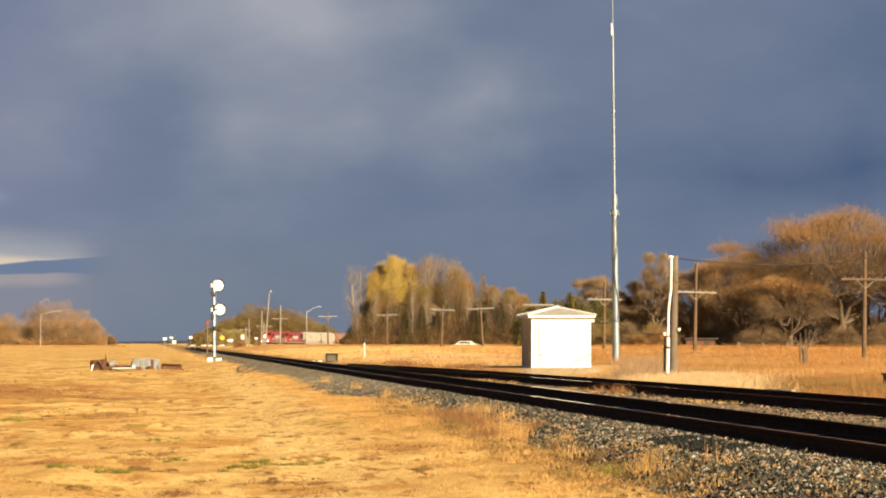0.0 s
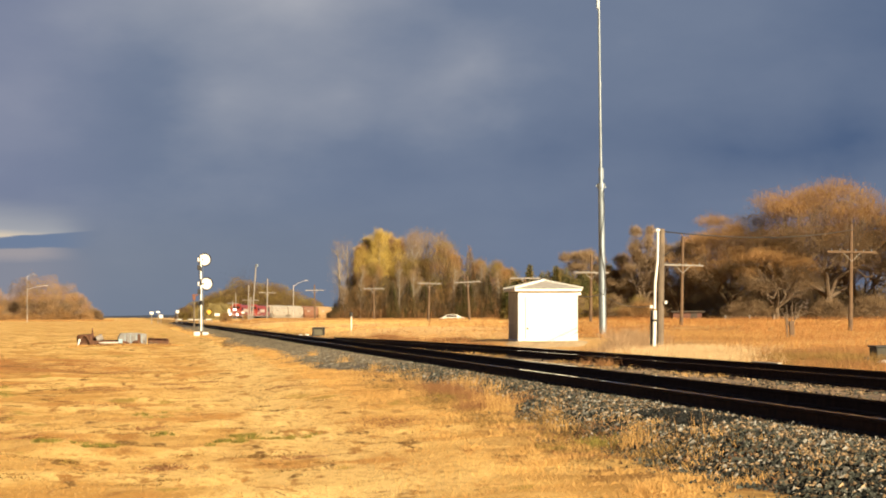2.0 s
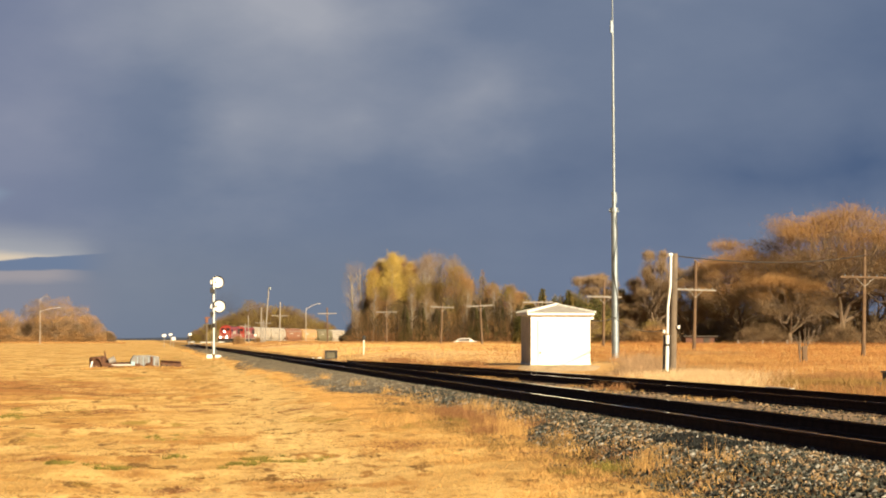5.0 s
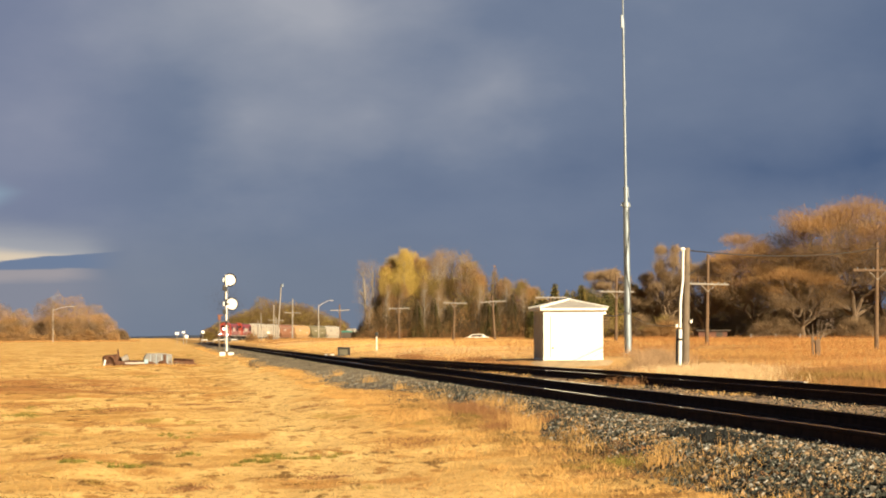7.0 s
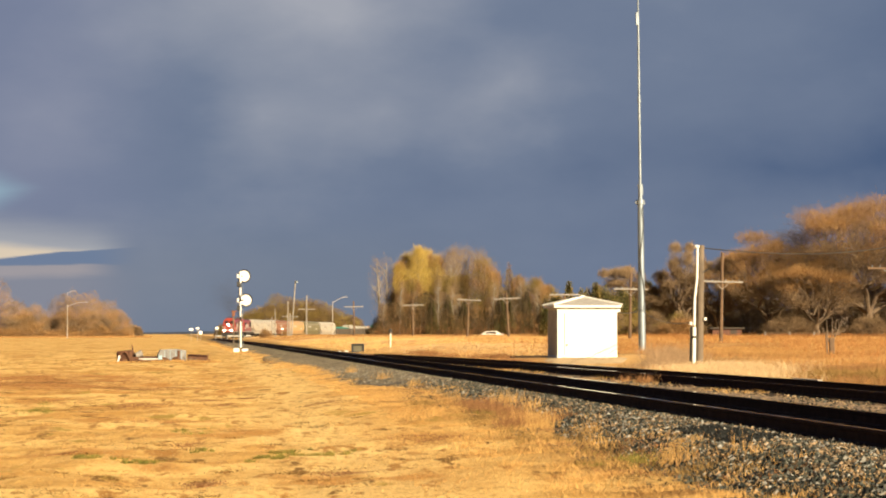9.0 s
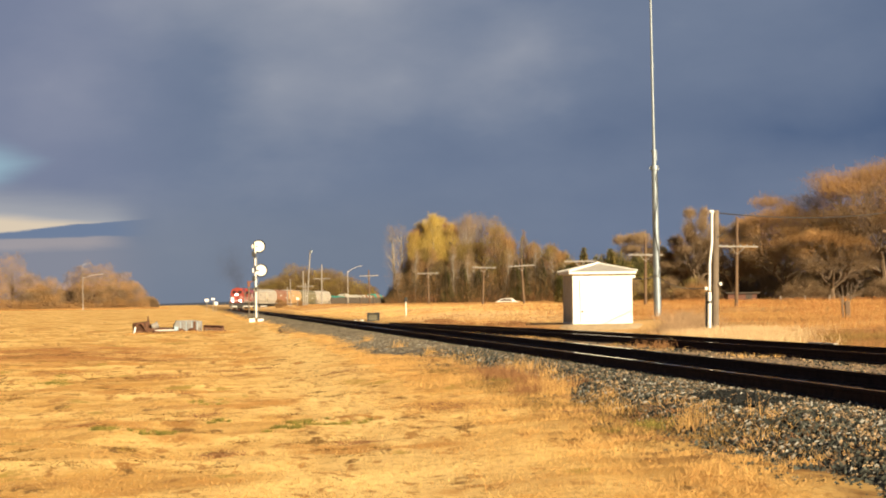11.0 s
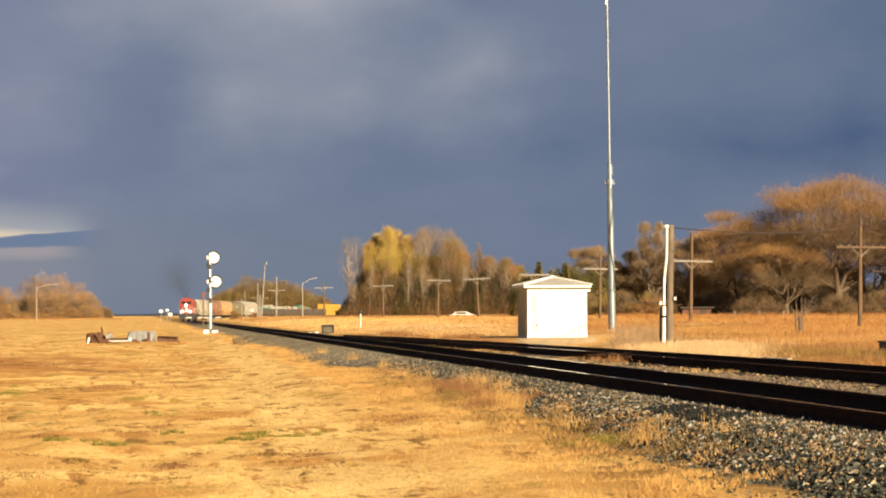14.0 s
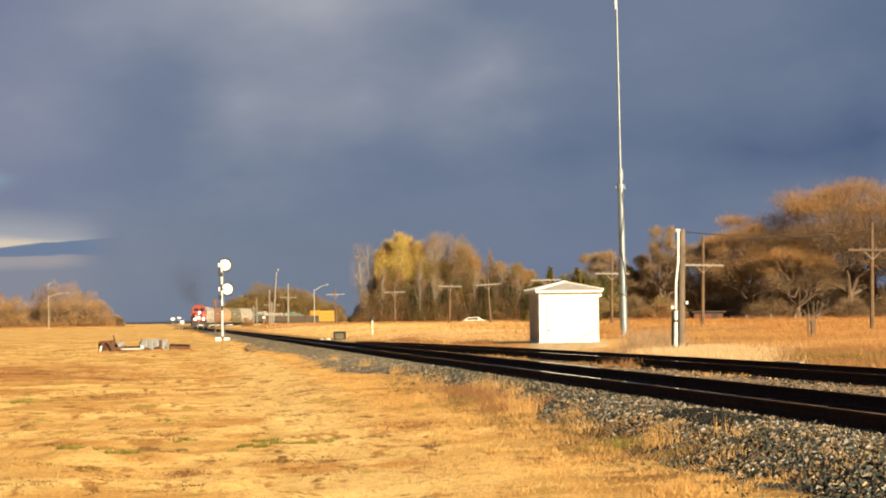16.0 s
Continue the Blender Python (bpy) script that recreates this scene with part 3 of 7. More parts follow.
def build_tracks():
    rng = np.random.default_rng(3)
    # ballast beds
    V, F = [], []
    prof = [(-3.0, -0.62), (-2.55, -0.44), (-2.0, -0.26), (-1.45, -0.185), (0.0, -0.195), (1.45, -0.185), (2.0, -0.23), (2.9, -0.34), (3.6, -0.6)]
    skirt = [(-3.6, -0.40), (-2.95, -0.29), (-2.2, -0.235)]
    path = [(s, *main_at(s)) for s in [*np.arange(-40, 130, 0.7), *np.arange(130, 520, 6.0), *np.arange(520, 1150, 8.0)]]
    for s, x, y, a in path:
        flat = float(ss(s, 48, 72) * (1 - ss(s, 260, 420)))
        for j, (u, v) in enumerate(prof):
            if j < 3:
                u, v = u + (skirt[j][0] - u) * flat, v + (skirt[j][1] - v) * flat
            w = u + (0.10 * math.sin(s * 0.9 + j) if j == 0 else 0.0)
            V.append((x + w * math.cos(a), y - w * math.sin(a), bed_height(s) + v + rng.normal(0, 0.012)))
    n = len(prof)
    for k in range(len(path) - 1):
        for j in range(n - 1):
            F.append((k * n + j, k * n + j + 1, (k + 1) * n + j + 1, (k + 1) * n + j))
    tagged(mesh_np("ballast_main", V, F, M["ballast"]), "grey crushed stone ballast bed under the main track", "ballast", kind="structure")
    V, F = [], []
    prof = [(-2.75, -0.195), (-1.95, -0.150), (-1.05, -0.165), (0.0, -0.175), (1.4, -0.165), (2.2, -0.32), (2.9, -0.75)]
    ys = np.arange(-40, 127, 0.8)
    for y in ys:
        x = siding_at(y)
        for u, v in prof:
            V.append((max(x + u, MAIN_X + 0.86), y, RAIL_Z + v  + rng.normal(0, 0.012) - 0.002))
    n = len(prof)
    for k in range(len(ys) - 1):
        for j in range(n - 1):
            F.append((k * n + j, k * n + j + 1, (k + 1) * n + j + 1, (k + 1) * n + j))
    tagged(mesh_np("ballast_siding", V, F, M["bed_tan"]), "grey stone and dry grass bed under the siding", "ballast", kind="structure")

    # rails: foot, web and head swept along the line
    half = [(0.07, -0.170), (0.07, -0.158), (0.014, -0.140), (0.009, -0.05), (0.036, -0.036), (0.036, -0.006), (0.030, 0.0)]
    prof = [(-u, v) for u, v in half] + half[::-1]

    def rail(path, off, label):
        V, F, top = [], [], []
        n = len(prof)
        for x, y, a, z in path:
            for u, v in prof:
                u += off
                V.append((x + u * math.cos(a), y - u * math.sin(a), z + v))
        for k in range(len(path) - 1):
            for j in range(n - 1):
                F.append((k * n + j, (k + 1) * n + j, (k + 1) * n + j + 1, k * n + j + 1))
                top.append(1 if j in (6,) else 0)
        ob = mesh_np("rail", V, F, [M["rail_side"], M["rail_top"]])
        ob.data.polygons.foreach_set("material_index", top)
        return tagged(ob, label, "rail", "track rails", "structure")

    line = [(*main_at(s), bed_height(s)) for s in [*np.arange(-40, 520, 8.0), *np.arange(520, 1150, 5.0)]]
    for sign in (-1, 1):
        rail(line, sign * (GAUGE / 2 + 0.036), "rust-brown steel rail with a polished head, main track")
    side = []
    for y in np.arange(-40, 122, 2.0):
        slope = (siding_at(y + 0.5) - siding_at(y - 0.5))
        side.append((siding_at(y), y, math.atan(slope), RAIL_Z + 0.02))
    for sign in (-1, 1):
        rail(side, sign * (GAUGE / 2 + 0.036), "dull rusty rail of the siding")

    # ties: single pieces near the camera, joined farther off
    tie_bm = bmesh.new()
    box(tie_bm, 0, 0, -0.17, 2.6, 0.23, 0.17, 0.012)
    plain = link_bm("tie", tie_bm, M["tie"])
    tie_mesh = plain.data
    bpy.data.objects.remove(plain)
    sets = (("tie_row_main", [(*main_at(s), bed_height(s) - 0.172) for s in np.arange(15, 170, 0.56)], "dark creosoted timber ties of the main track"),
            ("tie_row_siding", [(siding_at(s), s, 0.0, RAIL_Z - 0.152) for s in np.arange(15, 118, 0.6)], "dark weathered timber ties of the siding"))
    for name, spots, label in sets:
        root = thing(name, label, "railway ties", kind="structure")
        for x, y, a, z in spots:
            t = new("tie", tie_mesh)
            t.parent = root
            t.matrix_basis = pose(x + rng.normal(0, 0.03), y, z + rng.normal(0, 0.006), 0, 0, -math.degrees(a) + rng.normal(0, 0.6))
    V, F = [], []
    for s in np.arange(170.5, 560, 0.8):
        x, y, a = main_at(s)
        k = len(V)
        for dx, dy, dz in itertools_corners():
            u, w = dx * 1.3, dy * 0.12
            V.append((x + u * math.cos(a) + w * math.sin(a), y - u * math.sin(a) + w * math.cos(a), bed_height(s) - 0.25 + dz * 0.08))
        F += [(k, k + 1, k + 3, k + 2), (k + 4, k + 5, k + 7, k + 6), (k, k + 1, k + 5, k + 4), (k + 2, k + 3, k + 7, k + 6), (k, k + 2, k + 6, k + 4), (k + 1, k + 3, k + 7, k + 5)]
    tagged(mesh_np("far_ties", V, F, M["tie"]), "far dark timber ties under the main track", "railway ties", kind="stuff")


def itertools_corners():
    return [(a, b, c) for a in (-1, 1) for b in (-1, 1) for c in (-1, 1)]


build_tracks()


def scatter_stones(name, regions, seed, label, mat="stone"):
    """Broken stones, eight faces each. regions: x0, x1, y0, y1, how many, size, height(x, y)."""
    rng = np.random.default_rng(seed)
    base = np.array([(1, 0, 0), (-1, 0, 0), (0, 1, 0), (0, -1, 0), (0, 0, 1), (0, 0, -1)], float)
    tri = np.array([(0, 2, 4), (2, 1, 4), (1, 3, 4), (3, 0, 4), (2, 0, 5), (1, 2, 5), (3, 1, 5), (0, 3, 5)])
    Vs, Fs, k = [], [], 0
    for x0, x1, y0, y1, count, size, high in regions:
        X, Y = rng.uniform(x0, x1, count), rng.uniform(y0, y1, count)
        S = size * rng.uniform(0.55, 1.35, (count, 1, 1))
        A = rng.uniform(0, 6.28, (count, 1))
        P = base[None] * S * rng.uniform(0.55, 1.0, (count, 6, 1))
        P = P + rng.normal(0, 0.25, (count, 6, 3)) * S
        c, s = np.cos(A), np.sin(A)
        P = np.stack([P[..., 0] * c - P[..., 1] * s, P[..., 0] * s + P[..., 1] * c, P[..., 2] * 0.8], -1)
        P = P + np.stack([X, Y, high(X, Y)], -1)[:, None]
        Vs.append(P.reshape(-1, 3))
        Fs.append((tri[None] + (k + np.arange(count) * 6)[:, None, None]).reshape(-1, 3))
        k += count * 6
    return tagged(mesh_np(name, np.concatenate(Vs), np.concatenate(Fs), M[mat]), label, "ballast stones", kind="stuff")


def shoulder(x, y):
    u = np.asarray(x) - MAIN_X
    near = np.interp(u, [-3.0, -2.55, -2.0, -1.45, 1.45, 2.0, 2.9, 3.6], [-0.62, -0.44, -0.26, -0.185, -0.185, -0.23, -0.34, -0.6])
    far = np.interp(u, [-3.6, -2.95, -2.2, -1.45, 1.45, 2.0, 2.9, 3.6], [-0.40, -0.29, -0.235, -0.185, -0.185, -0.23, -0.34, -0.6])
    flat = ss(np.asarray(y, float), 48, 72) * (1 - ss(np.asarray(y, float), 260, 420))
    return RAIL_Z + near + (far - near) * flat + 0.012


def between(x, y):
    return np.full_like(np.asarray(x, float), RAIL_Z - 0.165)


scatter_stones("ballast_stones", [
    (4.95, 7.0, 18, 36, 19000, 0.031, shoulder),
    (5.0, 7.0, 36, 62, 16000, 0.034, shoulder),
    (4.85, 5.35, 30.4, 31.8, 170, 0.035, lambda x, y: np.maximum(land(x, y), shoulder(x, y) - 0.02)),
    (4.7, 5.1, 28.8, 29.7, 110, 0.035, lambda x, y: np.maximum(land(x, y), shoulder(x, y) - 0.02)),
    (4.95, 5.4, 26.3, 27.5, 170, 0.035, lambda x, y: np.maximum(land(x, y), shoulder(x, y) - 0.02)),
    (4.6, 5.3, 18, 60, 1600, 0.024, lambda x, y: np.maximum(land(x, y), shoulder(x, y) - 0.02)),
    (8.8, 11.6, 26, 60, 3400, 0.036, between),
    (8.8, 10.4, 60, 110, 1400, 0.045, between),
    (5.0, 5.75, 18, 34, 2600, 0.034, lambda x, y: np.maximum(land(x, y), shoulder(x, y))),
], 5, "broken blue-grey ballast stones")
scatter_stones("ballast_stones", [
    (4.9, 7.0, 18, 36, 1600, 0.032, lambda x, y: shoulder(x, y) + 0.008),
    (5.0, 7.0, 36, 62, 1500, 0.036, shoulder),
    (4.8, 7.0, 58, 90, 700, 0.036, shoulder),
], 7, "pale grey ballast stones among the darker ones", "stone_pale")
scatter_stones("ballast_stones", [
    (6.3, 7.0, 18, 60, 4500, 0.027, shoulder),
    (4.8, 7.0, 18, 36, 3600, 0.029, lambda x, y: shoulder(x, y) + 0.008),
    (4.9, 7.0, 36, 62, 4500, 0.031, shoulder),
    (8.8, 11.6, 26, 60, 5200, 0.034, between),
    (8.8, 10.4, 60, 80, 500, 0.040, between),
], 6, "tan and rusty ballast stones among the grey", "stone_tan")


scatter_stones("ballast_stones", [
    (4.5, 7.0, 60, 125, 19000, 0.032, shoulder),
    (4.6, 7.0, 125, 300, 12000, 0.05, shoulder),
], 9, "dusty brown-grey ballast stones farther along the shoulder", "stone_dusty")
scatter_stones("ballast_stones", [(6.05, 6.65, 27.0, 30.6, 1500, 0.036, lambda x, y: shoulder(x, y) + 0.012)], 8, "near-black ballast stones in a strip beside the tie ends", "stone_dark")


def blades(name, P, tall, wide, mat, label, seed, lean=0.35, kind="stuff", category="grass"):
    """Single blades of grass rooted at P, as slender triangles."""
    rng = np.random.default_rng(seed)
    n = len(P)
    h = tall * rng.uniform(0.45, 1.25, n)
    a = rng.uniform(0, 6.28, n)
    side = np.stack([np.cos(a), np.sin(a) * 0.3, 0 * a], -1) * (wide * rng.uniform(0.6, 1.4, n))[:, None]
    tip = np.stack([rng.normal(0, lean, n), rng.normal(0, lean, n), np.ones(n)], -1) * h[:, None]
    V = np.stack([P - side, P + side, P + tip], 1).reshape(-1, 3)
    F = np.arange(3 * n).reshape(-1, 3)
    return tagged(mesh_np(name, V, F, mat), label, category, kind=kind)


def clumped(rng, n, x0, x1, y0, y1, clumps, spread):
    """Points gathered round random centres."""
    cx, cy = rng.uniform(x0, x1, clumps), rng.uniform(y0, y1, clumps)
    k = rng.integers(0, clumps, n)
    x, y = cx[k] + rng.normal(0, spread, n), cy[k] + rng.normal(0, spread, n)
    return x, y


def rooted(x, y, high=land, sink=0.01):
    return np.stack([x, y, high(x, y) - sink], -1)


def top_of(x, y):
    """Ground or ballast, whichever is higher, left of the main track."""
    return np.maximum(land(x, y), np.where((x > 4.3) & (x < 11.4), shoulder(x, y), -1.0))


def build_grass():
    rng = np.random.default_rng(11)
    # mown lawn: short tufts, thick near the camera
    x, y = rng.uniform(-9, 5.0, 80000), 19 + 80 * rng.uniform(0, 1, 80000) ** 1.5
    blades("lawn_tufts", rooted(x, y), 0.045, 0.005, M["grass_short"], "short golden tufts of the mown lawn", 1, 0.9)
    x, y = rng.uniform(2.5, 6.0, 26000), 18 + 30 * rng.uniform(0, 1, 26000) ** 1.4
    keep = x < 4.2 + 1.1 * value_noise(x * 1.5, y * 0.6, 8)
    blades("lawn_tufts", rooted(x[keep], y[keep], top_of), 0.045, 0.0038, M["grass_short"], "short golden tufts of the mown lawn", 19, 0.9)
    x, y = clumped(rng, 5000, 3.9, 4.9, 112, 330, 150, 0.25)
    blades("edge_grass", rooted(x, y, top_of), 0.09, 0.015, M["grass_short"], "dry grass creeping over the far ballast shoulder", 20, 0.6)
    x, y = rng.uniform(-78, -8, 16000), rng.uniform(735, 788, 16000)
    blades("edge_grass", rooted(x, y), 0.5, 0.06, M["grass_tall"], "orange grass before the trees across the lawn", 21, 0.5)
    # taller dry grass along the ballast's edge
    x, y = clumped(rng, 8000, 3.7, 5.3, 20, 62, 120, 0.11)
    blades("edge_grass", rooted(x, y, top_of), 0.085, 0.006, M["grass_short"], "straw-coloured grass at the ballast's edge", 2, 0.5)
    x, y = clumped(rng, 6000, 3.9, 4.75, 40, 110, 100, 0.18)
    blades("edge_grass", rooted(x, y, top_of), 0.11, 0.006, M["grass_short"], "tufts of straw-coloured grass on the ballast shoulder", 3, 0.6)
    x, y = clumped(rng, 3000, 4.85, 5.6, 36.5, 47, 34, 0.14)
    blades("dead_weeds", rooted(x, y, top_of), 0.08 + 0.22 * value_noise(x * 2.2, y * 0.8, 21), 0.0045, M["weed"], "reddish dead weeds at the ballast's edge", 4, 0.5, category="weeds")
    # single taller clumps that stand on the toe of the ballast
    spots = [(5.75, 45.5), (5.9, 44.2), (5.6, 43.0), (5.85, 41.5), (5.35, 36.5), (5.5, 33.6), (5.35, 26.9), (5.5, 50.0), (5.4, 53.5), (5.6, 60.0), (5.5, 68.0), (5.4, 79.0), (5.45, 38.6)]
    spots += [(5.15, 30.9), (5.15, 37.2), (5.3, 38.0), (5.25, 36.4)]
    k = rng.integers(0, len(spots), 1500)
    at = np.array(spots)[k]
    x, y = at[:, 0] + rng.normal(0, 0.10, len(k)), at[:, 1] + rng.normal(0, 0.3, len(k))
    blades("edge_grass", rooted(x, y, top_of), 0.25, 0.0042, M["grass_short"], "tall straw-coloured clumps on the ballast's toe", 22, 0.3)
    x, y = clumped(rng, 5200, 4.95, 6.0, 20, 62, 150, 0.14)
    blades("edge_grass", rooted(x, y, top_of), 0.08, 0.004, M["grass_short"], "thin dry grass growing through the ballast's toe", 28, 0.6)
    x, y = clumped(rng, 3000, 4.9, 5.9, 20, 60, 60, 0.12)
    blades("dead_weeds", rooted(x, y, top_of), 0.06, 0.006, M["weed"], "brown matted weeds on the ballast's toe", 29, 0.9, category="weeds")
    x, y = rng.normal(5.15, 0.22, 900), rng.normal(29.8, 1.6, 900)
    blades("dead_weeds", rooted(x, y, top_of), 0.07, 0.014, M["weed"], "dark matted weeds at the ballast's edge", 23, 1.2, category="weeds")
    x, y = clumped(rng, 6000, 4.5, 5.45, 24, 48, 90, 0.16)
    blades("dead_weeds", rooted(x, y, top_of), 0.09, 0.006, M["weed_olive"], "olive-brown weeds along the lawn's edge", 38, 0.8, category="weeds")
    x, y = rng.normal(5.85, 0.10, 26), rng.normal(25.9, 0.4, 26)
    blades("edge_grass", rooted(x, y, top_of), 0.24, 0.004, M["grass_short"], "few thin dry stalks on the ballast", 39, 0.3)
    # dark matted leaves and living green weeds on the toe
    x, y = rng.normal(5.22, 0.13, 500), rng.normal(30.7, 0.35, 500)
    blades("dead_weeds", rooted(x, y, top_of, -0.005), 0.05, 0.016, M["twig_dark"], "dark matted leaves on the ballast's toe", 34, 1.4, category="weeds")
    x, y = rng.normal(5.12, 0.10, 420), rng.normal(27.9, 0.4, 420)
    blades("green_patches", rooted(x, y, top_of), 0.12, 0.006, M["grass_green"], "olive-green weeds on the ballast's toe", 35, 0.6)
    # small tussocks that stand out of the mown turf, shaded sides put into their dark colour
    cx, cy = rng.uniform(-7.0, 3.2, 700), 22 + 62 * rng.uniform(0, 1, 700) ** 1.1
    keep = (value_noise(cx / 2.6, cy / 7.0, 41) + 0.10 * rng.normal(0, 1, 700) + 0.06 * (0.5 - cx) > 0.62) & (np.abs(cx) < cy * 0.2) & (cy > 25.5)
    cx, cy = cx[keep], cy[keep]
    k = rng.integers(0, len(cx), len(cx) * 70)
    wide = (0.05 + 0.11 * rng.uniform(0, 1, len(cx)))[k]
    x, y = cx[k] + rng.normal(0, 1, len(k)) * wide, cy[k] + rng.normal(0, 1, len(k)) * wide * 0.6
    blades("lawn_tussocks", rooted(x, y), 0.040, 0.007, M["tussock_shade"], "small brown-olive tussocks in the mown lawn, darkened for their shaded sides", 36, 1.5)
    # rough field beyond the tracks, thinner where the shed stands
    def field(n, x0, x1, y0, y1, p=1.0):
        x, y = rng.uniform(x0, x1, n), y0 + (y1 - y0) * rng.uniform(0, 1, n) ** p
        keep = (x < y * 0.36 + 3) & (x > 13.6 - 3.0 * ss(y, 70, 130)) & ~((x > 18.7) & (x < 21.4) & (y > 55) & (y < 68)) & ~((x > 15.5) & (x < 22.6) & (y > 92) & (y < 123))
        return x[keep], y[keep]

    x, y = field(70000, 13.5, 55, 40, 150)
    keep = (x > y * 0.15) | (rng.uniform(0, 1, len(x)) < 0.3)
    x, y = x[keep], y[keep]
    red = value_noise(x / 3.5, y / 9.0, 12) + 0.25 * rng.normal(0, 1, len(x)) > 0.55
    blades("field_grass", rooted(x[~red], y[~red]), 0.24, 0.010, M["grass_tall"], "orange-brown prairie grass beyond the siding", 5, 0.6)
    blades("field_grass", rooted(x[red], y[red]), 0.30, 0.010, M["grass_red"], "red-brown prairie grass beyond the siding", 31, 0.6)
    x, y = field(60000, 12, 105, 140, 300)
    keep = (x > y * (0.150 + rng.normal(0, 0.012, len(x)))) | (rng.uniform(0, 1, len(x)) < 0.12)
    x, y = x[keep], y[keep]
    red = value_noise(x / 7.0, y / 22.0, 13) + 0.2 * rng.normal(0, 1, len(x)) > 0.45
    blades("field_grass", rooted(x[~red], y[~red]), 0.19, 0.012, M["grass_tall"], "orange-brown prairie grass beyond the siding", 12, 0.9)
    blades("field_grass", rooted(x[red], y[red]), 0.32 + 0.25 * value_noise(x[red] / 2.5, y[red] / 5.0, 14), 0.016, M["grass_red"], "red-brown weeds in the far field", 32, 0.8)
    x, y = rng.normal(17.2, 0.55, 7000), rng.normal(64.5, 1.2, 7000)
    blades("dead_weeds", rooted(x, y), 0.10 + 0.42 * value_noise(x * 1.2, y * 0.5, 15), 0.010, M["weed_olive"], "low mound of olive-brown weeds beside the siding", 33, 0.7, category="weeds")
    x, y = rng.normal(18.5, 0.75, 9000), rng.normal(66.6, 1.1, 9000)
    blades("dead_weeds", rooted(x, y), 0.08 + 0.36 * value_noise(x * 1.1, y * 0.5, 16), 0.009, M["weed_olive"], "dark olive-brown weeds before the relay box", 43, 0.7, category="weeds")
    x, y = field(50000, 12, 46, 110, 300)
    keep = x < y * (0.155 + rng.normal(0, 0.01, len(x)))
    blades("field_grass", rooted(x[keep], y[keep]), 0.12, 0.014, M["grass_pale"], "pale straw grass beside the siding", 27, 0.9)
    x, y = field(50000, 12, 60, 130, 300)
    keep = (x > y * 0.15) | (rng.uniform(0, 1, len(x)) < 0.25)
    x, y = x[keep], y[keep]
    band = value_noise(x / 30.0, y / 6.0, 17) + 0.15 * rng.normal(0, 1, len(x)) > 0.5
    blades("field_grass", rooted(x[band], y[band]), 0.15, 0.014, M["grass_short"], "golden prairie grass behind the shed", 18, 0.8)
    blades("field_grass", rooted(x[~band], y[~band]), 0.17, 0.012, M["grass_tall"], "orange prairie grass in drifts behind the shed", 37, 0.8)
    x, y = field(26000, 14, 72, 330, 442)
    blades("field_grass", rooted(x, y), 0.24, 0.018, M["grass_tall"], "orange-brown weeds before the grove", 24, 0.8)
    x, y = clumped(rng, 9000, 15, 64, 300, 440, 110, 1.3)
    blades("dead_weeds", rooted(x, y), 0.26, 0.016, M["weed"], "red-brown weed clumps before the grove", 25, 0.5, category="weeds")
    x, y = clumped(rng, 4200, 10.8, 15.5, 92, 150, 26, 0.34)
    blades("dead_weeds", rooted(x, y), 0.28, 0.016, M["weed"], "brown weed clumps beside the siding", 26, 0.6, category="weeds")
    x, y = field(45000, 12, 70, 180, 560)
    keep = (x < y * 0.15) & (y < 330)
    blades("field_grass", rooted(x[keep], y[keep]), 0.16, 0.025, M["grass_pale"], "pale straw grass on the rise beside the bend", 30, 0.9)
    x, y = x[~keep], y[~keep]
    blades("field_grass", rooted(x, y), 0.16, 0.02, M["grass_short"], "golden prairie grass on the rise beside the bend", 13, 0.9)
    x, y = clumped(rng, 60000, 13.5, 24, 58, 92, 420, 0.45)
    keep = (x > y * (0.200 + rng.normal(0, 0.008, len(x)))) & (x < y * (0.240 + rng.normal(0, 0.010, len(x))))
    x, y = x[keep], y[keep]
    blades("field_grass", rooted(x, y), 0.36, 0.010, M["grass_cream"], "pale cream feathery grass beside the siding", 6, 0.4)
    u, y = clumped(rng, 9000, 0.186, 0.206, 96, 126, 26, 0.0)
    u, y = u + rng.normal(0, 0.0035, len(y)), y + rng.normal(0, 0.8, len(y))
    x = u * y
    blades("field_grass", rooted(x, y), 0.15 + 1.0 * value_noise(u * 380, y / 7.0, 6) ** 1.5, 0.010, M["brush_grey"], "grey-cream brush round the foot of the mast", 7, 0.45)
    x, y = clumped(rng, 22000, 15.5, 27, 55, 84, 90, 0.6)
    keep = (x > y * (0.250 + rng.normal(0, 0.010, len(x)))) & ~((x > 18.7) & (x < 21.4) & (y < 68))
    x, y = x[keep], y[keep]
    blades("dead_weeds", rooted(x, y), 0.26, 0.012, M["weed"], "dark red-brown weeds in the field's edge", 14, 0.5, category="weeds")
    x, y = clumped(rng, 4000, 15.4, 18.2, 58, 70, 50, 0.4)
    blades("field_grass", rooted(x, y), 0.20, 0.010, M["weed_olive"], "low olive weeds beside the siding", 8, 0.5)
    x, y = clumped(rng, 1500, 9.2, 11.6, 44, 90, 40, 0.25)
    blades("field_grass", rooted(x, y, between), 0.09, 0.010, M["grass_short"], "dry tufts between the two tracks", 9, 0.5)
    x, y = clumped(rng, 260, 10.3, 10.95, 56.0, 60.0, 7, 0.13)
    blades("dead_weeds", rooted(x, y, between), 0.22, 0.007, M["weed"], "reddish dead weeds beside the siding's rail", 42, 0.6, category="weeds")
    x, y = clumped(rng, 5200, -3.2, 2.0, 126.2, 127.6, 60, 0.16)
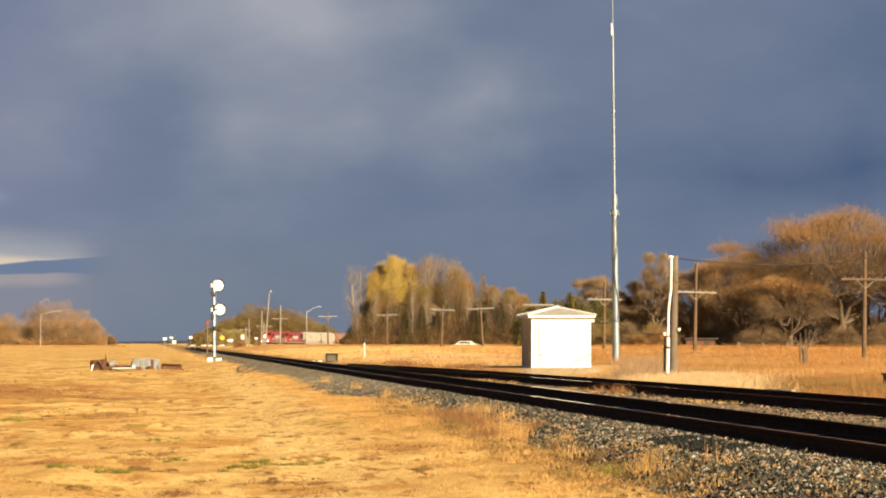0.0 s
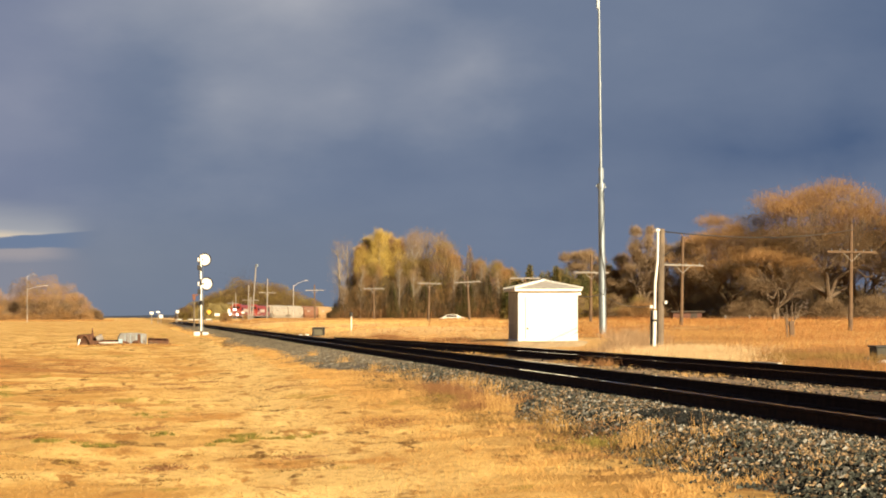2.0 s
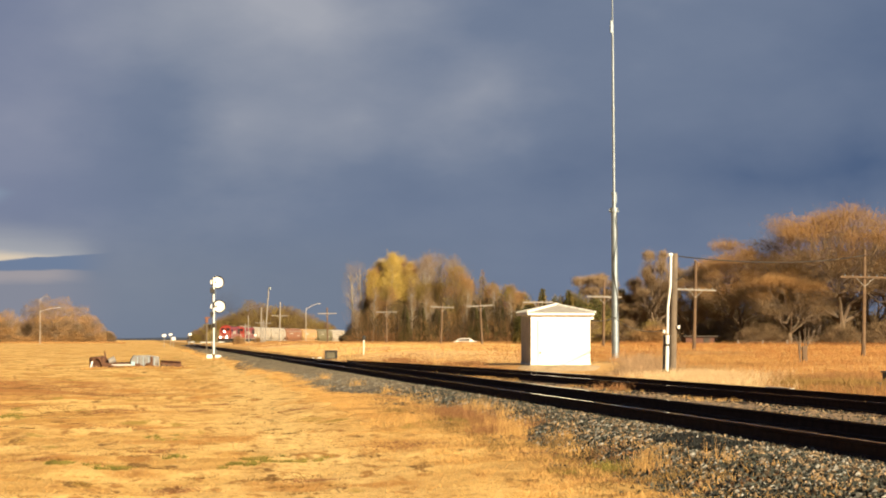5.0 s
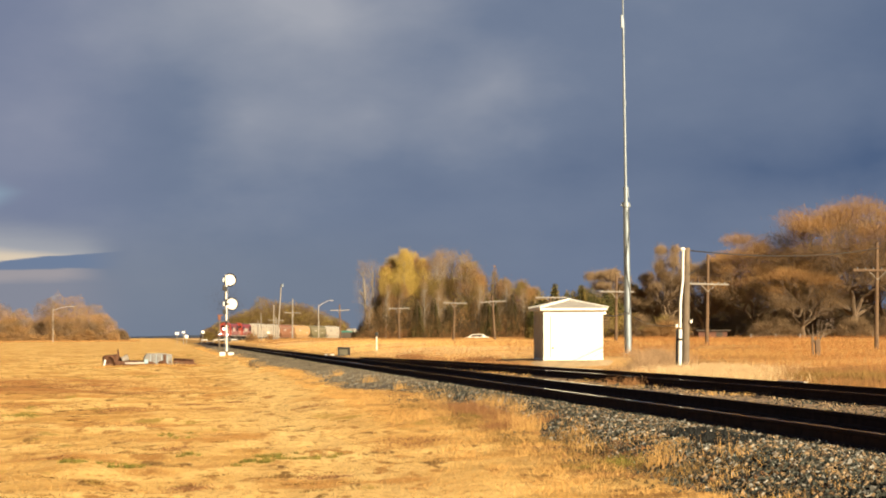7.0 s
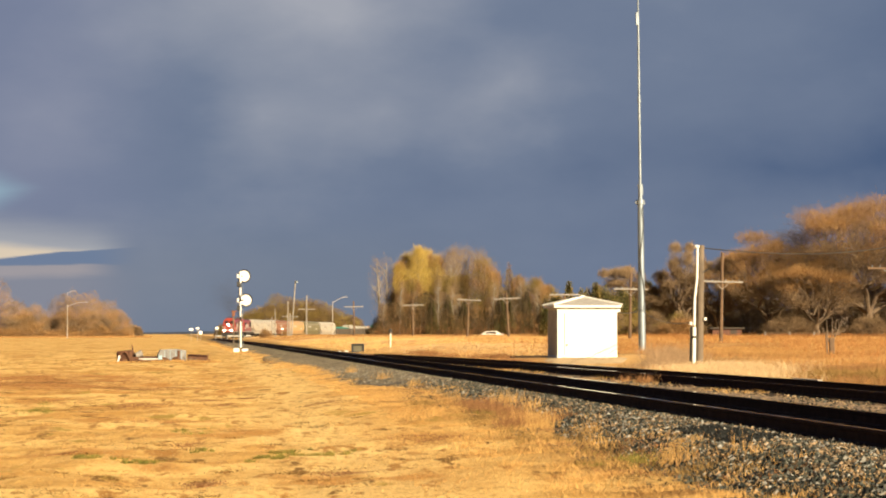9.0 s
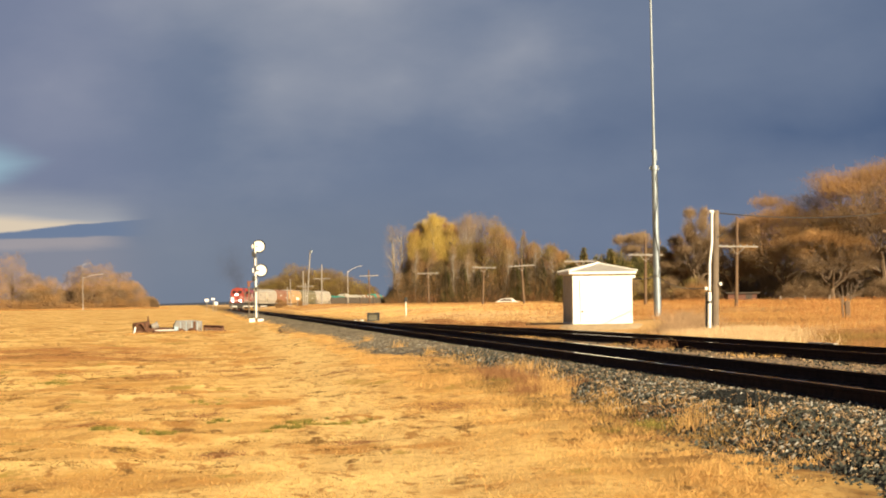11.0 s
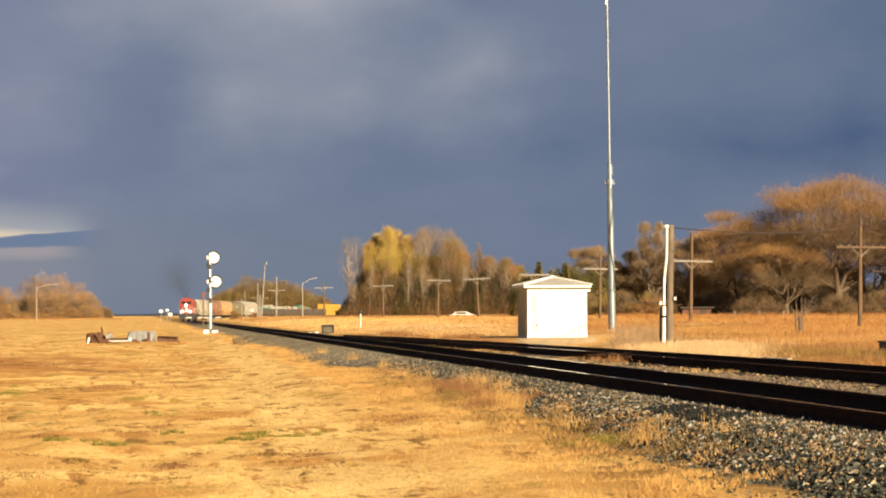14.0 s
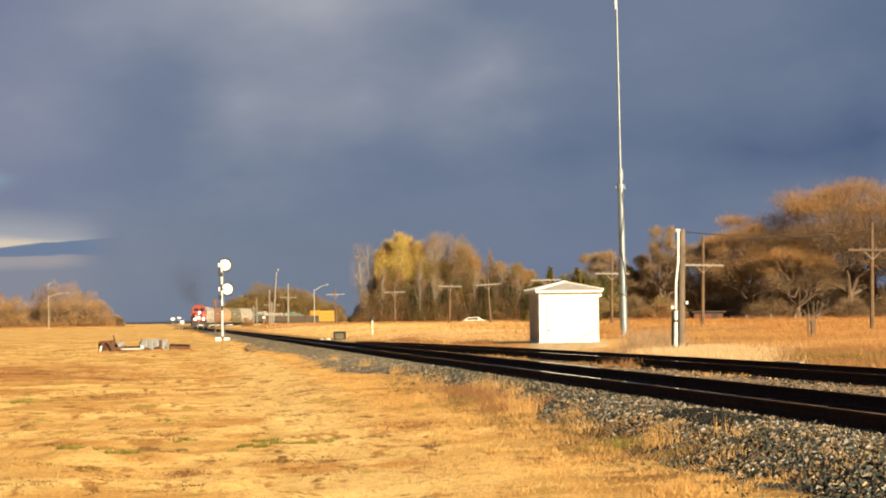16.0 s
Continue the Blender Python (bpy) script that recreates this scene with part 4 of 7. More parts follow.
    blades("edge_grass", rooted(x, y), 0.15, 0.010, M["grass_short"], "dry grass grown up before the scrap heap", 44, 0.6)
    x, y = clumped(rng, 1500, -2.8, 1.6, 126.4, 127.5, 22, 0.14)
    blades("dead_weeds", rooted(x, y), 0.16, 0.010, M["weed_olive"], "brown weeds grown up before the scrap heap", 45, 0.7, category="weeds")
    # green patches in the lawn
    gx, gy = [], []
    for cx, cy, sx, sy, n in ((-1.16, 32.0, 0.13, 0.22, 800), (-0.62, 31.7, 0.10, 0.2, 350), (-0.41, 31.9, 0.12, 0.2, 500), (0.39, 34.2, 0.10, 0.2, 350), (1.13, 32.5, 0.16, 0.2, 900), (1.55, 33.0, 0.2, 0.25, 1000), (2.0, 33.0, 0.15, 0.2, 300), (-3.06, 55.7, 0.35, 1.5, 1500), (5.0, 41.0, 0.16, 0.5, 500), (0.32, 40.2, 0.2, 0.5, 350), (4.75, 27.8, 0.12, 0.4, 400), (5.0, 30.2, 0.1, 0.3, 300)):
        for _ in range(7):
            ux, uy = rng.normal(cx, sx), rng.normal(cy, sy * 1.1)
            gx.append(rng.normal(ux, sx * 0.22, n // 12))
            gy.append(rng.normal(uy, sy * 0.25, n // 12))
    x, y = np.concatenate(gx), np.concatenate(gy)
    blades("green_patches", rooted(x, y), 0.05, 0.010, M["grass_green"], "green patches of living grass in the dry lawn", 10, 0.8)
    # golden and dark patches that break up the field
    x, y = clumped(rng, 30000, 13, 60, 60, 290, 130, 2.0)
    keep = (x < y * 0.36 + 3) & (x > 13.6) & ~((x > 15.5) & (x < 22.6) & (y > 104) & (y < 123))
    keep &= (x > y * 0.15) | (rng.uniform(0, 1, len(x)) < 0.25)
    blades("field_grass", rooted(x[keep], y[keep]), 0.24, 0.012, M["grass_short"], "golden tussocks in the prairie grass", 15, 0.5)
    x, y = clumped(rng, 9000, 14, 90, 70, 290, 60, 1.6)
    keep = (x < y * 0.36 + 3) & (x > 13.6) & ~((x > 15.5) & (x < 22.6) & (y > 104) & (y < 123))
    blades("dead_weeds", rooted(x[keep], y[keep]), 0.30, 0.012, M["weed"], "dark weed clumps in the prairie grass", 16, 0.5, category="weeds")
    # dark thatch and a reddish bare patch in the lawn
    gx, gy = [], []
    for cx, cy, sx, sy, n in ((1.63, 60.7, 0.16, 0.5, 420), (-0.86, 56.3, 0.5, 0.6, 700), (1.0, 56.0, 0.2, 0.5, 350), (0.1, 36.3, 0.14, 0.3, 320), (0.26, 28.6, 0.14, 0.25, 420), (3.5, 35.0, 0.25, 0.5, 600), (5.0, 31.6, 0.2, 0.5, 700), (-3.9, 80.0, 1.9, 2.6, 9000), (-1.2, 74.0, 1.2, 1.2, 3000), (-4.8, 88.0, 1.2, 2.0, 2500), (-1.0, 57.5, 0.5, 0.25, 500), (0.6, 58.5, 0.25, 0.2, 300), (-2.2, 52.0, 0.3, 0.2, 260), (-1.4, 48.0, 0.12, 0.15, 160), (5.1, 31.3, 0.22, 0.5, 500), (-3.0, 60.0, 0.6, 0.8, 700), (-0.5, 46.0, 0.3, 0.5, 300), (4.7, 26.5, 0.2, 0.4, 420), (-1.5, 33.5, 0.12, 0.2, 200), (1.9, 29.6, 0.2, 0.2, 260), (3.0, 52.0, 0.3, 0.8, 400)):
        gx.append(rng.normal(cx, sx, n))
        gy.append(rng.normal(cy, sy, n))
    blades("lawn_thatch", rooted(np.concatenate(gx), np.concatenate(gy)), 0.035, 0.014, M["weed"], "dark reddish thatch in bare spots of the lawn", 17, 1.2)


build_grass()


# ---- railway buildings and masts ----
def build_shed():
    x0, x1, y0, y1 = 17.8, 20.62, 117.5, 120.6
    z0, wall = 0.44, 2.36
    cx, cy, w, d = (x0 + x1) / 2, (y0 + y1) / 2, x1 - x0, y1 - y0
    # a spread of packed gravel with a flat top and uneven, sloping edges
    bm = bmesh.new()
    rings = []
    for grow, low in ((0.0, 0.085), (0.55, 0.075), (0.95, -0.02), (1.5, -0.22), (2.1, -0.48)):
        ring = []
        for k in range(40):
            a = k / 40 * math.tau
            ux, uy = math.cos(a), math.sin(a)
            u = math.copysign(abs(ux) ** 0.35, ux) * (w / 2 - 0.1) + ux * grow * (1.0 + 0.16 * math.sin(a * 3 + 1) + 0.10 * math.sin(a * 7))
            v = math.copysign(abs(uy) ** 0.35, uy) * (d / 2 - 0.1) + uy * grow * 1.5
            ring.append(bm.verts.new((cx + u, cy + v, z0 + low + 0.02 * math.sin(a * 5 + grow * 9))))
        rings.append(ring)
    bm.faces.new(rings[0])
    for ra, rb in zip(rings, rings[1:]):
        for k in range(40):
            bm.faces.new((ra[k], ra[(k + 1) % 40], rb[(k + 1) % 40], rb[k]))
    bmesh.ops.recalc_face_normals(bm, faces=bm.faces)
    tagged(link_bm("shed_pad", bm, M["pad"], None, True), "low worn tan gravel pad under the shed", "gravel pad")
    z0 += 0.08
    shed = thing("relay_shed", "small white-painted railway relay shed with a low hipped roof", "shed", m=pose(cx, cy, z0))
    bm = bmesh.new()
    box(bm, 0, 0, 0, w, d, wall, 0.02)
    part("wall", bm, M["white_paint"], shed, "white-painted panel walls")
    # corner boards and panel seams
    for sx in (-1, 1):
        for sy in (-1, 1):
            part("corner_board", boxes([(sx * (w / 2 - 0.03), sy * (d / 2 - 0.03), 0.0, 0.09, 0.09, wall - 0.02)]), M["white_paint"], shed)
    part("base_trim", boxes([(0, 0, 0.0, w + 0.05, d + 0.05, 0.1)]), M["white_paint"], shed)
    door = part("door", boxes([(-0.62, -d / 2 - 0.02, 0.12, 0.92, 0.05, 2.0)], 0.008), M["white_paint"], shed, "flush white door")
    part("door_handle", boxes([(-0.98, -d / 2 - 0.06, 0.55, 0.07, 0.05, 0.09)], 0.01), M["rust"], door, "small rusty lock")
    # the left wall's shade is put into this panel's grey
    side = part("side_cladding", boxes([(-w / 2 - 0.012, 0, 0.1, 0.02, d - 0.16, wall - 0.14)]), M["shade_grey"], shed, "ribbed side cladding, its grey put in for the wall's shade")
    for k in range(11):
        part("rib", boxes([(-w / 2 - 0.03, -d / 2 + 0.25 + k * 0.26, 0.11, 0.025, 0.05, wall - 0.17)]), M["shade_grey"], side)
    # fascia and hipped roof with a small ridge cap
    e = 0.2
    part("fascia", boxes([(0, 0, wall, w + 2 * e, d + 2 * e, 0.13)], 0.01), M["white_paint"], shed, "white eaves board")
    bm = bmesh.new()
    a = [bm.verts.new(v) for v in ((-w / 2 - e - 0.03, -d / 2 - e - 0.03, wall + 0.13), (w / 2 + e + 0.03, -d / 2 - e - 0.03, wall + 0.13), (w / 2 + e + 0.03, d / 2 + e + 0.03, wall + 0.13), (-w / 2 - e - 0.03, d / 2 + e + 0.03, wall + 0.13))]
    b = [bm.verts.new(v) for v in ((0, -0.25, wall + 0.52), (0, 0.25, wall + 0.52))]
    for f in ((a[0], a[1], b[0]), (a[1], a[2], b[1], b[0]), (a[2], a[3], b[1]), (a[3], a[0], b[0], b[1]), (a[3], a[2], a[1], a[0])):
        bm.faces.new(f)
    part("roof", bm, M["shingle"], shed, "grey weathered hipped roof")
    hips = [((sx * (w / 2 + e + 0.03), sy * (d / 2 + e + 0.03), wall + 0.15), (0, sy * 0.25, wall + 0.54)) for sx in (-1, 1) for sy in (-1, 1)]
    for p, q in hips:
        part("hip_cap", rods([(p, q, 0.045)], 6), M["white_paint"], shed)
    part("ridge_cap", boxes([(0, 0, wall + 0.51, 0.2, 0.62, 0.09)], 0.02), M["white_paint"], shed, "white ridge vent cap")
    part("side_vent", boxes([(w / 2 + 0.1, -d / 2 + 0.3, wall - 0.2, 0.22, 0.3, 0.14)], 0.02), M["white_paint"], shed)


build_shed()


def build_signal():
    x, y = 4.45, 182.0
    z = on_land(x, y)
    s = thing("railway_signal", "black-and-white banded mast with two round white signal targets", "railway signal", m=pose(x, y, z, 0, -0.4, 0))
    part("foundation", boxes([(-0.32, 0, -0.2, 0.42, 0.6, 0.46), (0.30, 0, -0.2, 0.42, 0.6, 0.42)], 0.03), M["white_paint"], s, "whitewashed concrete foundation blocks")
    edges = [0.3, 2.18, 2.52, 3.60, 4.06, 4.62, 4.95, 5.80]
    for k in range(len(edges) - 1):
        part("mast_section", rods([((0, 0, edges[k]), (0, 0, edges[k + 1]), 0.066)], 10), M["white_paint" if k % 2 == 0 else "black"], s)
    for zc, off in ((5.46, 0.28), (3.72, 0.40)):
        # the target disc stands behind the mast
        disc = bmesh.new()
        rod(disc, (off, 0.13, zc), (off, 0.17, zc), 0.425, 0.425, 28)
        d = part("target", disc, M["white_paint"], s, "white round target disc")
        ring = [(off + 0.435 * math.cos(k / 28 * math.tau), 0.15, zc + 0.435 * math.sin(k / 28 * math.tau)) for k in range(29)]
        tagged(mesh_np("rim", *cable(ring, 0.05), M["black"], d), "thin black rim")
        case = bmesh.new()
        rod(case, (off, 0.17, zc), (off, 0.62, zc), 0.17, 0.14, 12)
        part("lamp_case", case, M["black"], s)
        part("bracket", rods([((0, 0, zc), (off, 0.3, zc), 0.05)], 8), M["black"], s)
        part("junction_box", boxes([(-0.13, 0, zc - 0.75, 0.24, 0.24, 0.36)], 0.02), M["black"], s)
        part("back_hood", boxes([(-0.18, -0.1, zc - 0.15, 0.12, 0.2, 0.3)], 0.02), M["white_paint"], s)
    part("ladder_rail", rods([((-0.16, 0.4, 0.3), (-0.1, 0.25, 5.6), 0.018)], 5), M["galvanised"], s)
    part("ladder_rail", rods([((0.18, 0.4, 0.3), (0.14, 0.25, 5.6), 0.018)], 5), M["galvanised"], s)
    for k in range(16):
        zz = 0.6 + k * 0.31
        part("rung", rods([((-0.16, 0.39 - k * 0.009, zz), (0.17, 0.39 - k * 0.009, zz), 0.012)], 5), M["galvanised"], s)


build_signal()


def build_mast():
    x, y = 24.8, 133.4
    z = on_land(x, y)
    m = thing("radio_mast", "tall tapering galvanised steel radio mast with a thin upper tube", "radio mast", m=pose(x, y, z - 0.1, 0, -0.45, 0))
    part("base_plate", boxes([(0, 0, 0, 0.7, 0.7, 0.15)], 0.02), M["concrete"], m)
    part("lower_tube", rods([((0, 0, 0.1), (0, 0, 8.1), 0.205, 0.155)], 16), M["galvanised"], m, smooth=False)
    part("collar", rods([((0, 0, 8.0), (0, 0, 8.25), 0.23)], 16), M["galvanised"], m)
    part("bracket", boxes([(-0.2, 0, 8.05, 0.16, 0.1, 0.12)], 0.01), M["galvanised"], m)
    part("bracket", boxes([(0.2, 0, 8.0, 0.12, 0.1, 0.1)], 0.01), M["galvanised"], m)
    part("middle_tube", rods([((0, 0, 8.2), (0, 0, 9.05), 0.115, 0.105)], 14), M["galvanised"], m)
    part("collar", rods([((0, 0, 8.95), (0, 0, 9.1), 0.14)], 14), M["galvanised"], m)
    part("bracket", boxes([(0.12, 0, 8.5, 0.06, 0.06, 0.55)], 0.01), M["galvanised"], m)
    part("upper_tube", rods([((0, 0, 9.05), (0, 0, 13.6), 0.075, 0.068)], 12), M["galvanised"], m)
    part("collar", rods([((0, 0, 13.5), (0, 0, 13.7), 0.09)], 12), M["galvanised"], m)
    part("upper_tube", rods([((0, 0, 13.6), (0, 0, 18.2), 0.066, 0.058)], 12), M["galvanised"], m)
    part("antenna_clamp", boxes([(-0.06, 0, 17.7, 0.14, 0.14, 0.7)], 0.02), M["galvanised"], m)
    part("antenna", rods([((0, 0, 18.2), (0, 0, 22.5), 0.045, 0.02)], 8), M["galvanised"], m)
    pts = [(0.12, -0.2, 7.9)] + [(0.02 + 0.10 * math.sin(k / 24 * 9.0), -0.215 - 0.02 * math.sin(k / 24 * 5), 7.9 - 5.6 * k / 24) for k in range(1, 25)]
    tagged(mesh_np("cable", *cable(pts, 0.018), M["black"], m), "dark cable hanging down the tube")
    # cable from the mast to the shed's eave
    p, q = Vector((24.75, 133.2, 2.95)), Vector((20.8, 119.3, 2.72))
    pts = [p.lerp(q, k / 16) - Vector((0, 0, 0.6 * (k / 16) * (1 - k / 16))) for k in range(17)]
    tagged(mesh_np("sagging_cable", *cable(pts, 0.022), M["black"]), "dark cable sagging between the mast and the shed", "cable")


build_mast()
tagged(mesh_np("sagging_cable", *cable([Vector((24.75, 133.2, 2.9)).lerp(Vector((19.6, 94.6, 2.1)), k / 16) - Vector((0, 0, 1.2 * (k / 16) * (1 - k / 16))) for k in range(17)], 0.015), M["black"]), "dark cable sagging between the mast and the service pole", "cable")


def build_service_pole():
    x, y = 19.7, 94.6
    p = thing("service_pole", "grey wooden service pole with a white conduit and small meter boxes", "utility pole", m=pose(x, y, 0.36, 0, 1.2, 0))
    part("pole", rods([((0.12, 0.1, -0.5), (0.12, 0.1, 4.68), 0.15, 0.12)], 12), M["old_pole"], p)
    bars = [((-0.14, -0.06, 1.6), (-0.14, -0.06, 2.6), 0.05), ((-0.14, -0.06, 2.6), (-0.06, -0.06, 3.4), 0.05), ((-0.06, -0.06, 3.4), (-0.06, -0.06, 4.6), 0.05)]
    part("conduit", rods(bars, 10), M["white_paint"], p, "bent white conduit")
    part("conduit", rods([((-0.14, -0.06, -0.4), (-0.14, -0.06, 1.55), 0.075)], 10), M["white_paint"], p)
    part("conduit_band", rods([((-0.14, -0.06, 1.12), (-0.14, -0.06, 1.2), 0.085)], 10), M["black"], p)
    part("conduit_foot", rods([((-0.14, -0.06, -0.12), (-0.14, -0.06, 0.16), 0.085)], 10), M["black"], p)
    part("conduit_channel", boxes([(-0.155, 0.03, -0.4, 0.26, 0.04, 1.95)], 0.005), M["black"], p, "dark channel behind the conduit")
    part("insulator", rods([((-0.28, -0.06, 1.62), (-0.28, -0.06, 1.74), 0.06)], 8), M["white_paint"], p)
    part("insulator", rods([((0.28, -0.06, 1.8), (0.28, -0.06, 1.92), 0.06)], 8), M["white_paint"], p)
    part("weatherhead", boxes([(-0.08, -0.06, 4.56, 0.18, 0.16, 0.12)], 0.03), M["white_paint"], p)
    part("bracket", rods([((0.12, 0, 3.6), (0.42, 0, 3.8), 0.02)], 6), M["black"], p)


build_service_pole()


def telegraph_pole(x, y, top, arm_z, arm=3.0, lean=0.0, turn=0.0):
    wood = M["pole_wood" if y < 400 else "grey_wood"]
    z = on_land(x, y)
    p = thing("telegraph_pole", "weathered wooden telegraph pole with one wide crossarm", "telegraph pole", "telegraph poles along the track", m=pose(x, y, z - 0.15, 0, lean, turn))
    h, a = top - z + 0.15, arm_z - z + 0.15
    part("pole", rods([((0, 0, 0), (0, 0, h), 0.14, 0.10)], 8), wood, p)
    part("crossarm", boxes([(0, -0.13, a - 0.055, arm, 0.1, 0.12)], 0.008), M["grey_wood"] if y > 160 else wood, p, "weathered crossarm")
    for s in (-1, 1):
        part("brace", rods([((s * 0.55, -0.15, a - 0.02), (0, -0.15, a - 0.55), 0.022)], 5), M["grey_wood"], p)
    for k in range(6):
        u = (k - 2.5) * arm / 6.2
        part("insulator", rods([((u, -0.13, a + 0.06), (u, -0.13, a + 0.17), 0.03)], 6), M["galvanised"], p)
    return p


def wire(p, q, sag, r, label, name="wire"):
    p, q = Vector(p), Vector(q)
    n = 18
    pts = [p.lerp(q, k / n) - Vector((0, 0, sag * 4 * (k / n) * (1 - k / n))) for k in range(n + 1)]
    return tagged(mesh_np(name, *cable(pts, r), M["black"]), label, "cable")


for x, y, top, arm_z, lean in ((41.85, 145.0, 7.1, 5.45, 0.9), (38.4, 176.0, 7.4, 5.3, 1.3), (38.3, 211.7, 6.9, 5.4, 0.8), (37.5, 243.0, 5.52, 5.4, 0.0), (37.0, 281.0, 6.3, 5.55, -3.0),
                               (35.4, 308.0, 6.3, 5.75, 2.0), (32.7, 351.0, 6.4, 5.6, -0.8), (27.2, 391.0, 6.7, 5.8, -1.0), (21.7, 430.0, 8.2, 5.8, 0.6), (19.6, 447.0, 5.2, 4.65, 1.0)):
    telegraph_pole(x, y, top, arm_z, 3.0 if y < 400 else 2.9, lean)
wire((19.8, 94.7, 4.95), (42.1, 145.0, 6.8), 0.35, 0.024, "dark overhead cable sagging from the service pole")


# ---- trees ----
def tubes(bars, seg=6):
    """Tapered limbs as one mesh: rows of p, q, r0, r1."""
    V, F = [], []
    for p, q, r0, r1 in bars:
        p, q = np.asarray(p, float), np.asarray(q, float)
        w = q - p
        w = w / (np.linalg.norm(w) + 1e-9)
        u = np.cross(w, (0.3, 0.9, 0.2))
        u /= np.linalg.norm(u)
        v = np.cross(w, u)
        k = len(V)
        for c, r in ((p, r0), (q, r1)):
            for j in range(seg):
                a = j / seg * math.tau
                V.append(c + (u * math.cos(a) + v * math.sin(a)) * r)
        for j in range(seg):
            F.append((k + j, k + (j + 1) % seg, k + seg + (j + 1) % seg, k + seg + j))
    return V, F


def slivers(P, way, length, wide, rng, quad=False):
    """Twigs or leaves: one slender triangle each, rooted at P."""
    n = len(P)
    way = way / (np.linalg.norm(way, axis=1, keepdims=True) + 1e-9)
    r = rng.normal(0, 1, (n, 3))
    r[:, 1] *= 0.4
    side = np.cross(way, np.cross(way, r))
    side = side / (np.linalg.norm(side, axis=1, keepdims=True) + 1e-9) * (wide * rng.uniform(0.5, 1.3, n))[:, None]
    tip = way * (length * rng.uniform(0.5, 1.3, n))[:, None]
    return np.stack([P - side, P + side, P + tip], 1).reshape(-1, 3), np.arange(3 * n).reshape(-1, 3)


def tree(x, y, h, w, style, crown_mat, label, seed, n=6000, bark="bark", fork=0.28, group="", twig=(1.1, 0.05), depth=None, lean=0.0, name="tree", low=0.16):
    """A trunk that forks into limbs and a crown of lobes, filled with twigs or leaves. style: round, willow, dome, column, spire, shrub."""
    rng = np.random.default_rng(seed)
    z = on_land(x, y)
    root = thing(name, label, "tree" if style != "shrub" else "shrub", group, m=pose(x, y, z - 0.1))
    depth = depth or w
    bars, lobes = [], []
    r = max(0.10, h * {"round": 0.028, "willow": 0.026}.get(style, 0.018))
    if style in ("round", "shrub"):
        top = np.array([lean * h * 0.3, 0, h * fork])
        mid = top * (0.5, 1, 0.5) + (rng.normal(0, 0.15), 0, 0)
        bars += [((0, 0, -0.1), mid, r * 1.25, r), (mid, top, r, r * 0.85)]
        k = 19 if style == "round" else 11
        for j in range(k):
            a = j / k * math.tau * 1.6 + rng.uniform(-0.3, 0.3)
            zz = h * (0.26 + 0.60 * ((j * 0.618) % 1.0)) if style == "round" else h * (0.16 + 0.62 * ((j * 0.618) % 1.0))
            t = zz / h
            room = math.sqrt(max(0.04, 1.0 - ((t - 0.48) / 0.52) ** 2))
            rad = w * 0.40 * room * (rng.uniform(0.65, 1.05) if j % 3 else rng.uniform(0.0, 0.4))
            lobes.append((np.array([rad * math.cos(a), rad * math.sin(a) * depth / w, zz]), w * rng.uniform(0.12, 0.19), h * rng.uniform(0.09, 0.15)))
        for c, lr, lh in lobes:
            start = top * rng.uniform(0.75, 1.0)
            bend = start + (c - start) * 0.5 + (rng.normal(0, 0.3), rng.normal(0, 0.3), -0.06 * h)
            bars += [(start, bend, r * 0.55, r * 0.36), (bend, c, r * 0.36, r * 0.16)]
            for _ in range(7):
                q = c + rng.normal(0, 1, 3) * (lr * 0.6, lr * 0.6, lh * 0.6)
                m = bend + (c - bend) * rng.uniform(0.2, 1.0)
                bars.append((m, q, r * 0.15, r * 0.06))
                for _ in range(2):
                    bars.append((m + (q - m) * 0.6, q + rng.normal(0, 1, 3) * (lr * 0.5, lr * 0.5, lh * 0.5), r * 0.07, r * 0.03))
        weights = np.array([lr * lr * lh for _, lr, lh in lobes])
        pick = rng.choice(len(lobes), n, p=weights / weights.sum())
        C = np.array([c for c, _, _ in lobes])[pick]
        R = np.array([(lr, lr, lh) for _, lr, lh in lobes])[pick]
        u = rng.normal(0, 1, (n, 3))
        u /= np.linalg.norm(u, axis=1, keepdims=True)
        P = C + u * R * (rng.uniform(0, 1, (n, 1)) ** 0.5) * 1.15
        P += rng.normal(0, 0.045 * w, (n, 3)) * (1, 1, 0.8)
        if style == "round":
            v = rng.normal(0, 1, (n, 3))
            v /= np.linalg.norm(v, axis=1, keepdims=True)
            v[:, 2] = np.where(v[:, 2] < -0.35, -v[:, 2], v[:, 2])
            swell = 0.70 + 0.42 * value_noise(v[:, 0] * 3 + seed, v[:, 2] * 3 + v[:, 1], seed % 13)
            fill = np.array([0, 0, h * 0.50]) + v * (w * 0.48, w * 0.48, h * 0.48) * (rng.uniform(0, 1, (n, 1)) ** 0.45) * swell[:, None]
            P = np.where(rng.uniform(0, 1, (n, 1)) < 0.55, fill, P)
        P[:, 2] = np.where(P[:, 2] < 0.04 * h, rng.uniform(0.04, 0.3, n) * h, P[:, 2])
        way = (P - top * (1, 1, 0.6)) / h * 1.6 + rng.normal(0, 0.6, (n, 3)) + (0, 0, 0.2)
    elif style == "willow":
        # a low fork, crooked limbs that spread wide, and flat umbrella-like caps of fine twigs
        top = np.array([lean * h * 0.12, 0, h * fork])
        bars += [((0, 0, -0.1), top * 0.55 + (rng.normal(0, 0.2), 0, 0), r * 1.2, r), (top * 0.55, top, r, r * 0.9)]
        k = max(14, int(w * 2.9))
        mid = np.array([lean * h * 0.35, 0, h * 0.54])
        arms = []
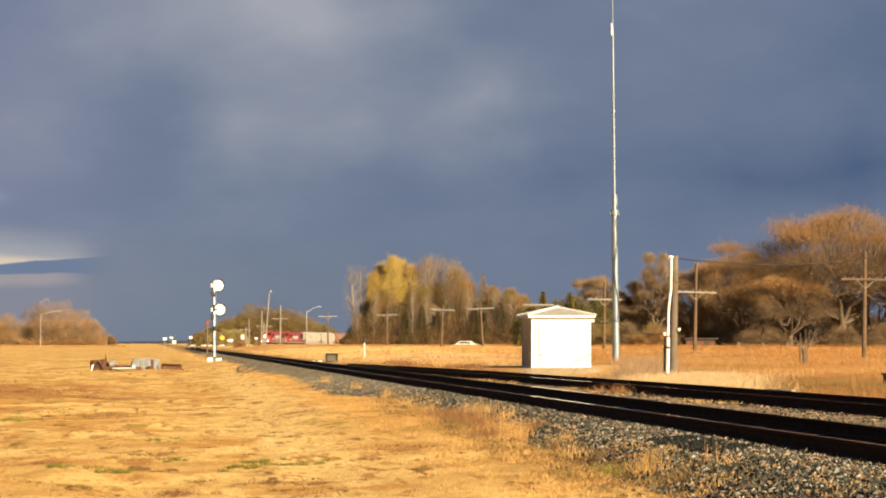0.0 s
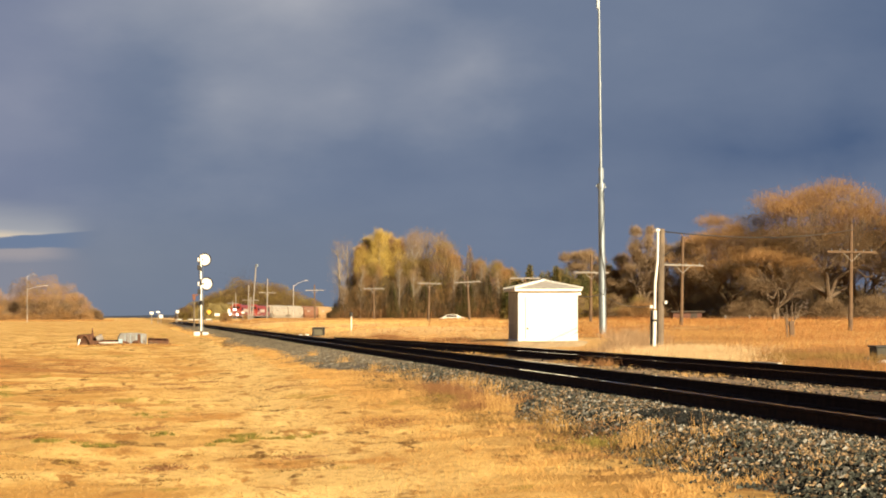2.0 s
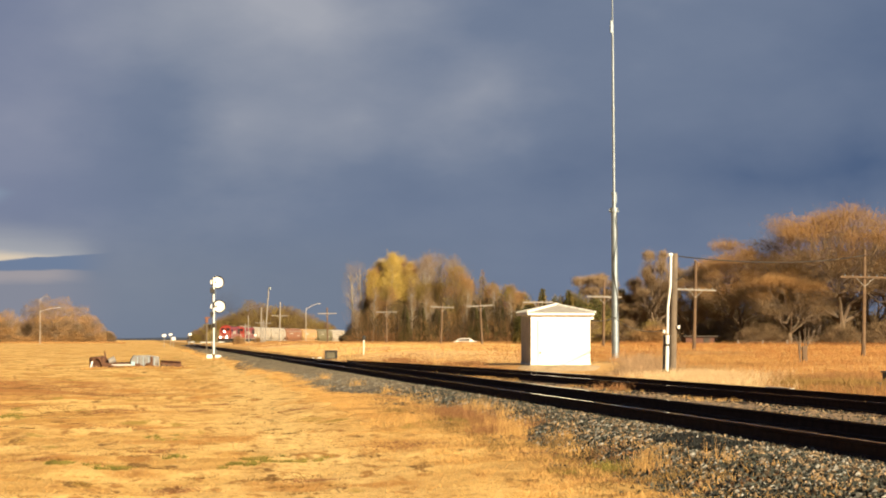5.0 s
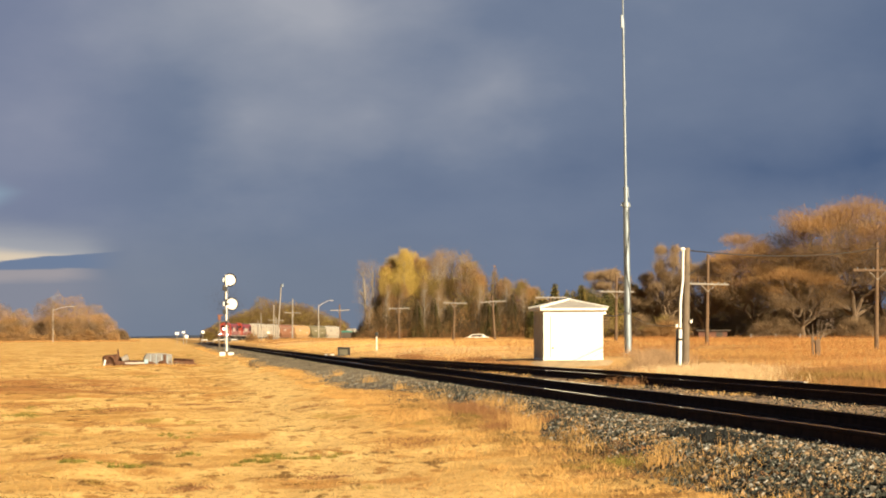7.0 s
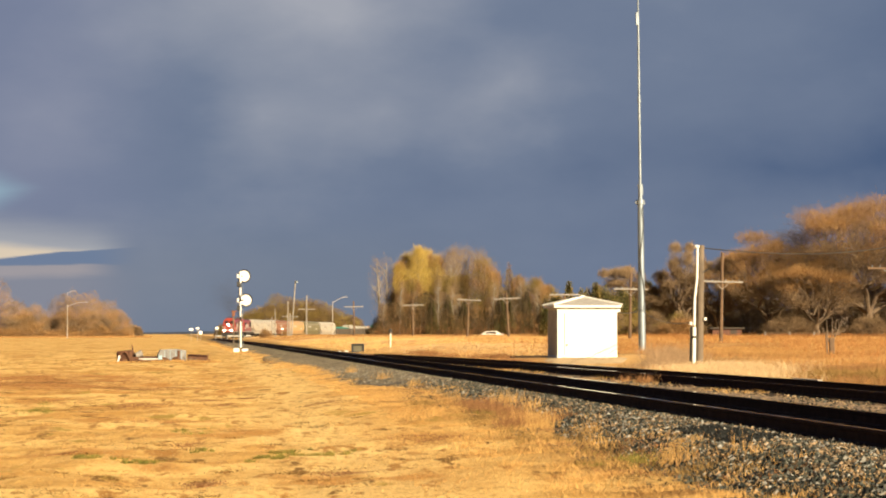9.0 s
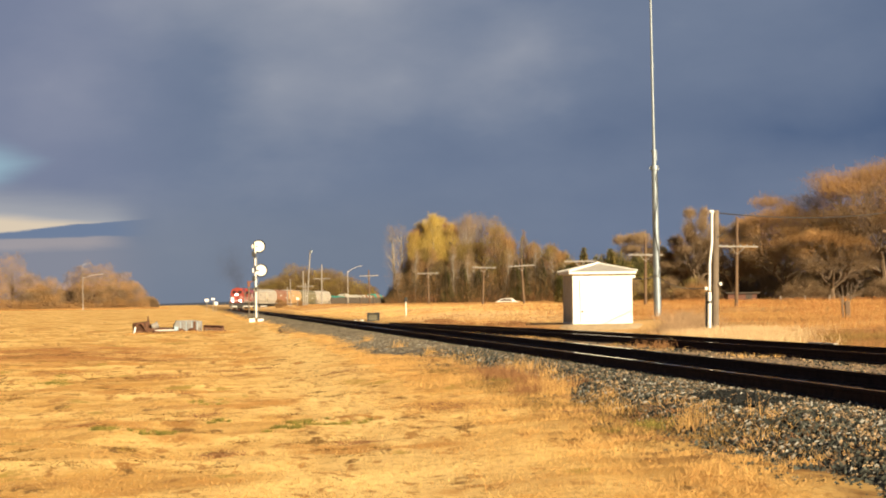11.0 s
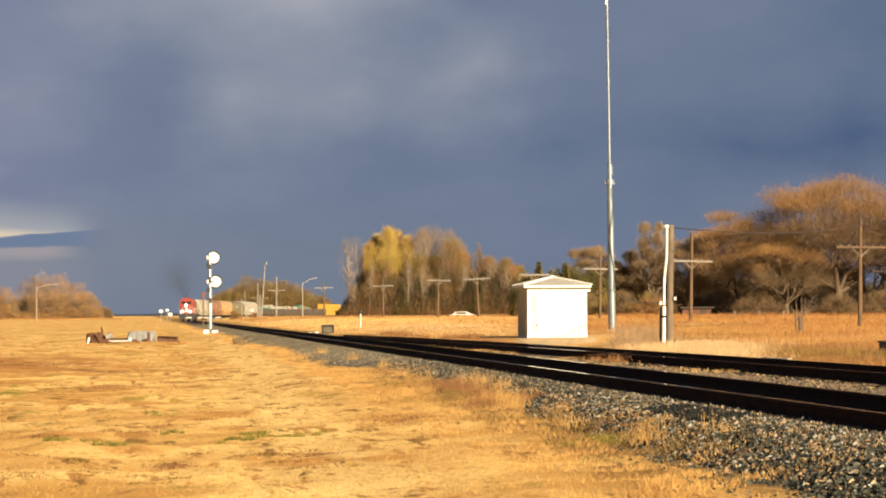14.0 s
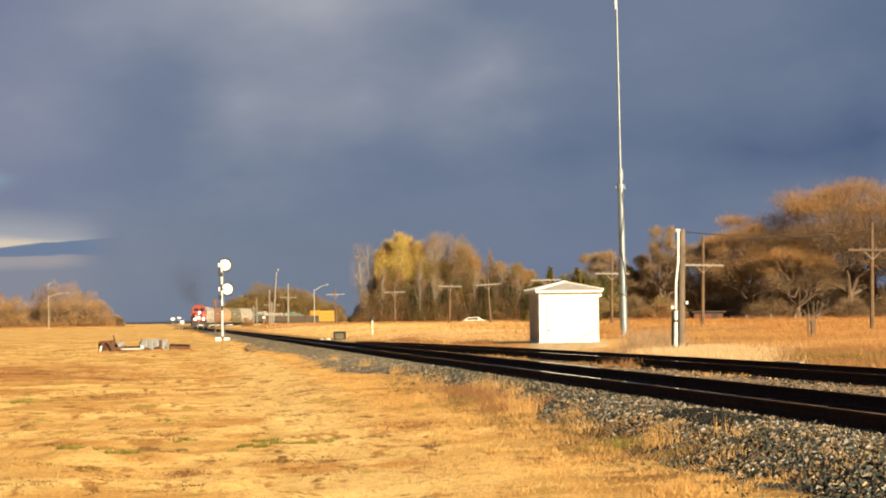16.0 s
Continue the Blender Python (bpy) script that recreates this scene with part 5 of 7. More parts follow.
        for j in range(6):
            a = j / 6 * math.tau + rng.uniform(-0.4, 0.4)
            joint = top + ((0.17 * w * math.cos(a) + lean * h * 0.1), 0.17 * depth * math.sin(a), h * rng.uniform(0.12, 0.24))
            elbow = (top + joint) / 2 + rng.normal(0, 0.03 * w, 3)
            bars += [(top * 0.9, elbow, r * 0.6, r * 0.5), (elbow, joint, r * 0.5, r * 0.42)]
            arms.append(joint)
        for j in range(k):
            zz = 1.0 - 1.55 * (j + 0.5) / k
            a = j * 2.39996 + rng.uniform(-0.25, 0.25)
            flat = math.sqrt(max(0.0, 1 - zz * zz))
            grow = rng.uniform(0.6, 1.06)
            c = mid + np.array([math.cos(a) * flat * w * 0.46, math.sin(a) * flat * depth * 0.44, zz * h * 0.39]) * grow + rng.normal(0, 0.02 * w, 3)
            lobes.append((c, w * rng.uniform(0.07, 0.135), h * rng.uniform(0.04, 0.075)))
        for c, lr, lh in lobes:
            arm = min(arms, key=lambda q: float(((q - c) ** 2).sum()))
            pts = [arm]
            for f in (0.35, 0.68, 0.95):
                pts.append(arm + (c - arm) * f + rng.normal(0, 0.022 * w, 3) + (0, 0, -0.05 * h * math.sin(f * 3.0)))
            for q in range(3):
                bars.append((pts[q], pts[q + 1], r * (0.36 - 0.1 * q), r * (0.26 - 0.085 * q)))
            for _ in range(9):
                s = pts[2] + (pts[3] - pts[2]) * rng.uniform(0, 1)
                e = c + rng.normal(0, 1, 3) * (lr * 0.7, lr * 0.7, lh * 0.6) + (0, 0, lh * 0.3)
                bars.append((s, (s + e) / 2 + rng.normal(0, 0.15, 3), r * 0.085, r * 0.06))
                bars.append(((s + e) / 2, e, r * 0.06, r * 0.025))
        weights = np.array([lr * lr for _, lr, lh in lobes])
        pick = rng.choice(len(lobes), n, p=weights / weights.sum())
        C = np.array([c for c, _, _ in lobes])[pick]
        R = np.array([(lr, lr, lh) for _, lr, lh in lobes])[pick]
        u = rng.normal(0, 1, (n, 3))
        u /= np.linalg.norm(u, axis=1, keepdims=True)
        u[:, 2] = np.where(u[:, 2] < -0.2, -u[:, 2], u[:, 2])
        P = C + u * R * (rng.uniform(0, 1, (n, 1)) ** 0.45) * 1.25 + rng.normal(0, 0.02 * w, (n, 3))
        v = rng.normal(0, 1, (n, 3))
        v /= np.linalg.norm(v, axis=1, keepdims=True)
        v[:, 2] = np.where(v[:, 2] < -0.65, -v[:, 2], v[:, 2])
        fill = mid + v * (w * 0.45, depth * 0.45, h * 0.38) * (rng.uniform(0, 1, (n, 1)) ** 0.4)
        P = np.where(rng.uniform(0, 1, (n, 1)) < 0.20, fill, P)
        P[:, 2] = np.clip(P[:, 2], 0.08 * h, None)
        way = (P - mid * (1, 1, 0.7)) / (w * 0.5) + rng.normal(0, 0.55, (n, 3)) + (0, 0, 0.25)
    elif style == "dome":
        # a bush-like crown down to the ground, with an uneven, billowing outline
        u = rng.normal(0, 1, (n, 3))
        u /= np.linalg.norm(u, axis=1, keepdims=True)
        u[:, 2] = np.abs(u[:, 2])
        swell = 0.80 + 0.26 * value_noise(u[:, 0] * 2.6 + seed, u[:, 2] * 2.6 + u[:, 1], seed % 17) + 0.10 * (value_noise(u[:, 0] * 7 + seed, u[:, 2] * 7 + u[:, 1] * 2, 5) - 0.5)
        q = rng.uniform(0, 1, n) ** 0.35 * swell
        P = u * (w * 0.52, depth * 0.52, h * 0.95) * q[:, None] + rng.normal(0, 0.012 * w, (n, 3))
        P[:, 2] = np.abs(P[:, 2])
        way = u * (0.5, 0.5, 0.7) + rng.normal(0, 0.5, (n, 3)) + (0, 0, 0.2)
        bars.append(((0, 0, -0.1), (0, 0, h * 0.35), r, r * 0.6))
        for j in range(26):
            d = rng.normal(0, 1, 3)
            d[2] = abs(d[2]) + 0.4
            d /= np.linalg.norm(d)
            p = np.array([0, 0, h * rng.uniform(0.05, 0.35)])
            e = d * (w * 0.42, w * 0.42, h * 0.8) * rng.uniform(0.6, 1.0)
            bars += [(p, (p + e) / 2 + rng.normal(0, 0.2, 3), r * 0.4, r * 0.25), ((p + e) / 2, e, r * 0.22, r * 0.06)]
    elif style == "column":
        bars.append(((0, 0, -0.1), (lean * h * 0.5, 0, h * 0.55), r, r * 0.6))
        bars.append(((lean * h * 0.5, 0, h * 0.55), (lean * h, 0, h * 0.97), r * 0.6, 0.03))
        for j in range(34):
            zz = h * rng.uniform(0.18, 0.85)
            a = rng.uniform(0, math.tau)
            ln = w * 0.5 * rng.uniform(0.5, 1.0) * (1.1 - zz / h * 0.6)
            p = np.array([lean * zz, 0, zz])
            q = p + (ln * math.cos(a), ln * math.sin(a), ln * rng.uniform(1.0, 2.0))
            q[2] = min(q[2], h)
            bars.append((p, q, r * 0.28, 0.02))
            bars.append((p + (q - p) * 0.5, q + rng.normal(0, 0.4, 3), r * 0.13, 0.015))
        t = low + (1.0 - low) * rng.uniform(0.0, 1.0, n) ** 0.85
        up = (t - low) / (1.0 - low) * 0.84 + 0.16
        width = w * 0.5 * np.sqrt(np.clip(np.sin(np.clip(up, 0, 1) ** 1.1 * math.pi * 0.93 + 0.12), 0, 1))
        clump = 0.9 + 0.25 * np.sin(t * 23 + rng.uniform(0, 6)) * np.sin(t * 11)
        a = rng.uniform(0, math.tau, n)
        q = rng.uniform(0, 1, n) ** 0.5
        P = np.stack([lean * t * h + width * clump * q * np.cos(a), width * clump * q * np.sin(a), t * h], -1) + rng.normal(0, 0.09 * w, (n, 3))
        way = np.stack([np.cos(a) * 0.5, np.sin(a) * 0.5, np.full(n, 1.2)], -1) + rng.normal(0, 0.4, (n, 3))
    else:
        bars.append(((0, 0, -0.1), (lean * h, 0, h * 0.98), r, 0.03))
        t = 1.0 - 0.94 * np.sqrt(rng.uniform(0, 1, n))
        tier = 0.72 + 0.28 * np.abs(((t * 13) % 1) * 2 - 1)
        a = rng.uniform(0, math.tau, n)
        q = rng.uniform(0, 1, n) ** 0.5
        rad = w * 0.5 * (1.02 - t) * tier * (0.85 + 0.2 * np.sin(a * 3 + t * 9))
        P = np.stack([rad * q * np.cos(a) + lean * t * h, rad * q * np.sin(a), t * h], -1)
        way = np.stack([np.cos(a), np.sin(a), rng.uniform(-0.4, 0.5, n)], -1) + rng.normal(0, 0.25, (n, 3))
        for j in range(20):
            zz, a1 = h * rng.uniform(0.1, 0.85), rng.uniform(0, 6.28)
            ln = w * 0.45 * (1 - zz / h)
            bars.append(((0, 0, zz), (ln * math.cos(a1), ln * math.sin(a1), zz + 0.1 * ln), r * 0.25, 0.02))
    V, F = tubes(bars)
    mesh_np("trunk", V, F, M[bark], root)
    V, F = slivers(P, way, twig[0], twig[1], rng)
    mats = crown_mat if isinstance(crown_mat, tuple) else (crown_mat,)
    ob = mesh_np("crown", V, F, [M[c] for c in mats], root)
    if len(mats) > 1:
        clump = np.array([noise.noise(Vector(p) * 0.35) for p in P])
        # orange tips, and sunlit tops put into the twig colour by height
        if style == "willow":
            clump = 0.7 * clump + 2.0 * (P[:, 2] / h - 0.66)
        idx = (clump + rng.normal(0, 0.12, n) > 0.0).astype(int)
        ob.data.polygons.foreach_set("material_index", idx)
    return root


def build_trees():
    right = "bare willows beyond the field"
    lw = "broad bare willow with fine orange-brown twigs"
    fine = (0.55, 0.016)
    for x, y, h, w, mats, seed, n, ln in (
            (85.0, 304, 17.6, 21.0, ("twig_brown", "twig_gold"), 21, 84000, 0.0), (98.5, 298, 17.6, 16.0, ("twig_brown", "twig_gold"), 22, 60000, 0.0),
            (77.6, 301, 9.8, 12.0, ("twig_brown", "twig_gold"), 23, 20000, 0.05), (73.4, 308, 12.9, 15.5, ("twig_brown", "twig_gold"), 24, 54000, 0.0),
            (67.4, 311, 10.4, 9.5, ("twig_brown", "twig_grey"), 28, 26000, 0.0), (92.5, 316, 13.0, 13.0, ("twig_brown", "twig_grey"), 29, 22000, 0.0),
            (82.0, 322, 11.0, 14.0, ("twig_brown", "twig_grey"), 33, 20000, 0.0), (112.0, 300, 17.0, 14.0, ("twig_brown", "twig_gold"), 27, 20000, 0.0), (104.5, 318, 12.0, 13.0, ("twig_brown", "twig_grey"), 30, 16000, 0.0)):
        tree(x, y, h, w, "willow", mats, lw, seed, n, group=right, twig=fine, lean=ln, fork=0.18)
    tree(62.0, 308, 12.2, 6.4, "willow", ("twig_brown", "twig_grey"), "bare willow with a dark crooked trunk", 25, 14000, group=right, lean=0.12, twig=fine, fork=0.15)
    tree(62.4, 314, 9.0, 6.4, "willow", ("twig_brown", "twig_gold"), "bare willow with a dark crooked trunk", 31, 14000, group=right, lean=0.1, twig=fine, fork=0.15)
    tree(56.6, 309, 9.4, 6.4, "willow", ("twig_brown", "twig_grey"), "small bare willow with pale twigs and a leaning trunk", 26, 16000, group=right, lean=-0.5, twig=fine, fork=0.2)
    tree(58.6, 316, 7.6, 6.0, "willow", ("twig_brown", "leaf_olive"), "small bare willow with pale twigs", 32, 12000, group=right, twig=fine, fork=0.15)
    for k, (x, y, h, w, mt) in enumerate(((56, 297, 3.2, 6, ("twig_brown", "leaf_olive")), (60.6, 299, 3.0, 5, ("twig_brown", "leaf_olive")), (59.6, 296, 2.2, 4.5, "twig_gold"), (74, 300, 3.4, 7, "twig_brown"), (81, 290, 2.6, 6, "twig_brown"), (88, 294, 3.2, 8, "twig_brown"), (95, 294, 3.4, 9, "twig_brown"), (105, 297, 3.6, 9, "twig_brown"), (51, 298, 3.0, 6, ("twig_brown", "leaf_olive")))):
        tree(x, y, h, w, "shrub", mt, "dense brown-green undergrowth below the willows", 40 + k, 4500, twig=(0.7, 0.020), name="shrub", group="undergrowth")
    rng = np.random.default_rng(77)
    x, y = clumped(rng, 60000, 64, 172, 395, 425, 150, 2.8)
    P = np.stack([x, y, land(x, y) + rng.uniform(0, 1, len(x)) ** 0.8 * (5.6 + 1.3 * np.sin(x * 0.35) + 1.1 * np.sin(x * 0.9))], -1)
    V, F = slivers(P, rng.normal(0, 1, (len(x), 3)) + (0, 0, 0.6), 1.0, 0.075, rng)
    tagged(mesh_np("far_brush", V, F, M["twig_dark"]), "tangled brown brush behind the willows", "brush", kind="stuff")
    x, y = clumped(rng, 60000, 55, 118, 318, 331, 110, 1.6)
    P = np.stack([x, y, land(x, y) + rng.uniform(0, 1, len(x)) ** 0.8 * (3.6 + 1.0 * np.sin(x * 0.5) + 0.9 * np.sin(x * 1.7 + 1))], -1)
    V, F = slivers(P, rng.normal(0, 1, (len(x), 3)) + (0, 0, 0.8), 0.8, 0.022, rng)
    tagged(mesh_np("willow_brush", V, F, M["twig_brown"]), "tangled brown undergrowth below the willows", "brush", kind="stuff")
    # conifers behind the shed
    for k, (x, y, h, w) in enumerate(((47.6, 305, 7.0, 3.4), (49.4, 306, 6.9, 6.0), (50.9, 305, 6.8, 4.2), (52.4, 306, 7.1, 6.2), (54.6, 307, 6.8, 6.0), (46.4, 307, 5.6, 4.6))):
        tree(x, y, h, w, "spire" if k in (0, 2) else "dome", ("leaf_olive", "needle"), "dark olive conifer among autumn bushes", 60 + k, 9000, twig=(0.4, 0.04), group="conifers behind the shed")
    # grove: yellow poplars, pale bare birches, dark spruces and golden larches
    g = "autumn grove beyond the field"
    for k, (x, h, w, ly) in enumerate(((39.8, 13.0, 3.4, 452), (41.4, 14.6, 4.0, 455), (43.0, 15.8, 4.2, 451), (44.8, 15.4, 4.4, 456), (46.3, 14.2, 3.8, 452))):
        tree(x, ly, h, w, "column", ("leaf_yellow", "twig_gold") if k not in (1, 2) else "leaf_yellow", "tall poplar with yellow autumn leaves", 70 + k, 9000, "birch", twig=(0.40, 0.030), group=g, low=0.36)
    for k, (x, h, ln) in enumerate(((36.2, 13.8, -0.06), (37.6, 14.0, -0.02), (38.8, 12.4, 0.02), (48.6, 15.0, 0.03), (50.2, 15.8, -0.02), (51.8, 15.6, 0.02), (53.6, 15.0, 0.03), (47.4, 14.6, 0.0), (55.4, 13.4, 0.02))):
        tree(x, 451 + (k % 3) * 2, h, 3.4 if k < 3 else 4.6, "column", "twig_grey", "tall bare birch with pale trunk and fine twigs", 80 + k, 1300 if k < 3 else 4600, "birch", twig=(0.9, 0.009), lean=ln, group=g)
    for k, (x, h, w, mt, st) in enumerate((
            (54.2, 13.0, 7.0, ("twig_gold", "leaf_olive"), "column"), (59.2, 13.4, 6.0, ("leaf_olive", "twig_gold"), "spire"), (51.0, 10.6, 5.0, ("leaf_olive", "twig_gold"), "column"), (61.5, 10.4, 4.6, ("twig_gold", "leaf_olive"), "column"),
            (63.8, 10.0, 4.4, ("leaf_olive", "twig_gold"), "column"), (66.2, 8.8, 4.2, ("twig_gold", "leaf_olive"), "column"), (56.6, 11.2, 4.4, ("twig_gold", "twig_grey"), "column"), (45.0, 10.2, 5.0, ("twig_gold", "leaf_olive"), "column"),
            (41.5, 9.6, 5.0, ("leaf_olive", "twig_gold"), "column"), (48.2, 10.4, 5.2, ("leaf_olive", "twig_grey"), "column"), (68.4, 6.8, 4.0, ("twig_gold", "leaf_olive"), "column"), (39.2, 7.6, 4.0, ("twig_brown", "leaf_olive"), "column"))):
        tree(x, 447 + (k % 4) * 2, h, w, st, mt, "golden-brown larch or spruce of the grove", 100 + k, 9000, twig=(0.55, 0.020), group=g)
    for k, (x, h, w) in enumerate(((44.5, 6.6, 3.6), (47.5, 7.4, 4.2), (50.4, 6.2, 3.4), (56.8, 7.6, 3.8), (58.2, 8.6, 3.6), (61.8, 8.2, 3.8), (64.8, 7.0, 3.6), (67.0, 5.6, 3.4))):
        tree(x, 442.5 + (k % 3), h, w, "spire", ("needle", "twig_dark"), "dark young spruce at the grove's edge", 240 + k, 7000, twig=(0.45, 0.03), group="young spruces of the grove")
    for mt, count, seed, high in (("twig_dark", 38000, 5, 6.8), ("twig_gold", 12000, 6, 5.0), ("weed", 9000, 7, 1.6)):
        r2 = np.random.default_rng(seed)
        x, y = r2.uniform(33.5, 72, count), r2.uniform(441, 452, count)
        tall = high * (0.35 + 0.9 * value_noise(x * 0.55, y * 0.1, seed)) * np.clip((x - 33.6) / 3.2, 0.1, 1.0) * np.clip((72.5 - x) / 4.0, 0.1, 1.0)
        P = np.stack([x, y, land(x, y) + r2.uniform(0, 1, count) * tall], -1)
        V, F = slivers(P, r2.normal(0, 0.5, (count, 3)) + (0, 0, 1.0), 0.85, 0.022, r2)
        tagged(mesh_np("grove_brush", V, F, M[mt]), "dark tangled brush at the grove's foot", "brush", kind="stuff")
    for k in range(15):
        x = 36.2 + k * 2.25 + (k * 37 % 11) * 0.12
        tree(x, 443.5 + (k % 4), 5.5 + (k * 5 % 7) * 0.8, 2.2, "column", "twig_grey", "thin pale bare sapling before the grove", 220 + k, 1200, "birch", twig=(0.7, 0.012), lean=((k * 13 % 7) - 3) * 0.015, group="saplings of the grove")
    # far wooded knoll behind the bend
    for k, (px, hh) in enumerate(((19, 6.4), (22.5, 8.0), (27, 9.8), (32, 12.6), (36, 13.4), (41, 13.3), (46, 12.8), (51, 11.8), (56, 10.0), (61, 7.8), (25, 7.5), (45, 9.0), (54.5, 9.0), (34.5, 10.5), (39.5, 12.0))):
        tree(px, 905 + (k % 3) * 8, hh * 0.98, 13.5, "dome", ("twig_brown", "leaf_olive"), "brown-olive tree of a far wooded knoll", 150 + k, 20000, twig=(0.5, 0.055), group="far knoll trees", fork=0.2)
    for cx, hh, ww, sd in ((32.0, 12.8, 24.0, 147), (40.0, 17.0, 32.0, 148), (49.5, 14.2, 34.0, 149)):
        tree(cx, 904, hh, ww, "dome", ("twig_brown", "leaf_olive"), "olive and brown copse of the far wooded knoll", sd, 50000, twig=(0.5, 0.055), group="far knoll trees", depth=20.0)
    for k, (x, y, h) in enumerate(((25.5, 870, 7.6), (29.5, 872, 8.2), (21.5, 875, 6.2))):
        tree(x, y, h * 0.85, 7.5, "dome", "leaf_sage", "pale olive willow bush below the knoll", 170 + k, 8000, twig=(0.6, 0.06), group="far knoll trees", name="shrub")
    r2 = np.random.default_rng(9)
    x, y = r2.uniform(-72, -14, 14000), r2.uniform(782, 800, 14000)
    P = np.stack([x, y, land(x, y) + r2.uniform(0, 1, len(x)) * (1.0 + 3.2 * value_noise(x * 0.25, y * 0.05, 3))], -1)
    V, F = slivers(P, r2.normal(0, 0.7, (len(x), 3)) + (0, 0, 0.8), 0.7, 0.075, r2)
    tagged(mesh_np("lawn_brush", V, F, M["twig_gold"]), "low brown brush below the trees across the lawn", "brush", kind="stuff")
    # trees across the lawn
    lg = "brown trees across the lawn"
    for k, (x, h, w) in enumerate(((-19.5, 8.4, 8), (-14.6, 3.2, 5.5), (-24.5, 12.0, 10), (-30.0, 13.6, 11), (-35.5, 12.8, 9.5), (-40.5, 6.4, 7), (-45.5, 9.4, 8.5), (-50.5, 10.0, 9), (-57.0, 17.0, 12), (-65.0, 18.0, 13), (-28.0, 8.0, 9), (-37.0, 7.0, 9), (-48.0, 6.5, 9))):
        tree(x, 790 + (k % 3) * 6, h * 1.22, w * 1.42, "dome", ("twig_brown", "twig_rose") if k % 3 == 1 else ("twig_grey", "twig_amber"), "bushy tree with brown autumn foliage across the lawn", 180 + k, 15000, twig=(0.9, 0.022), group=lg, fork=0.2)


build_trees()


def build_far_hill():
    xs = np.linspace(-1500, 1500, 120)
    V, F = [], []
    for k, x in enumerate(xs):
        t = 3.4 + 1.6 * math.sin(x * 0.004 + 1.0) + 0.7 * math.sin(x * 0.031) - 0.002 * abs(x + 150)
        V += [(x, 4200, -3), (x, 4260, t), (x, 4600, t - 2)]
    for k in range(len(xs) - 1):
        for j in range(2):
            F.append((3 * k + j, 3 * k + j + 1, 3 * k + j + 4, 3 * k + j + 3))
    tagged(mesh_np("far_hill", V, F, M["hill"]), "wooded ridge on the horizon, coloured dark blue for distance haze", "hill", kind="structure")


build_far_hill()


# ---- smaller things beside the tracks ----
M.update({
    "lamp_grey": material("pale_grey_lamp_paint", (0.46, 0.44, 0.40), (0.36, 0.34, 0.31), 0.6, 0, 3, 20, 0),
    "trough_grey": material("weathered_sheet_metal", (0.26, 0.26, 0.255), (0.12, 0.115, 0.11), 0.75, 0.2, 3, 14, 0.5, 0.03, 0, ((0.10, 0.065, 0.04), 2.4, 0.58)),
    "olive_box": material("dull_olive_box_paint", (0.055, 0.052, 0.036), (0.03, 0.028, 0.02), 0.7, 0, 3, 20, 0.1),
    "box_front": material("olive_box_front", (0.11, 0.10, 0.060), (0.07, 0.063, 0.04), 0.7, 0, 3, 20, 0.1),
    "orange_paint": material("faded_orange_paint", (0.20, 0.075, 0.035), (0.13, 0.05, 0.028), 0.7, 0, 4, 30, 0.1),
    "yellow_sign": material("yellow_sign_sheet", (0.75, 0.42, 0.03), (0.62, 0.34, 0.03), 0.5, 0, 3, 20, 0),
    "car_white": material("white_car_paint", (0.78, 0.78, 0.76), (0.70, 0.70, 0.68), 0.3, 0, 1, 8, 0, 0.01, 0, None, 0.4),
    "dirt": material("bare_brown_earth", (0.28, 0.15, 0.06), (0.16, 0.085, 0.035), 1.0, 0, 2, 14, 0.8, 0.05),
    "pale_wall": material("tan_house_siding", (0.40, 0.31, 0.24), (0.30, 0.23, 0.18), 0.7, 0, 1, 10, 0.1),
    "hut_red": material("dark_red_hut_boards", (0.13, 0.055, 0.035), (0.07, 0.032, 0.022), 0.85, 0, 2, 20, 0.2),
    "dark_roof": material("dark_felt_roof", (0.06, 0.045, 0.035), (0.035, 0.03, 0.025), 0.9, 0, 2, 16, 0.2),
})


def lump(name, x, y, sx, sy, sz, mat, label, category, seed, z=None):
    """A low uneven mound."""
    rng = np.random.default_rng(seed)
    bm = bmesh.new()
    bmesh.ops.create_icosphere(bm, subdivisions=3, radius=1.0)
    for v in bm.verts:
        d = 1.0 + 0.22 * noise.noise(v.co * 2.0 + Vector((seed, 0, 0))) + 0.1 * noise.noise(v.co * 5.0)
        v.co = Vector((v.co.x * sx * d, v.co.y * sy * d, max(v.co.z, -0.3) * sz * d))
    ob = link_bm(name, bm, mat)
    ob.matrix_basis = pose(x, y, on_land(x, y) if z is None else z)
    return tagged(ob, label, category)


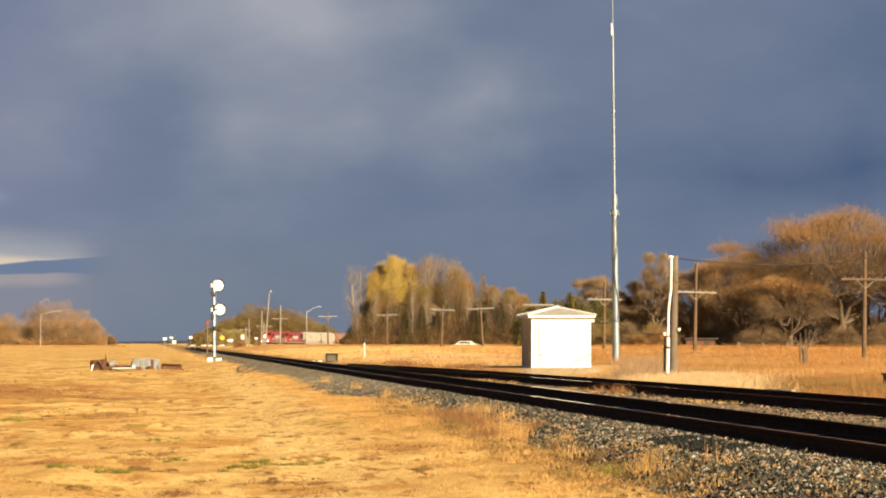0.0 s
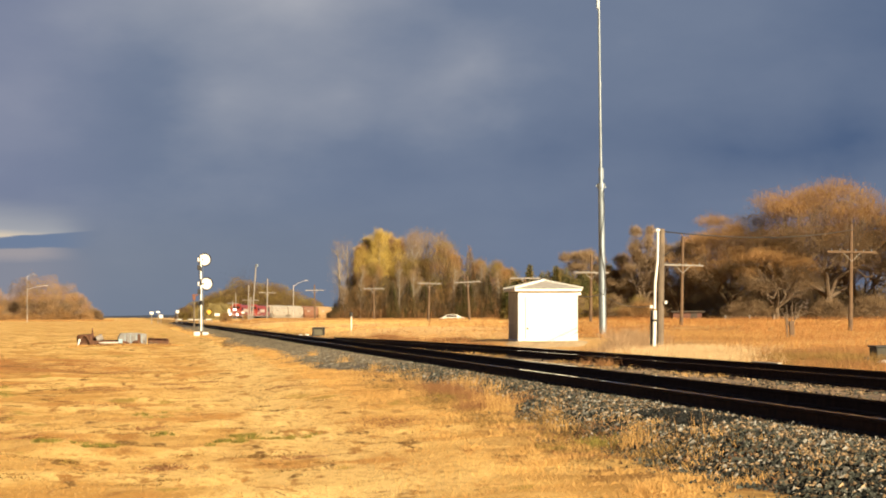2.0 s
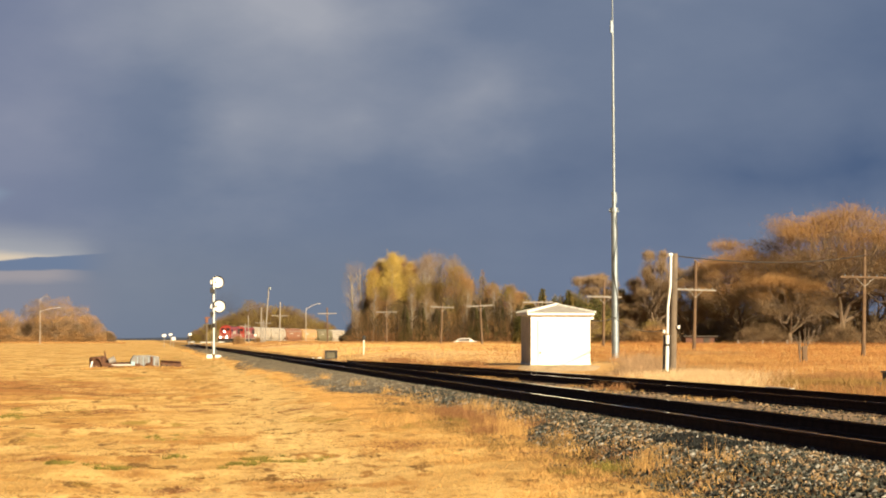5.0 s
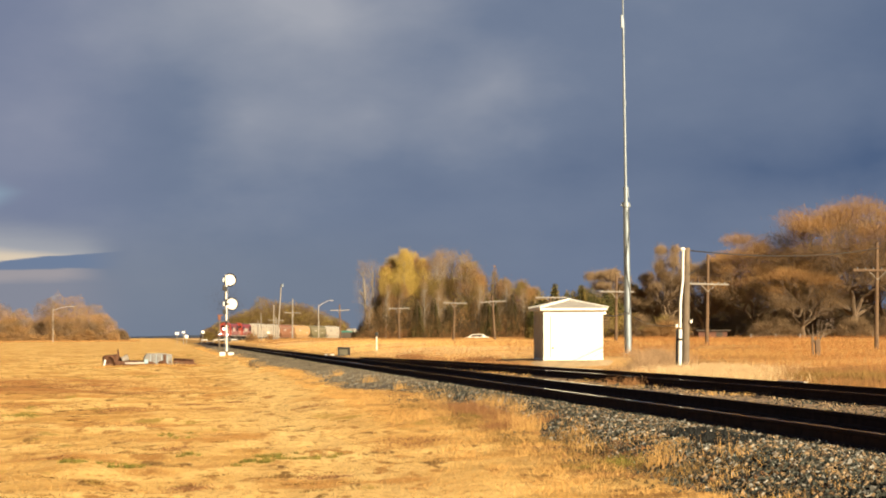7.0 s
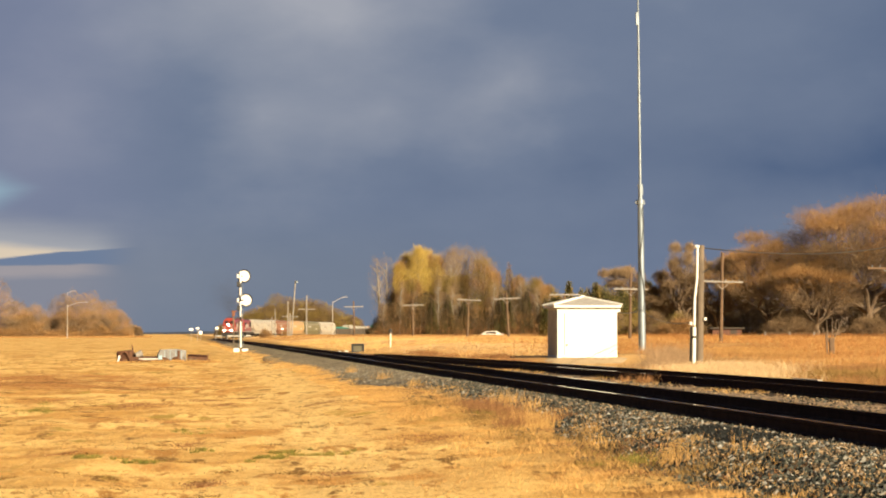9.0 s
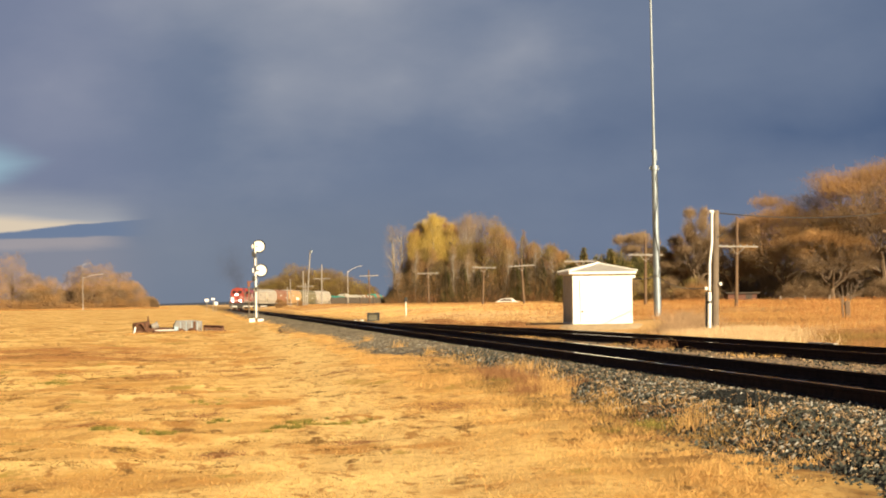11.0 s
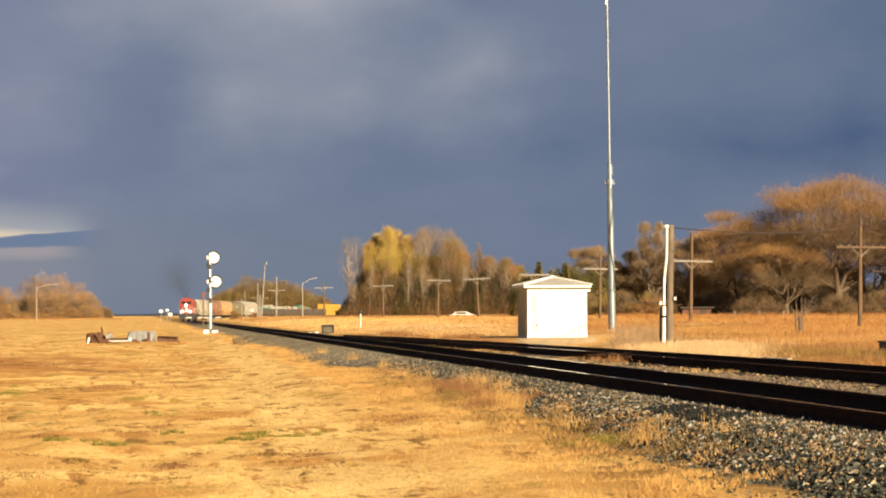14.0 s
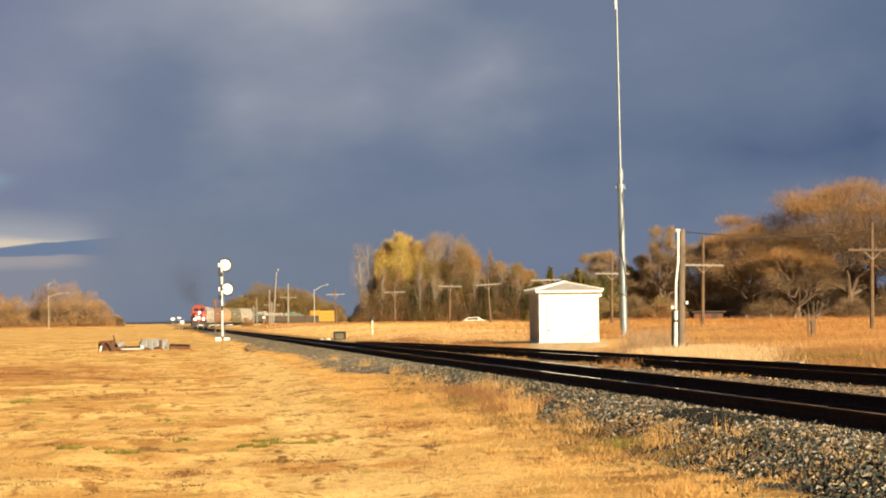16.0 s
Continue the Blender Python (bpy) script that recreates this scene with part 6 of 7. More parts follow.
def build_scrap_heap():
    y = 128.0
    z = on_land(-1, y)
    lump("dirt_mound", -0.9, y + 0.3, 2.5, 1.6, 0.16, M["dirt"], "low mound of bare earth and grass under the scrap", "mound", 3)
    m = thing("metal_trough", "grey weathered sheet-metal trough lying on the scrap heap", "trough", m=pose(-0.33, y, z + 0.1, 0, 0, 4))
    part("shell", prism([(-0.70, 0.0), (0.70, 0.0), (0.68, 0.58), (0.2, 0.64), (-0.6, 0.62), (-0.74, 0.35)], 0.8), M["trough_grey"], m)
    for u in (-0.4, -0.12, 0.16, 0.44):
        part("rib", boxes([(u, -0.41, 0.02, 0.05, 0.03, 0.56)], 0.005), M["galvanised"], m)
    part("dent", boxes([(0.3, -0.415, 0.18, 0.12, 0.03, 0.38)], 0.005), M["rust"], m, "dark torn rusty patch")
    b = thing("rusty_beam", "rusty steel beam end beside the trough", "scrap metal", m=pose(0.95, y - 0.1, z + 0.05, 0, 3, 8))
    part("flange", boxes([(0, 0, 0.0, 1.15, 0.4, 0.05), (0, 0, 0.36, 0.95, 0.4, 0.05)], 0.008), M["rust"], b)
    part("web", boxes([(0, 0, 0.05, 1.05, 0.08, 0.31)]), M["rust"], b)
    b2 = thing("rusty_plate", "bent rusty plate on the ground", "scrap metal", m=pose(1.1, y - 0.5, z + 0.02, 0, -6, 14))
    part("plate", boxes([(0, 0, 0, 0.9, 0.5, 0.16)], 0.03), M["rust"], b2)
    for k, (x, yy, sx, sz, a, c) in enumerate(((-1.9, y - 0.2, 1.1, 0.3, 8, "rust"), (-1.4, y + 0.3, 1.2, 0.34, -5, "rust"), (-2.3, y + 0.1, 0.55, 0.5, 20, "rust"), (-1.7, y + 0.1, 1.5, 0.22, 2, "pole_wood"), (-2.7, y - 0.1, 0.8, 0.62, -18, "rust"), (-1.2, y - 0.35, 1.3, 0.3, 4, "rust"), (-2.05, y - 0.5, 0.9, 0.2, -9, "rust"))):
        s = thing("scrap_timber" if c == "pole_wood" else "scrap_casting", "broken rusty brown piece on the scrap heap", "scrap metal", "scrap pieces", m=pose(x, yy, z + 0.04, 0, 0, a))
        bm = bmesh.new()
        box(bm, 0, 0, 0, sx, 0.45, sz, 0.06)
        for v in bm.verts:
            v.co += Vector((noise.noise(v.co * 3 + Vector((k, 0, 0))), noise.noise(v.co * 3 + Vector((0, k, 0))), noise.noise(v.co * 3))) * 0.08
        part("block", bm, M[c], s)
    p = thing("white_plank", "white-painted plank with a pale blue end lying on the scrap", "plank", m=pose(-1.75, y - 0.55, z + 0.22, 0, -1, 2))
    part("board", boxes([(0.25, 0, -0.03, 1.0, 0.16, 0.09)], 0.01), M["lamp_grey"], p)
    part("painted_end", boxes([(0.82, 0, -0.02, 0.2, 0.2, 0.2)], 0.02), material("pale_blue_paint", (0.35, 0.52, 0.60), (0.25, 0.4, 0.48), 0.6), p, "pale blue end")
    h = thing("bent_hoop", "bent rusty hoop with a white painted leg", "scrap metal", m=pose(-2.75, y - 0.4, z))
    pts = [(-0.35 + 0.7 * k / 10, 0, 0.62 * math.sin(math.pi * k / 10) ** 0.7) for k in range(11)]
    part("bow", rods([(a, b, 0.06) for a, b in zip(pts, pts[1:])], 7), M["rust"], h)
    part("leg", rods([((-0.35, -0.06, -0.2), (-0.22, -0.06, 0.42), 0.055)], 7), M["white_paint"], h, "white painted leg")
    u = thing("upright_scrap", "small upright rusty fitting", "scrap metal", m=pose(-2.3, y, z + 0.42))
    part("stem", rods([((0, 0, 0), (-0.05, 0, 0.55), 0.06, 0.03)], 7), M["rust"], u)
    part("arm", rods([((-0.04, 0, 0.15), (0.3, 0, 0.02), 0.04)], 6), M["rust"], u)
    rng = np.random.default_rng(17)
    for k in range(13):
        x, yy = rng.uniform(-2.8, 1.5), y + rng.uniform(-0.75, 0.3)
        sc = thing("scrap_fragment", "small jagged rusty fragment on the scrap heap", "scrap metal", "scrap pieces", m=pose(x, yy, on_land(x, yy) + 0.10, rng.uniform(-20, 20), rng.uniform(-25, 25), rng.uniform(0, 360)))
        bm = bmesh.new()
        bmesh.ops.create_icosphere(bm, subdivisions=1, radius=0.2)
        long = rng.uniform(0.6, 2.2)
        for v in bm.verts:
            v.co = Vector((v.co.x * long, v.co.y * 0.7, v.co.z * 0.75)) * rng.uniform(0.65, 1.25)
        part("lump", bm, M["rust" if k % 4 else "pole_wood"], sc)
    w = thing("white_bucket", "dented white bucket on the scrap heap", "bucket", m=pose(-2.15, y - 0.3, z + 0.42, 0, 70, 10))
    part("pail", rods([((0, 0, 0), (0, 0, 0.34), 0.13, 0.17)], 12), M["grey_wood"], w)


build_scrap_heap()


def build_trackside():
    # switch machine box by the turnout
    z = 0.46
    s = thing("switch_box", "dark steel equipment box with an open olive front beside the turnout", "equipment box", m=pose(12.06, 170.0, z))
    part("cabinet", boxes([(0, 0.04, 0.0, 0.62, 0.42, 0.44)], 0.02), M["box_front"], s, "olive front panel")
    part("lid", boxes([(0, 0, 0.44, 0.84, 0.6, 0.09)], 0.015), M["black"], s)
    for u in (-0.36, 0.36):
        part("side_post", boxes([(u, -0.02, -0.1, 0.1, 0.5, 0.54)], 0.01), M["black"], s)
    part("base_rail", boxes([(0, -0.02, -0.06, 0.62, 0.46, 0.07)], 0.01), M["black"], s)
    lump("white_stone", 11.25, 169.6, 0.16, 0.3, 0.07, M["white_paint"], "whitewashed stone beside the turnout", "stone", 5, 0.46)
    lump("white_stone", 10.8, 169.4, 0.12, 0.3, 0.05, M["white_paint"], "whitewashed stone beside the turnout", "stone", 6, 0.46)
    # marker post
    z = on_land(14.96, 178)
    m = thing("marker_post", "white trackside marker post with a black lamp on top", "marker post", m=pose(14.96, 178, z - 0.1))
    part("post", rods([((0, 0, 0), (0, 0, 2.03 - z - 0.2), 0.045)], 10), M["white_paint"], m)
    part("lamp", boxes([(0, 0, 2.03 - z - 0.22, 0.24, 0.24, 0.30)], 0.05), M["black"], m, "black lamp head")
    # dark relay box beside the siding
    z = 0.42
    e = thing("relay_box", "dark grey steel relay box beside the siding", "equipment box", m=pose(20.42, 67.0, z - 0.18))
    part("cabinet", boxes([(0, 0, 0.1, 0.9, 0.7, 0.48)], 0.02), M["olive_box"], e)
    part("lid", boxes([(0, 0, 0.58, 0.98, 0.78, 0.05)], 0.01), M["black"], e)
    sl = thing("white_slab", "tilted white concrete slab before the relay box", "concrete slab", m=pose(19.95, 65.2, z - 0.08, 0, -12, 8))
    part("slab", boxes([(0, 0, 0, 0.7, 0.4, 0.2)], 0.03), M["white_paint"], sl)
    st = thing("switch_stand", "low black switch stand beside the siding", "switch stand", m=pose(19.25, 65.2, z - 0.12))
    part("base", boxes([(0, 0, 0, 0.45, 0.3, 0.16)], 0.03), M["black"], st)
    part("stem", rods([((0, 0, 0.1), (0, 0, 0.3), 0.1, 0.06)], 8), M["black"], st)
    # worn bright plate spiked along the siding's far rail
    w = thing("rail_plate", "pale worn steel plate lying along the siding's rail", "rail plate", m=pose(siding_at(50.4) + 0.75, 50.4, RAIL_Z + 0.026, 0, 0, math.degrees(math.atan(0.75 / 40 * 1.0))))
    part("plate", boxes([(0, 0, 0, 0.10, 2.0, 0.018)], 0.004), M["lamp_grey"], w)
    for u in (-0.8, 0.0, 0.8):
        part("bolt", rods([((0, u, 0.016), (0, u, 0.035), 0.018)], 6), M["rust"], w)
    # broken post in the field
    z = on_land(33.2, 126)
    f = thing("broken_post", "grey broken fence post with dead twigs in the field", "fence post", m=pose(33.2, 126, z - 0.1, 0, -3, 0))
    part("post", boxes([(0.1, 0, 0, 0.26, 0.16, 0.95)], 0.03), M["pole_wood"], f)
    part("slat", boxes([(-0.16, 0, 0, 0.1, 0.08, 1.15)], 0.01, ), M["pole_wood"], f)
    for p, q in (((0.1, 0, 0.7), (0.62, 0, 1.55)), ((0.1, 0, 0.7), (0.22, 0, 1.95)), ((0.0, 0, 0.7), (-0.38, 0, 1.5)), ((0.2, 0, 1.1), (0.9, 0, 1.3)), ((0.15, 0.1, 0.2), (0.45, 0.1, 1.9)), ((0.3, 0, 1.0), (0.75, 0, 1.8)), ((-0.1, 0, 0.9), (-0.1, 0, 1.75))):
        part("twig", rods([(p, q, 0.035, 0.016)], 5), M["bark"], f)


build_trackside()


def street_lamp(x, y, top, reach, rise):
    z = on_land(x, y)
    s = thing("street_lamp", "grey steel street lamp with a curved arm", "street lamp", "far street lamps", m=pose(x, y, z - 0.2))
    h = top - z + 0.2
    part("column", rods([((0, 0, 0), (0, 0, h), 0.08, 0.055)], 8), M["lamp_grey"], s)
    part("arm", rods([((0, 0, h - 0.35), (reach * 0.45, 0, h + rise * 0.55), 0.055), ((reach * 0.45, 0, h + rise * 0.55), (reach * 0.9, 0, h + rise), 0.05)], 6), M["lamp_grey"], s)
    part("lantern", boxes([(reach, 0, h + rise - 0.08, abs(reach) * 0.26, 0.3, 0.14)], 0.04), M["lamp_grey"], s)


street_lamp(31.7, 520, 8.3, 2.7, 0.9)
street_lamp(-26.2, 600, 8.6, 4.4, 0.6)
street_lamp(-36.4, 835, 15.4, 2.2, 0.4)


def far_pole(x, y, top, lean, r, label, cap=True):
    z = on_land(x, y)
    p = thing("utility_pole", label, "utility pole", "far utility poles", m=pose(x, y, z - 0.2, 0, lean, 0))
    part("pole", rods([((0, 0, 0), (0, 0, top - z + 0.2), r, r * 0.75)], 8), M["grey_wood"], p)
    if cap:
        part("transformer", rods([((0.2, -0.1, top - z - 0.2), (0.2, -0.1, top - z + 0.25), 0.2)], 8), M["galvanised"], p)


far_pole(19.6, 440, 10.9, 4.0, 0.13, "tall leaning wooden utility pole")
far_pole(19.2, 446, 7.4, 0.5, 0.12, "short grey utility pole", False)
far_pole(17.2, 450, 6.0, -1.0, 0.1, "short grey utility pole", False)
telegraph_pole(22.1, 600, 5.6, 4.9, 2.7)


def sign(x, y, z, w, h, mat, label, diamond=False, post="grey_wood"):
    g = on_land(x, y)
    s = thing("road_sign", label, "road sign", "signs at the level crossing", m=pose(x, y, g - 0.1))
    top = z - g + 0.1
    part("post", rods([((0, 0.06, 0), (0, 0.06, top + h * 0.3), 0.05)], 6), M[post], s)
    bm = bmesh.new()
    if diamond:
        box(bm, 0, 0, top - h / 2, w * 0.75, 0.04, h * 0.75, 0.0, Matrix.Rotation(radians(45), 4, "Y"))
    else:
        box(bm, 0, 0, top - h / 2, w, 0.05, h, 0.012)
    part("panel", bm, M[mat], s)


sign(2.2, 450, 2.42, 0.7, 0.45, "white_paint", "white oval sign panel on a post at the level crossing")
sign(3.35, 452, 2.62, 0.6, 0.32, "white_paint", "small white sign panel at the level crossing")
sign(3.85, 448, 1.85, 0.65, 0.55, "white_paint", "white sign panel set low at the level crossing")
sign(7.2, 478, 2.7, 0.6, 0.5, "white_paint", "small white sign panel at the level crossing")
sign(19.8, 720, 3.35, 1.5, 1.5, "yellow_sign", "yellow diamond warning sign at the level crossing", True)
tree(16.0, 466, 1.9, 2.6, "dome", "twig_gold", "golden-brown bush beside the level crossing", 300, 1500, twig=(0.3, 0.03), name="shrub", group="bushes by the crossing")
tree(19.4, 462, 1.3, 2.0, "dome", "twig_gold", "golden-brown bush beside the level crossing", 301, 900, twig=(0.3, 0.03), name="shrub", group="bushes by the crossing")
sign(25.6, 720, 3.35, 0.9, 1.3, "white_paint", "upright white sign at the level crossing")
sign(18.8, 460, 2.5, 0.5, 0.35, "white_paint", "white crossing sign board on a post")
sign(22.1, 720, 2.35, 1.5, 0.7, "white_paint", "small white sign panel at the level crossing")


def build_flag_post():
    z = on_land(5.5, 278)
    p = thing("orange_post", "tall post with a faded orange top behind the signal", "marker post", m=pose(6.0, 278, z - 0.1))
    h = 4.2 - z
    part("post", rods([((0, 0, 0), (0, 0, h - 0.6), 0.085)], 8), M["old_pole"], p)
    part("top", boxes([(0, 0, h - 0.55, 0.32, 0.3, 0.5)], 0.04), M["orange_paint"], p, "faded orange head")
    part("top_cap", boxes([(0.1, 0, h - 0.05, 0.6, 0.1, 0.14)], 0.02), M["orange_paint"], p)


build_flag_post()


def build_crossing_fence():
    f = thing("guard_fence", "low white guard fence beside the level crossing", "fence", m=pose(10.4, 482, on_land(10, 482)))
    for k in range(7):
        u = -3.4 + k * 1.12
        part("post", boxes([(u, 0.06, -0.1, 0.12, 0.12, 1.0)]), M["grey_wood"], f)
    for k in (0, 2, 3, 5):
        part("rail_board", boxes([(-2.8 + k * 1.12, 0, 0.70, 1.0, 0.06, 0.14)], 0.01), M["white_paint"], f)


build_crossing_fence()


def build_far_car():
    x, y = 52.2, 420.0
    z = on_land(x, y)
    c = thing("parked_car", "white car parked beyond the field, half hidden by grass", "car", m=pose(x, y, z, 0, 0, 90))
    body = prism([(-2.1, 0.35), (2.1, 0.35), (2.15, 0.75), (1.5, 0.92), (0.8, 1.38), (-0.9, 1.42), (-1.6, 0.98), (-2.15, 0.9)], 1.7, "x")
    part("body", body, M["car_white"], c)
    part("side_window", prism([(-0.95, 0.98), (1.2, 0.98), (0.75, 1.3), (-0.8, 1.33)], 1.74, "x"), M["dark_roof"], c)
    for u in (-1.3, 1.3):
        for s in (-1, 1):
            bm = bmesh.new()
            rod(bm, (s * 0.72, u, 0.33), (s * 0.88, u, 0.33), 0.33, 0.33, 14)
            part("wheel", bm, M["black"], c)


build_far_car()


def build_hut():
    x, y = 66.6, 303.0
    z = on_land(x, y)
    h = thing("low_hut", "low dark red-brown hut with a flat dark roof", "hut", m=pose(x, y, z))
    part("wall", boxes([(0, 0, -0.2, 3.6, 2.6, 1.2)], 0.02), M["hut_red"], h)
    part("roof", boxes([(0, 0, 1.0, 4.3, 3.2, 0.2)], 0.02), M["dark_roof"], h)
    part("door", boxes([(0.8, -1.32, 0.0, 0.8, 0.05, 0.95)], 0.01), M["dark_roof"], h)
    x, y = 92.4, 352.0
    z = on_land(x, y)
    o = thing("far_house", "small tan house behind the bare willows", "house", m=pose(x, y, z))
    part("wall", boxes([(0, 0, -0.2, 4.4, 6.0, 3.0)], 0.02), M["pale_wall"], o)
    part("roof", prism([(-2.5, 2.8), (2.5, 2.8), (1.8, 3.7), (-1.8, 3.7)], 6.8), M["pole_wood"], o)
    for u in (-0.9,):
        w = part("window", boxes([(u, -3.02, 1.1, 0.8, 0.06, 0.8)], 0.01), M["glass_far"], o)
        part("window_frame", boxes([(u, -3.03, 0.82, 1.5, 0.05, 0.08), (u, -3.03, 2.1, 1.5, 0.05, 0.08)]), M["white_paint"], w)
    fe = thing("low_fence", "low pale rail fence along the field's far edge", "fence", m=pose(82, 296, on_land(82, 296)))
    for k in range(9):
        part("post", boxes([(-12 + k * 3.0, 0, -0.1, 0.14, 0.14, 0.75)]), M["grey_wood"], fe)
        if k < 8:
            part("rail_board", boxes([(-10.5 + k * 3.0, -0.08, 0.42, 3.0, 0.05, 0.07)]), M["pole_wood"], fe)


M["glass_far"] = material("dark_window_glass", (0.03, 0.035, 0.04), (0.02, 0.025, 0.03), 0.1, 0, 3, 20, 0)
build_hut()


# ---- the train ----
SPEED, FRONT_AT_END = 11.2, 511.0
TRAIN = []


def paint(name, c, rough=0.55, spots=None):
    return material(name, c, tuple(v * 0.8 for v in c), rough, 0, 0.7, 9, 0.05, 0.01, 0, spots)


M.update({
    "cab_white": paint("white_stripe_paint", (0.42, 0.40, 0.36)),
    "red_dark": paint("dark_red_paint", (0.17, 0.026, 0.016), 0.5),
    "hopper_mark": paint("faded_grey_lettering", (0.26, 0.24, 0.21)),
    "hopper_grey": paint("pale_grey_hopper_paint", (0.42, 0.39, 0.33), 0.6, ((0.28, 0.21, 0.14), 0.9, 0.55)),
    "hopper_brown": paint("red_brown_hopper_paint", (0.26, 0.125, 0.07), 0.6, ((0.36, 0.23, 0.14), 0.8, 0.60)),
    "hopper_tan": paint("tan_yellow_hopper_paint", (0.46, 0.30, 0.14), 0.6, ((0.34, 0.20, 0.09), 0.8, 0.56)),
    "hopper_green": paint("dull_olive_hopper_paint", (0.17, 0.155, 0.085), 0.6, ((0.24, 0.19, 0.11), 0.8, 0.6)),
    "gondola": paint("dark_gondola_steel", (0.085, 0.07, 0.055), 0.7, ((0.16, 0.10, 0.06), 0.9, 0.58)),
    "load_brown": paint("rusty_brown_load", (0.24, 0.13, 0.07), 0.8),
    "teal": paint("teal_tarpaulin", (0.03, 0.22, 0.17), 0.6),
    "load_pale": paint("pale_load", (0.36, 0.35, 0.30), 0.7, ((0.2, 0.16, 0.11), 0.9, 0.55)),
    "lumber": paint("yellow_wrapped_lumber", (0.55, 0.31, 0.045), 0.6, ((0.42, 0.22, 0.035), 0.8, 0.6)),
    "running_gear": material("grimy_running_gear", (0.05, 0.042, 0.036), (0.025, 0.02, 0.018), 0.85, 0, 3, 20, 0.2),
    "glass_dark": material("dark_cab_glass", (0.02, 0.025, 0.03), (0.015, 0.02, 0.025), 0.1, 0, 3, 20, 0),
    "headlight": glow("lit_headlight", (1.0, 0.93, 0.78), 14.0),
})


def each(name, items, mat, parent, bevel=0.0):
    for b in items:
        part(name, boxes([b], bevel), mat, parent)


def bogie(parent, y, axles, gap, r):
    each("bogie_frame", [(s * 0.98, y, r * 0.55, 0.16, gap * (axles - 1) + 1.1, 0.42) for s in (-1, 1)] + [(0, y, r * 0.7, 1.9, 0.5, 0.3)], M["running_gear"], parent, 0.03)
    for k in range(axles):
        yy = y + (k - (axles - 1) / 2) * gap
        bm = bmesh.new()
        for s in (-1, 1):
            rod(bm, (s * 0.70, yy, r), (s * 0.84, yy, r), r, r, 18)
        rod(bm, (-0.84, yy, r), (0.84, yy, r), 0.08, 0.08, 8)
        part("wheelset", bm, M["running_gear"], parent)


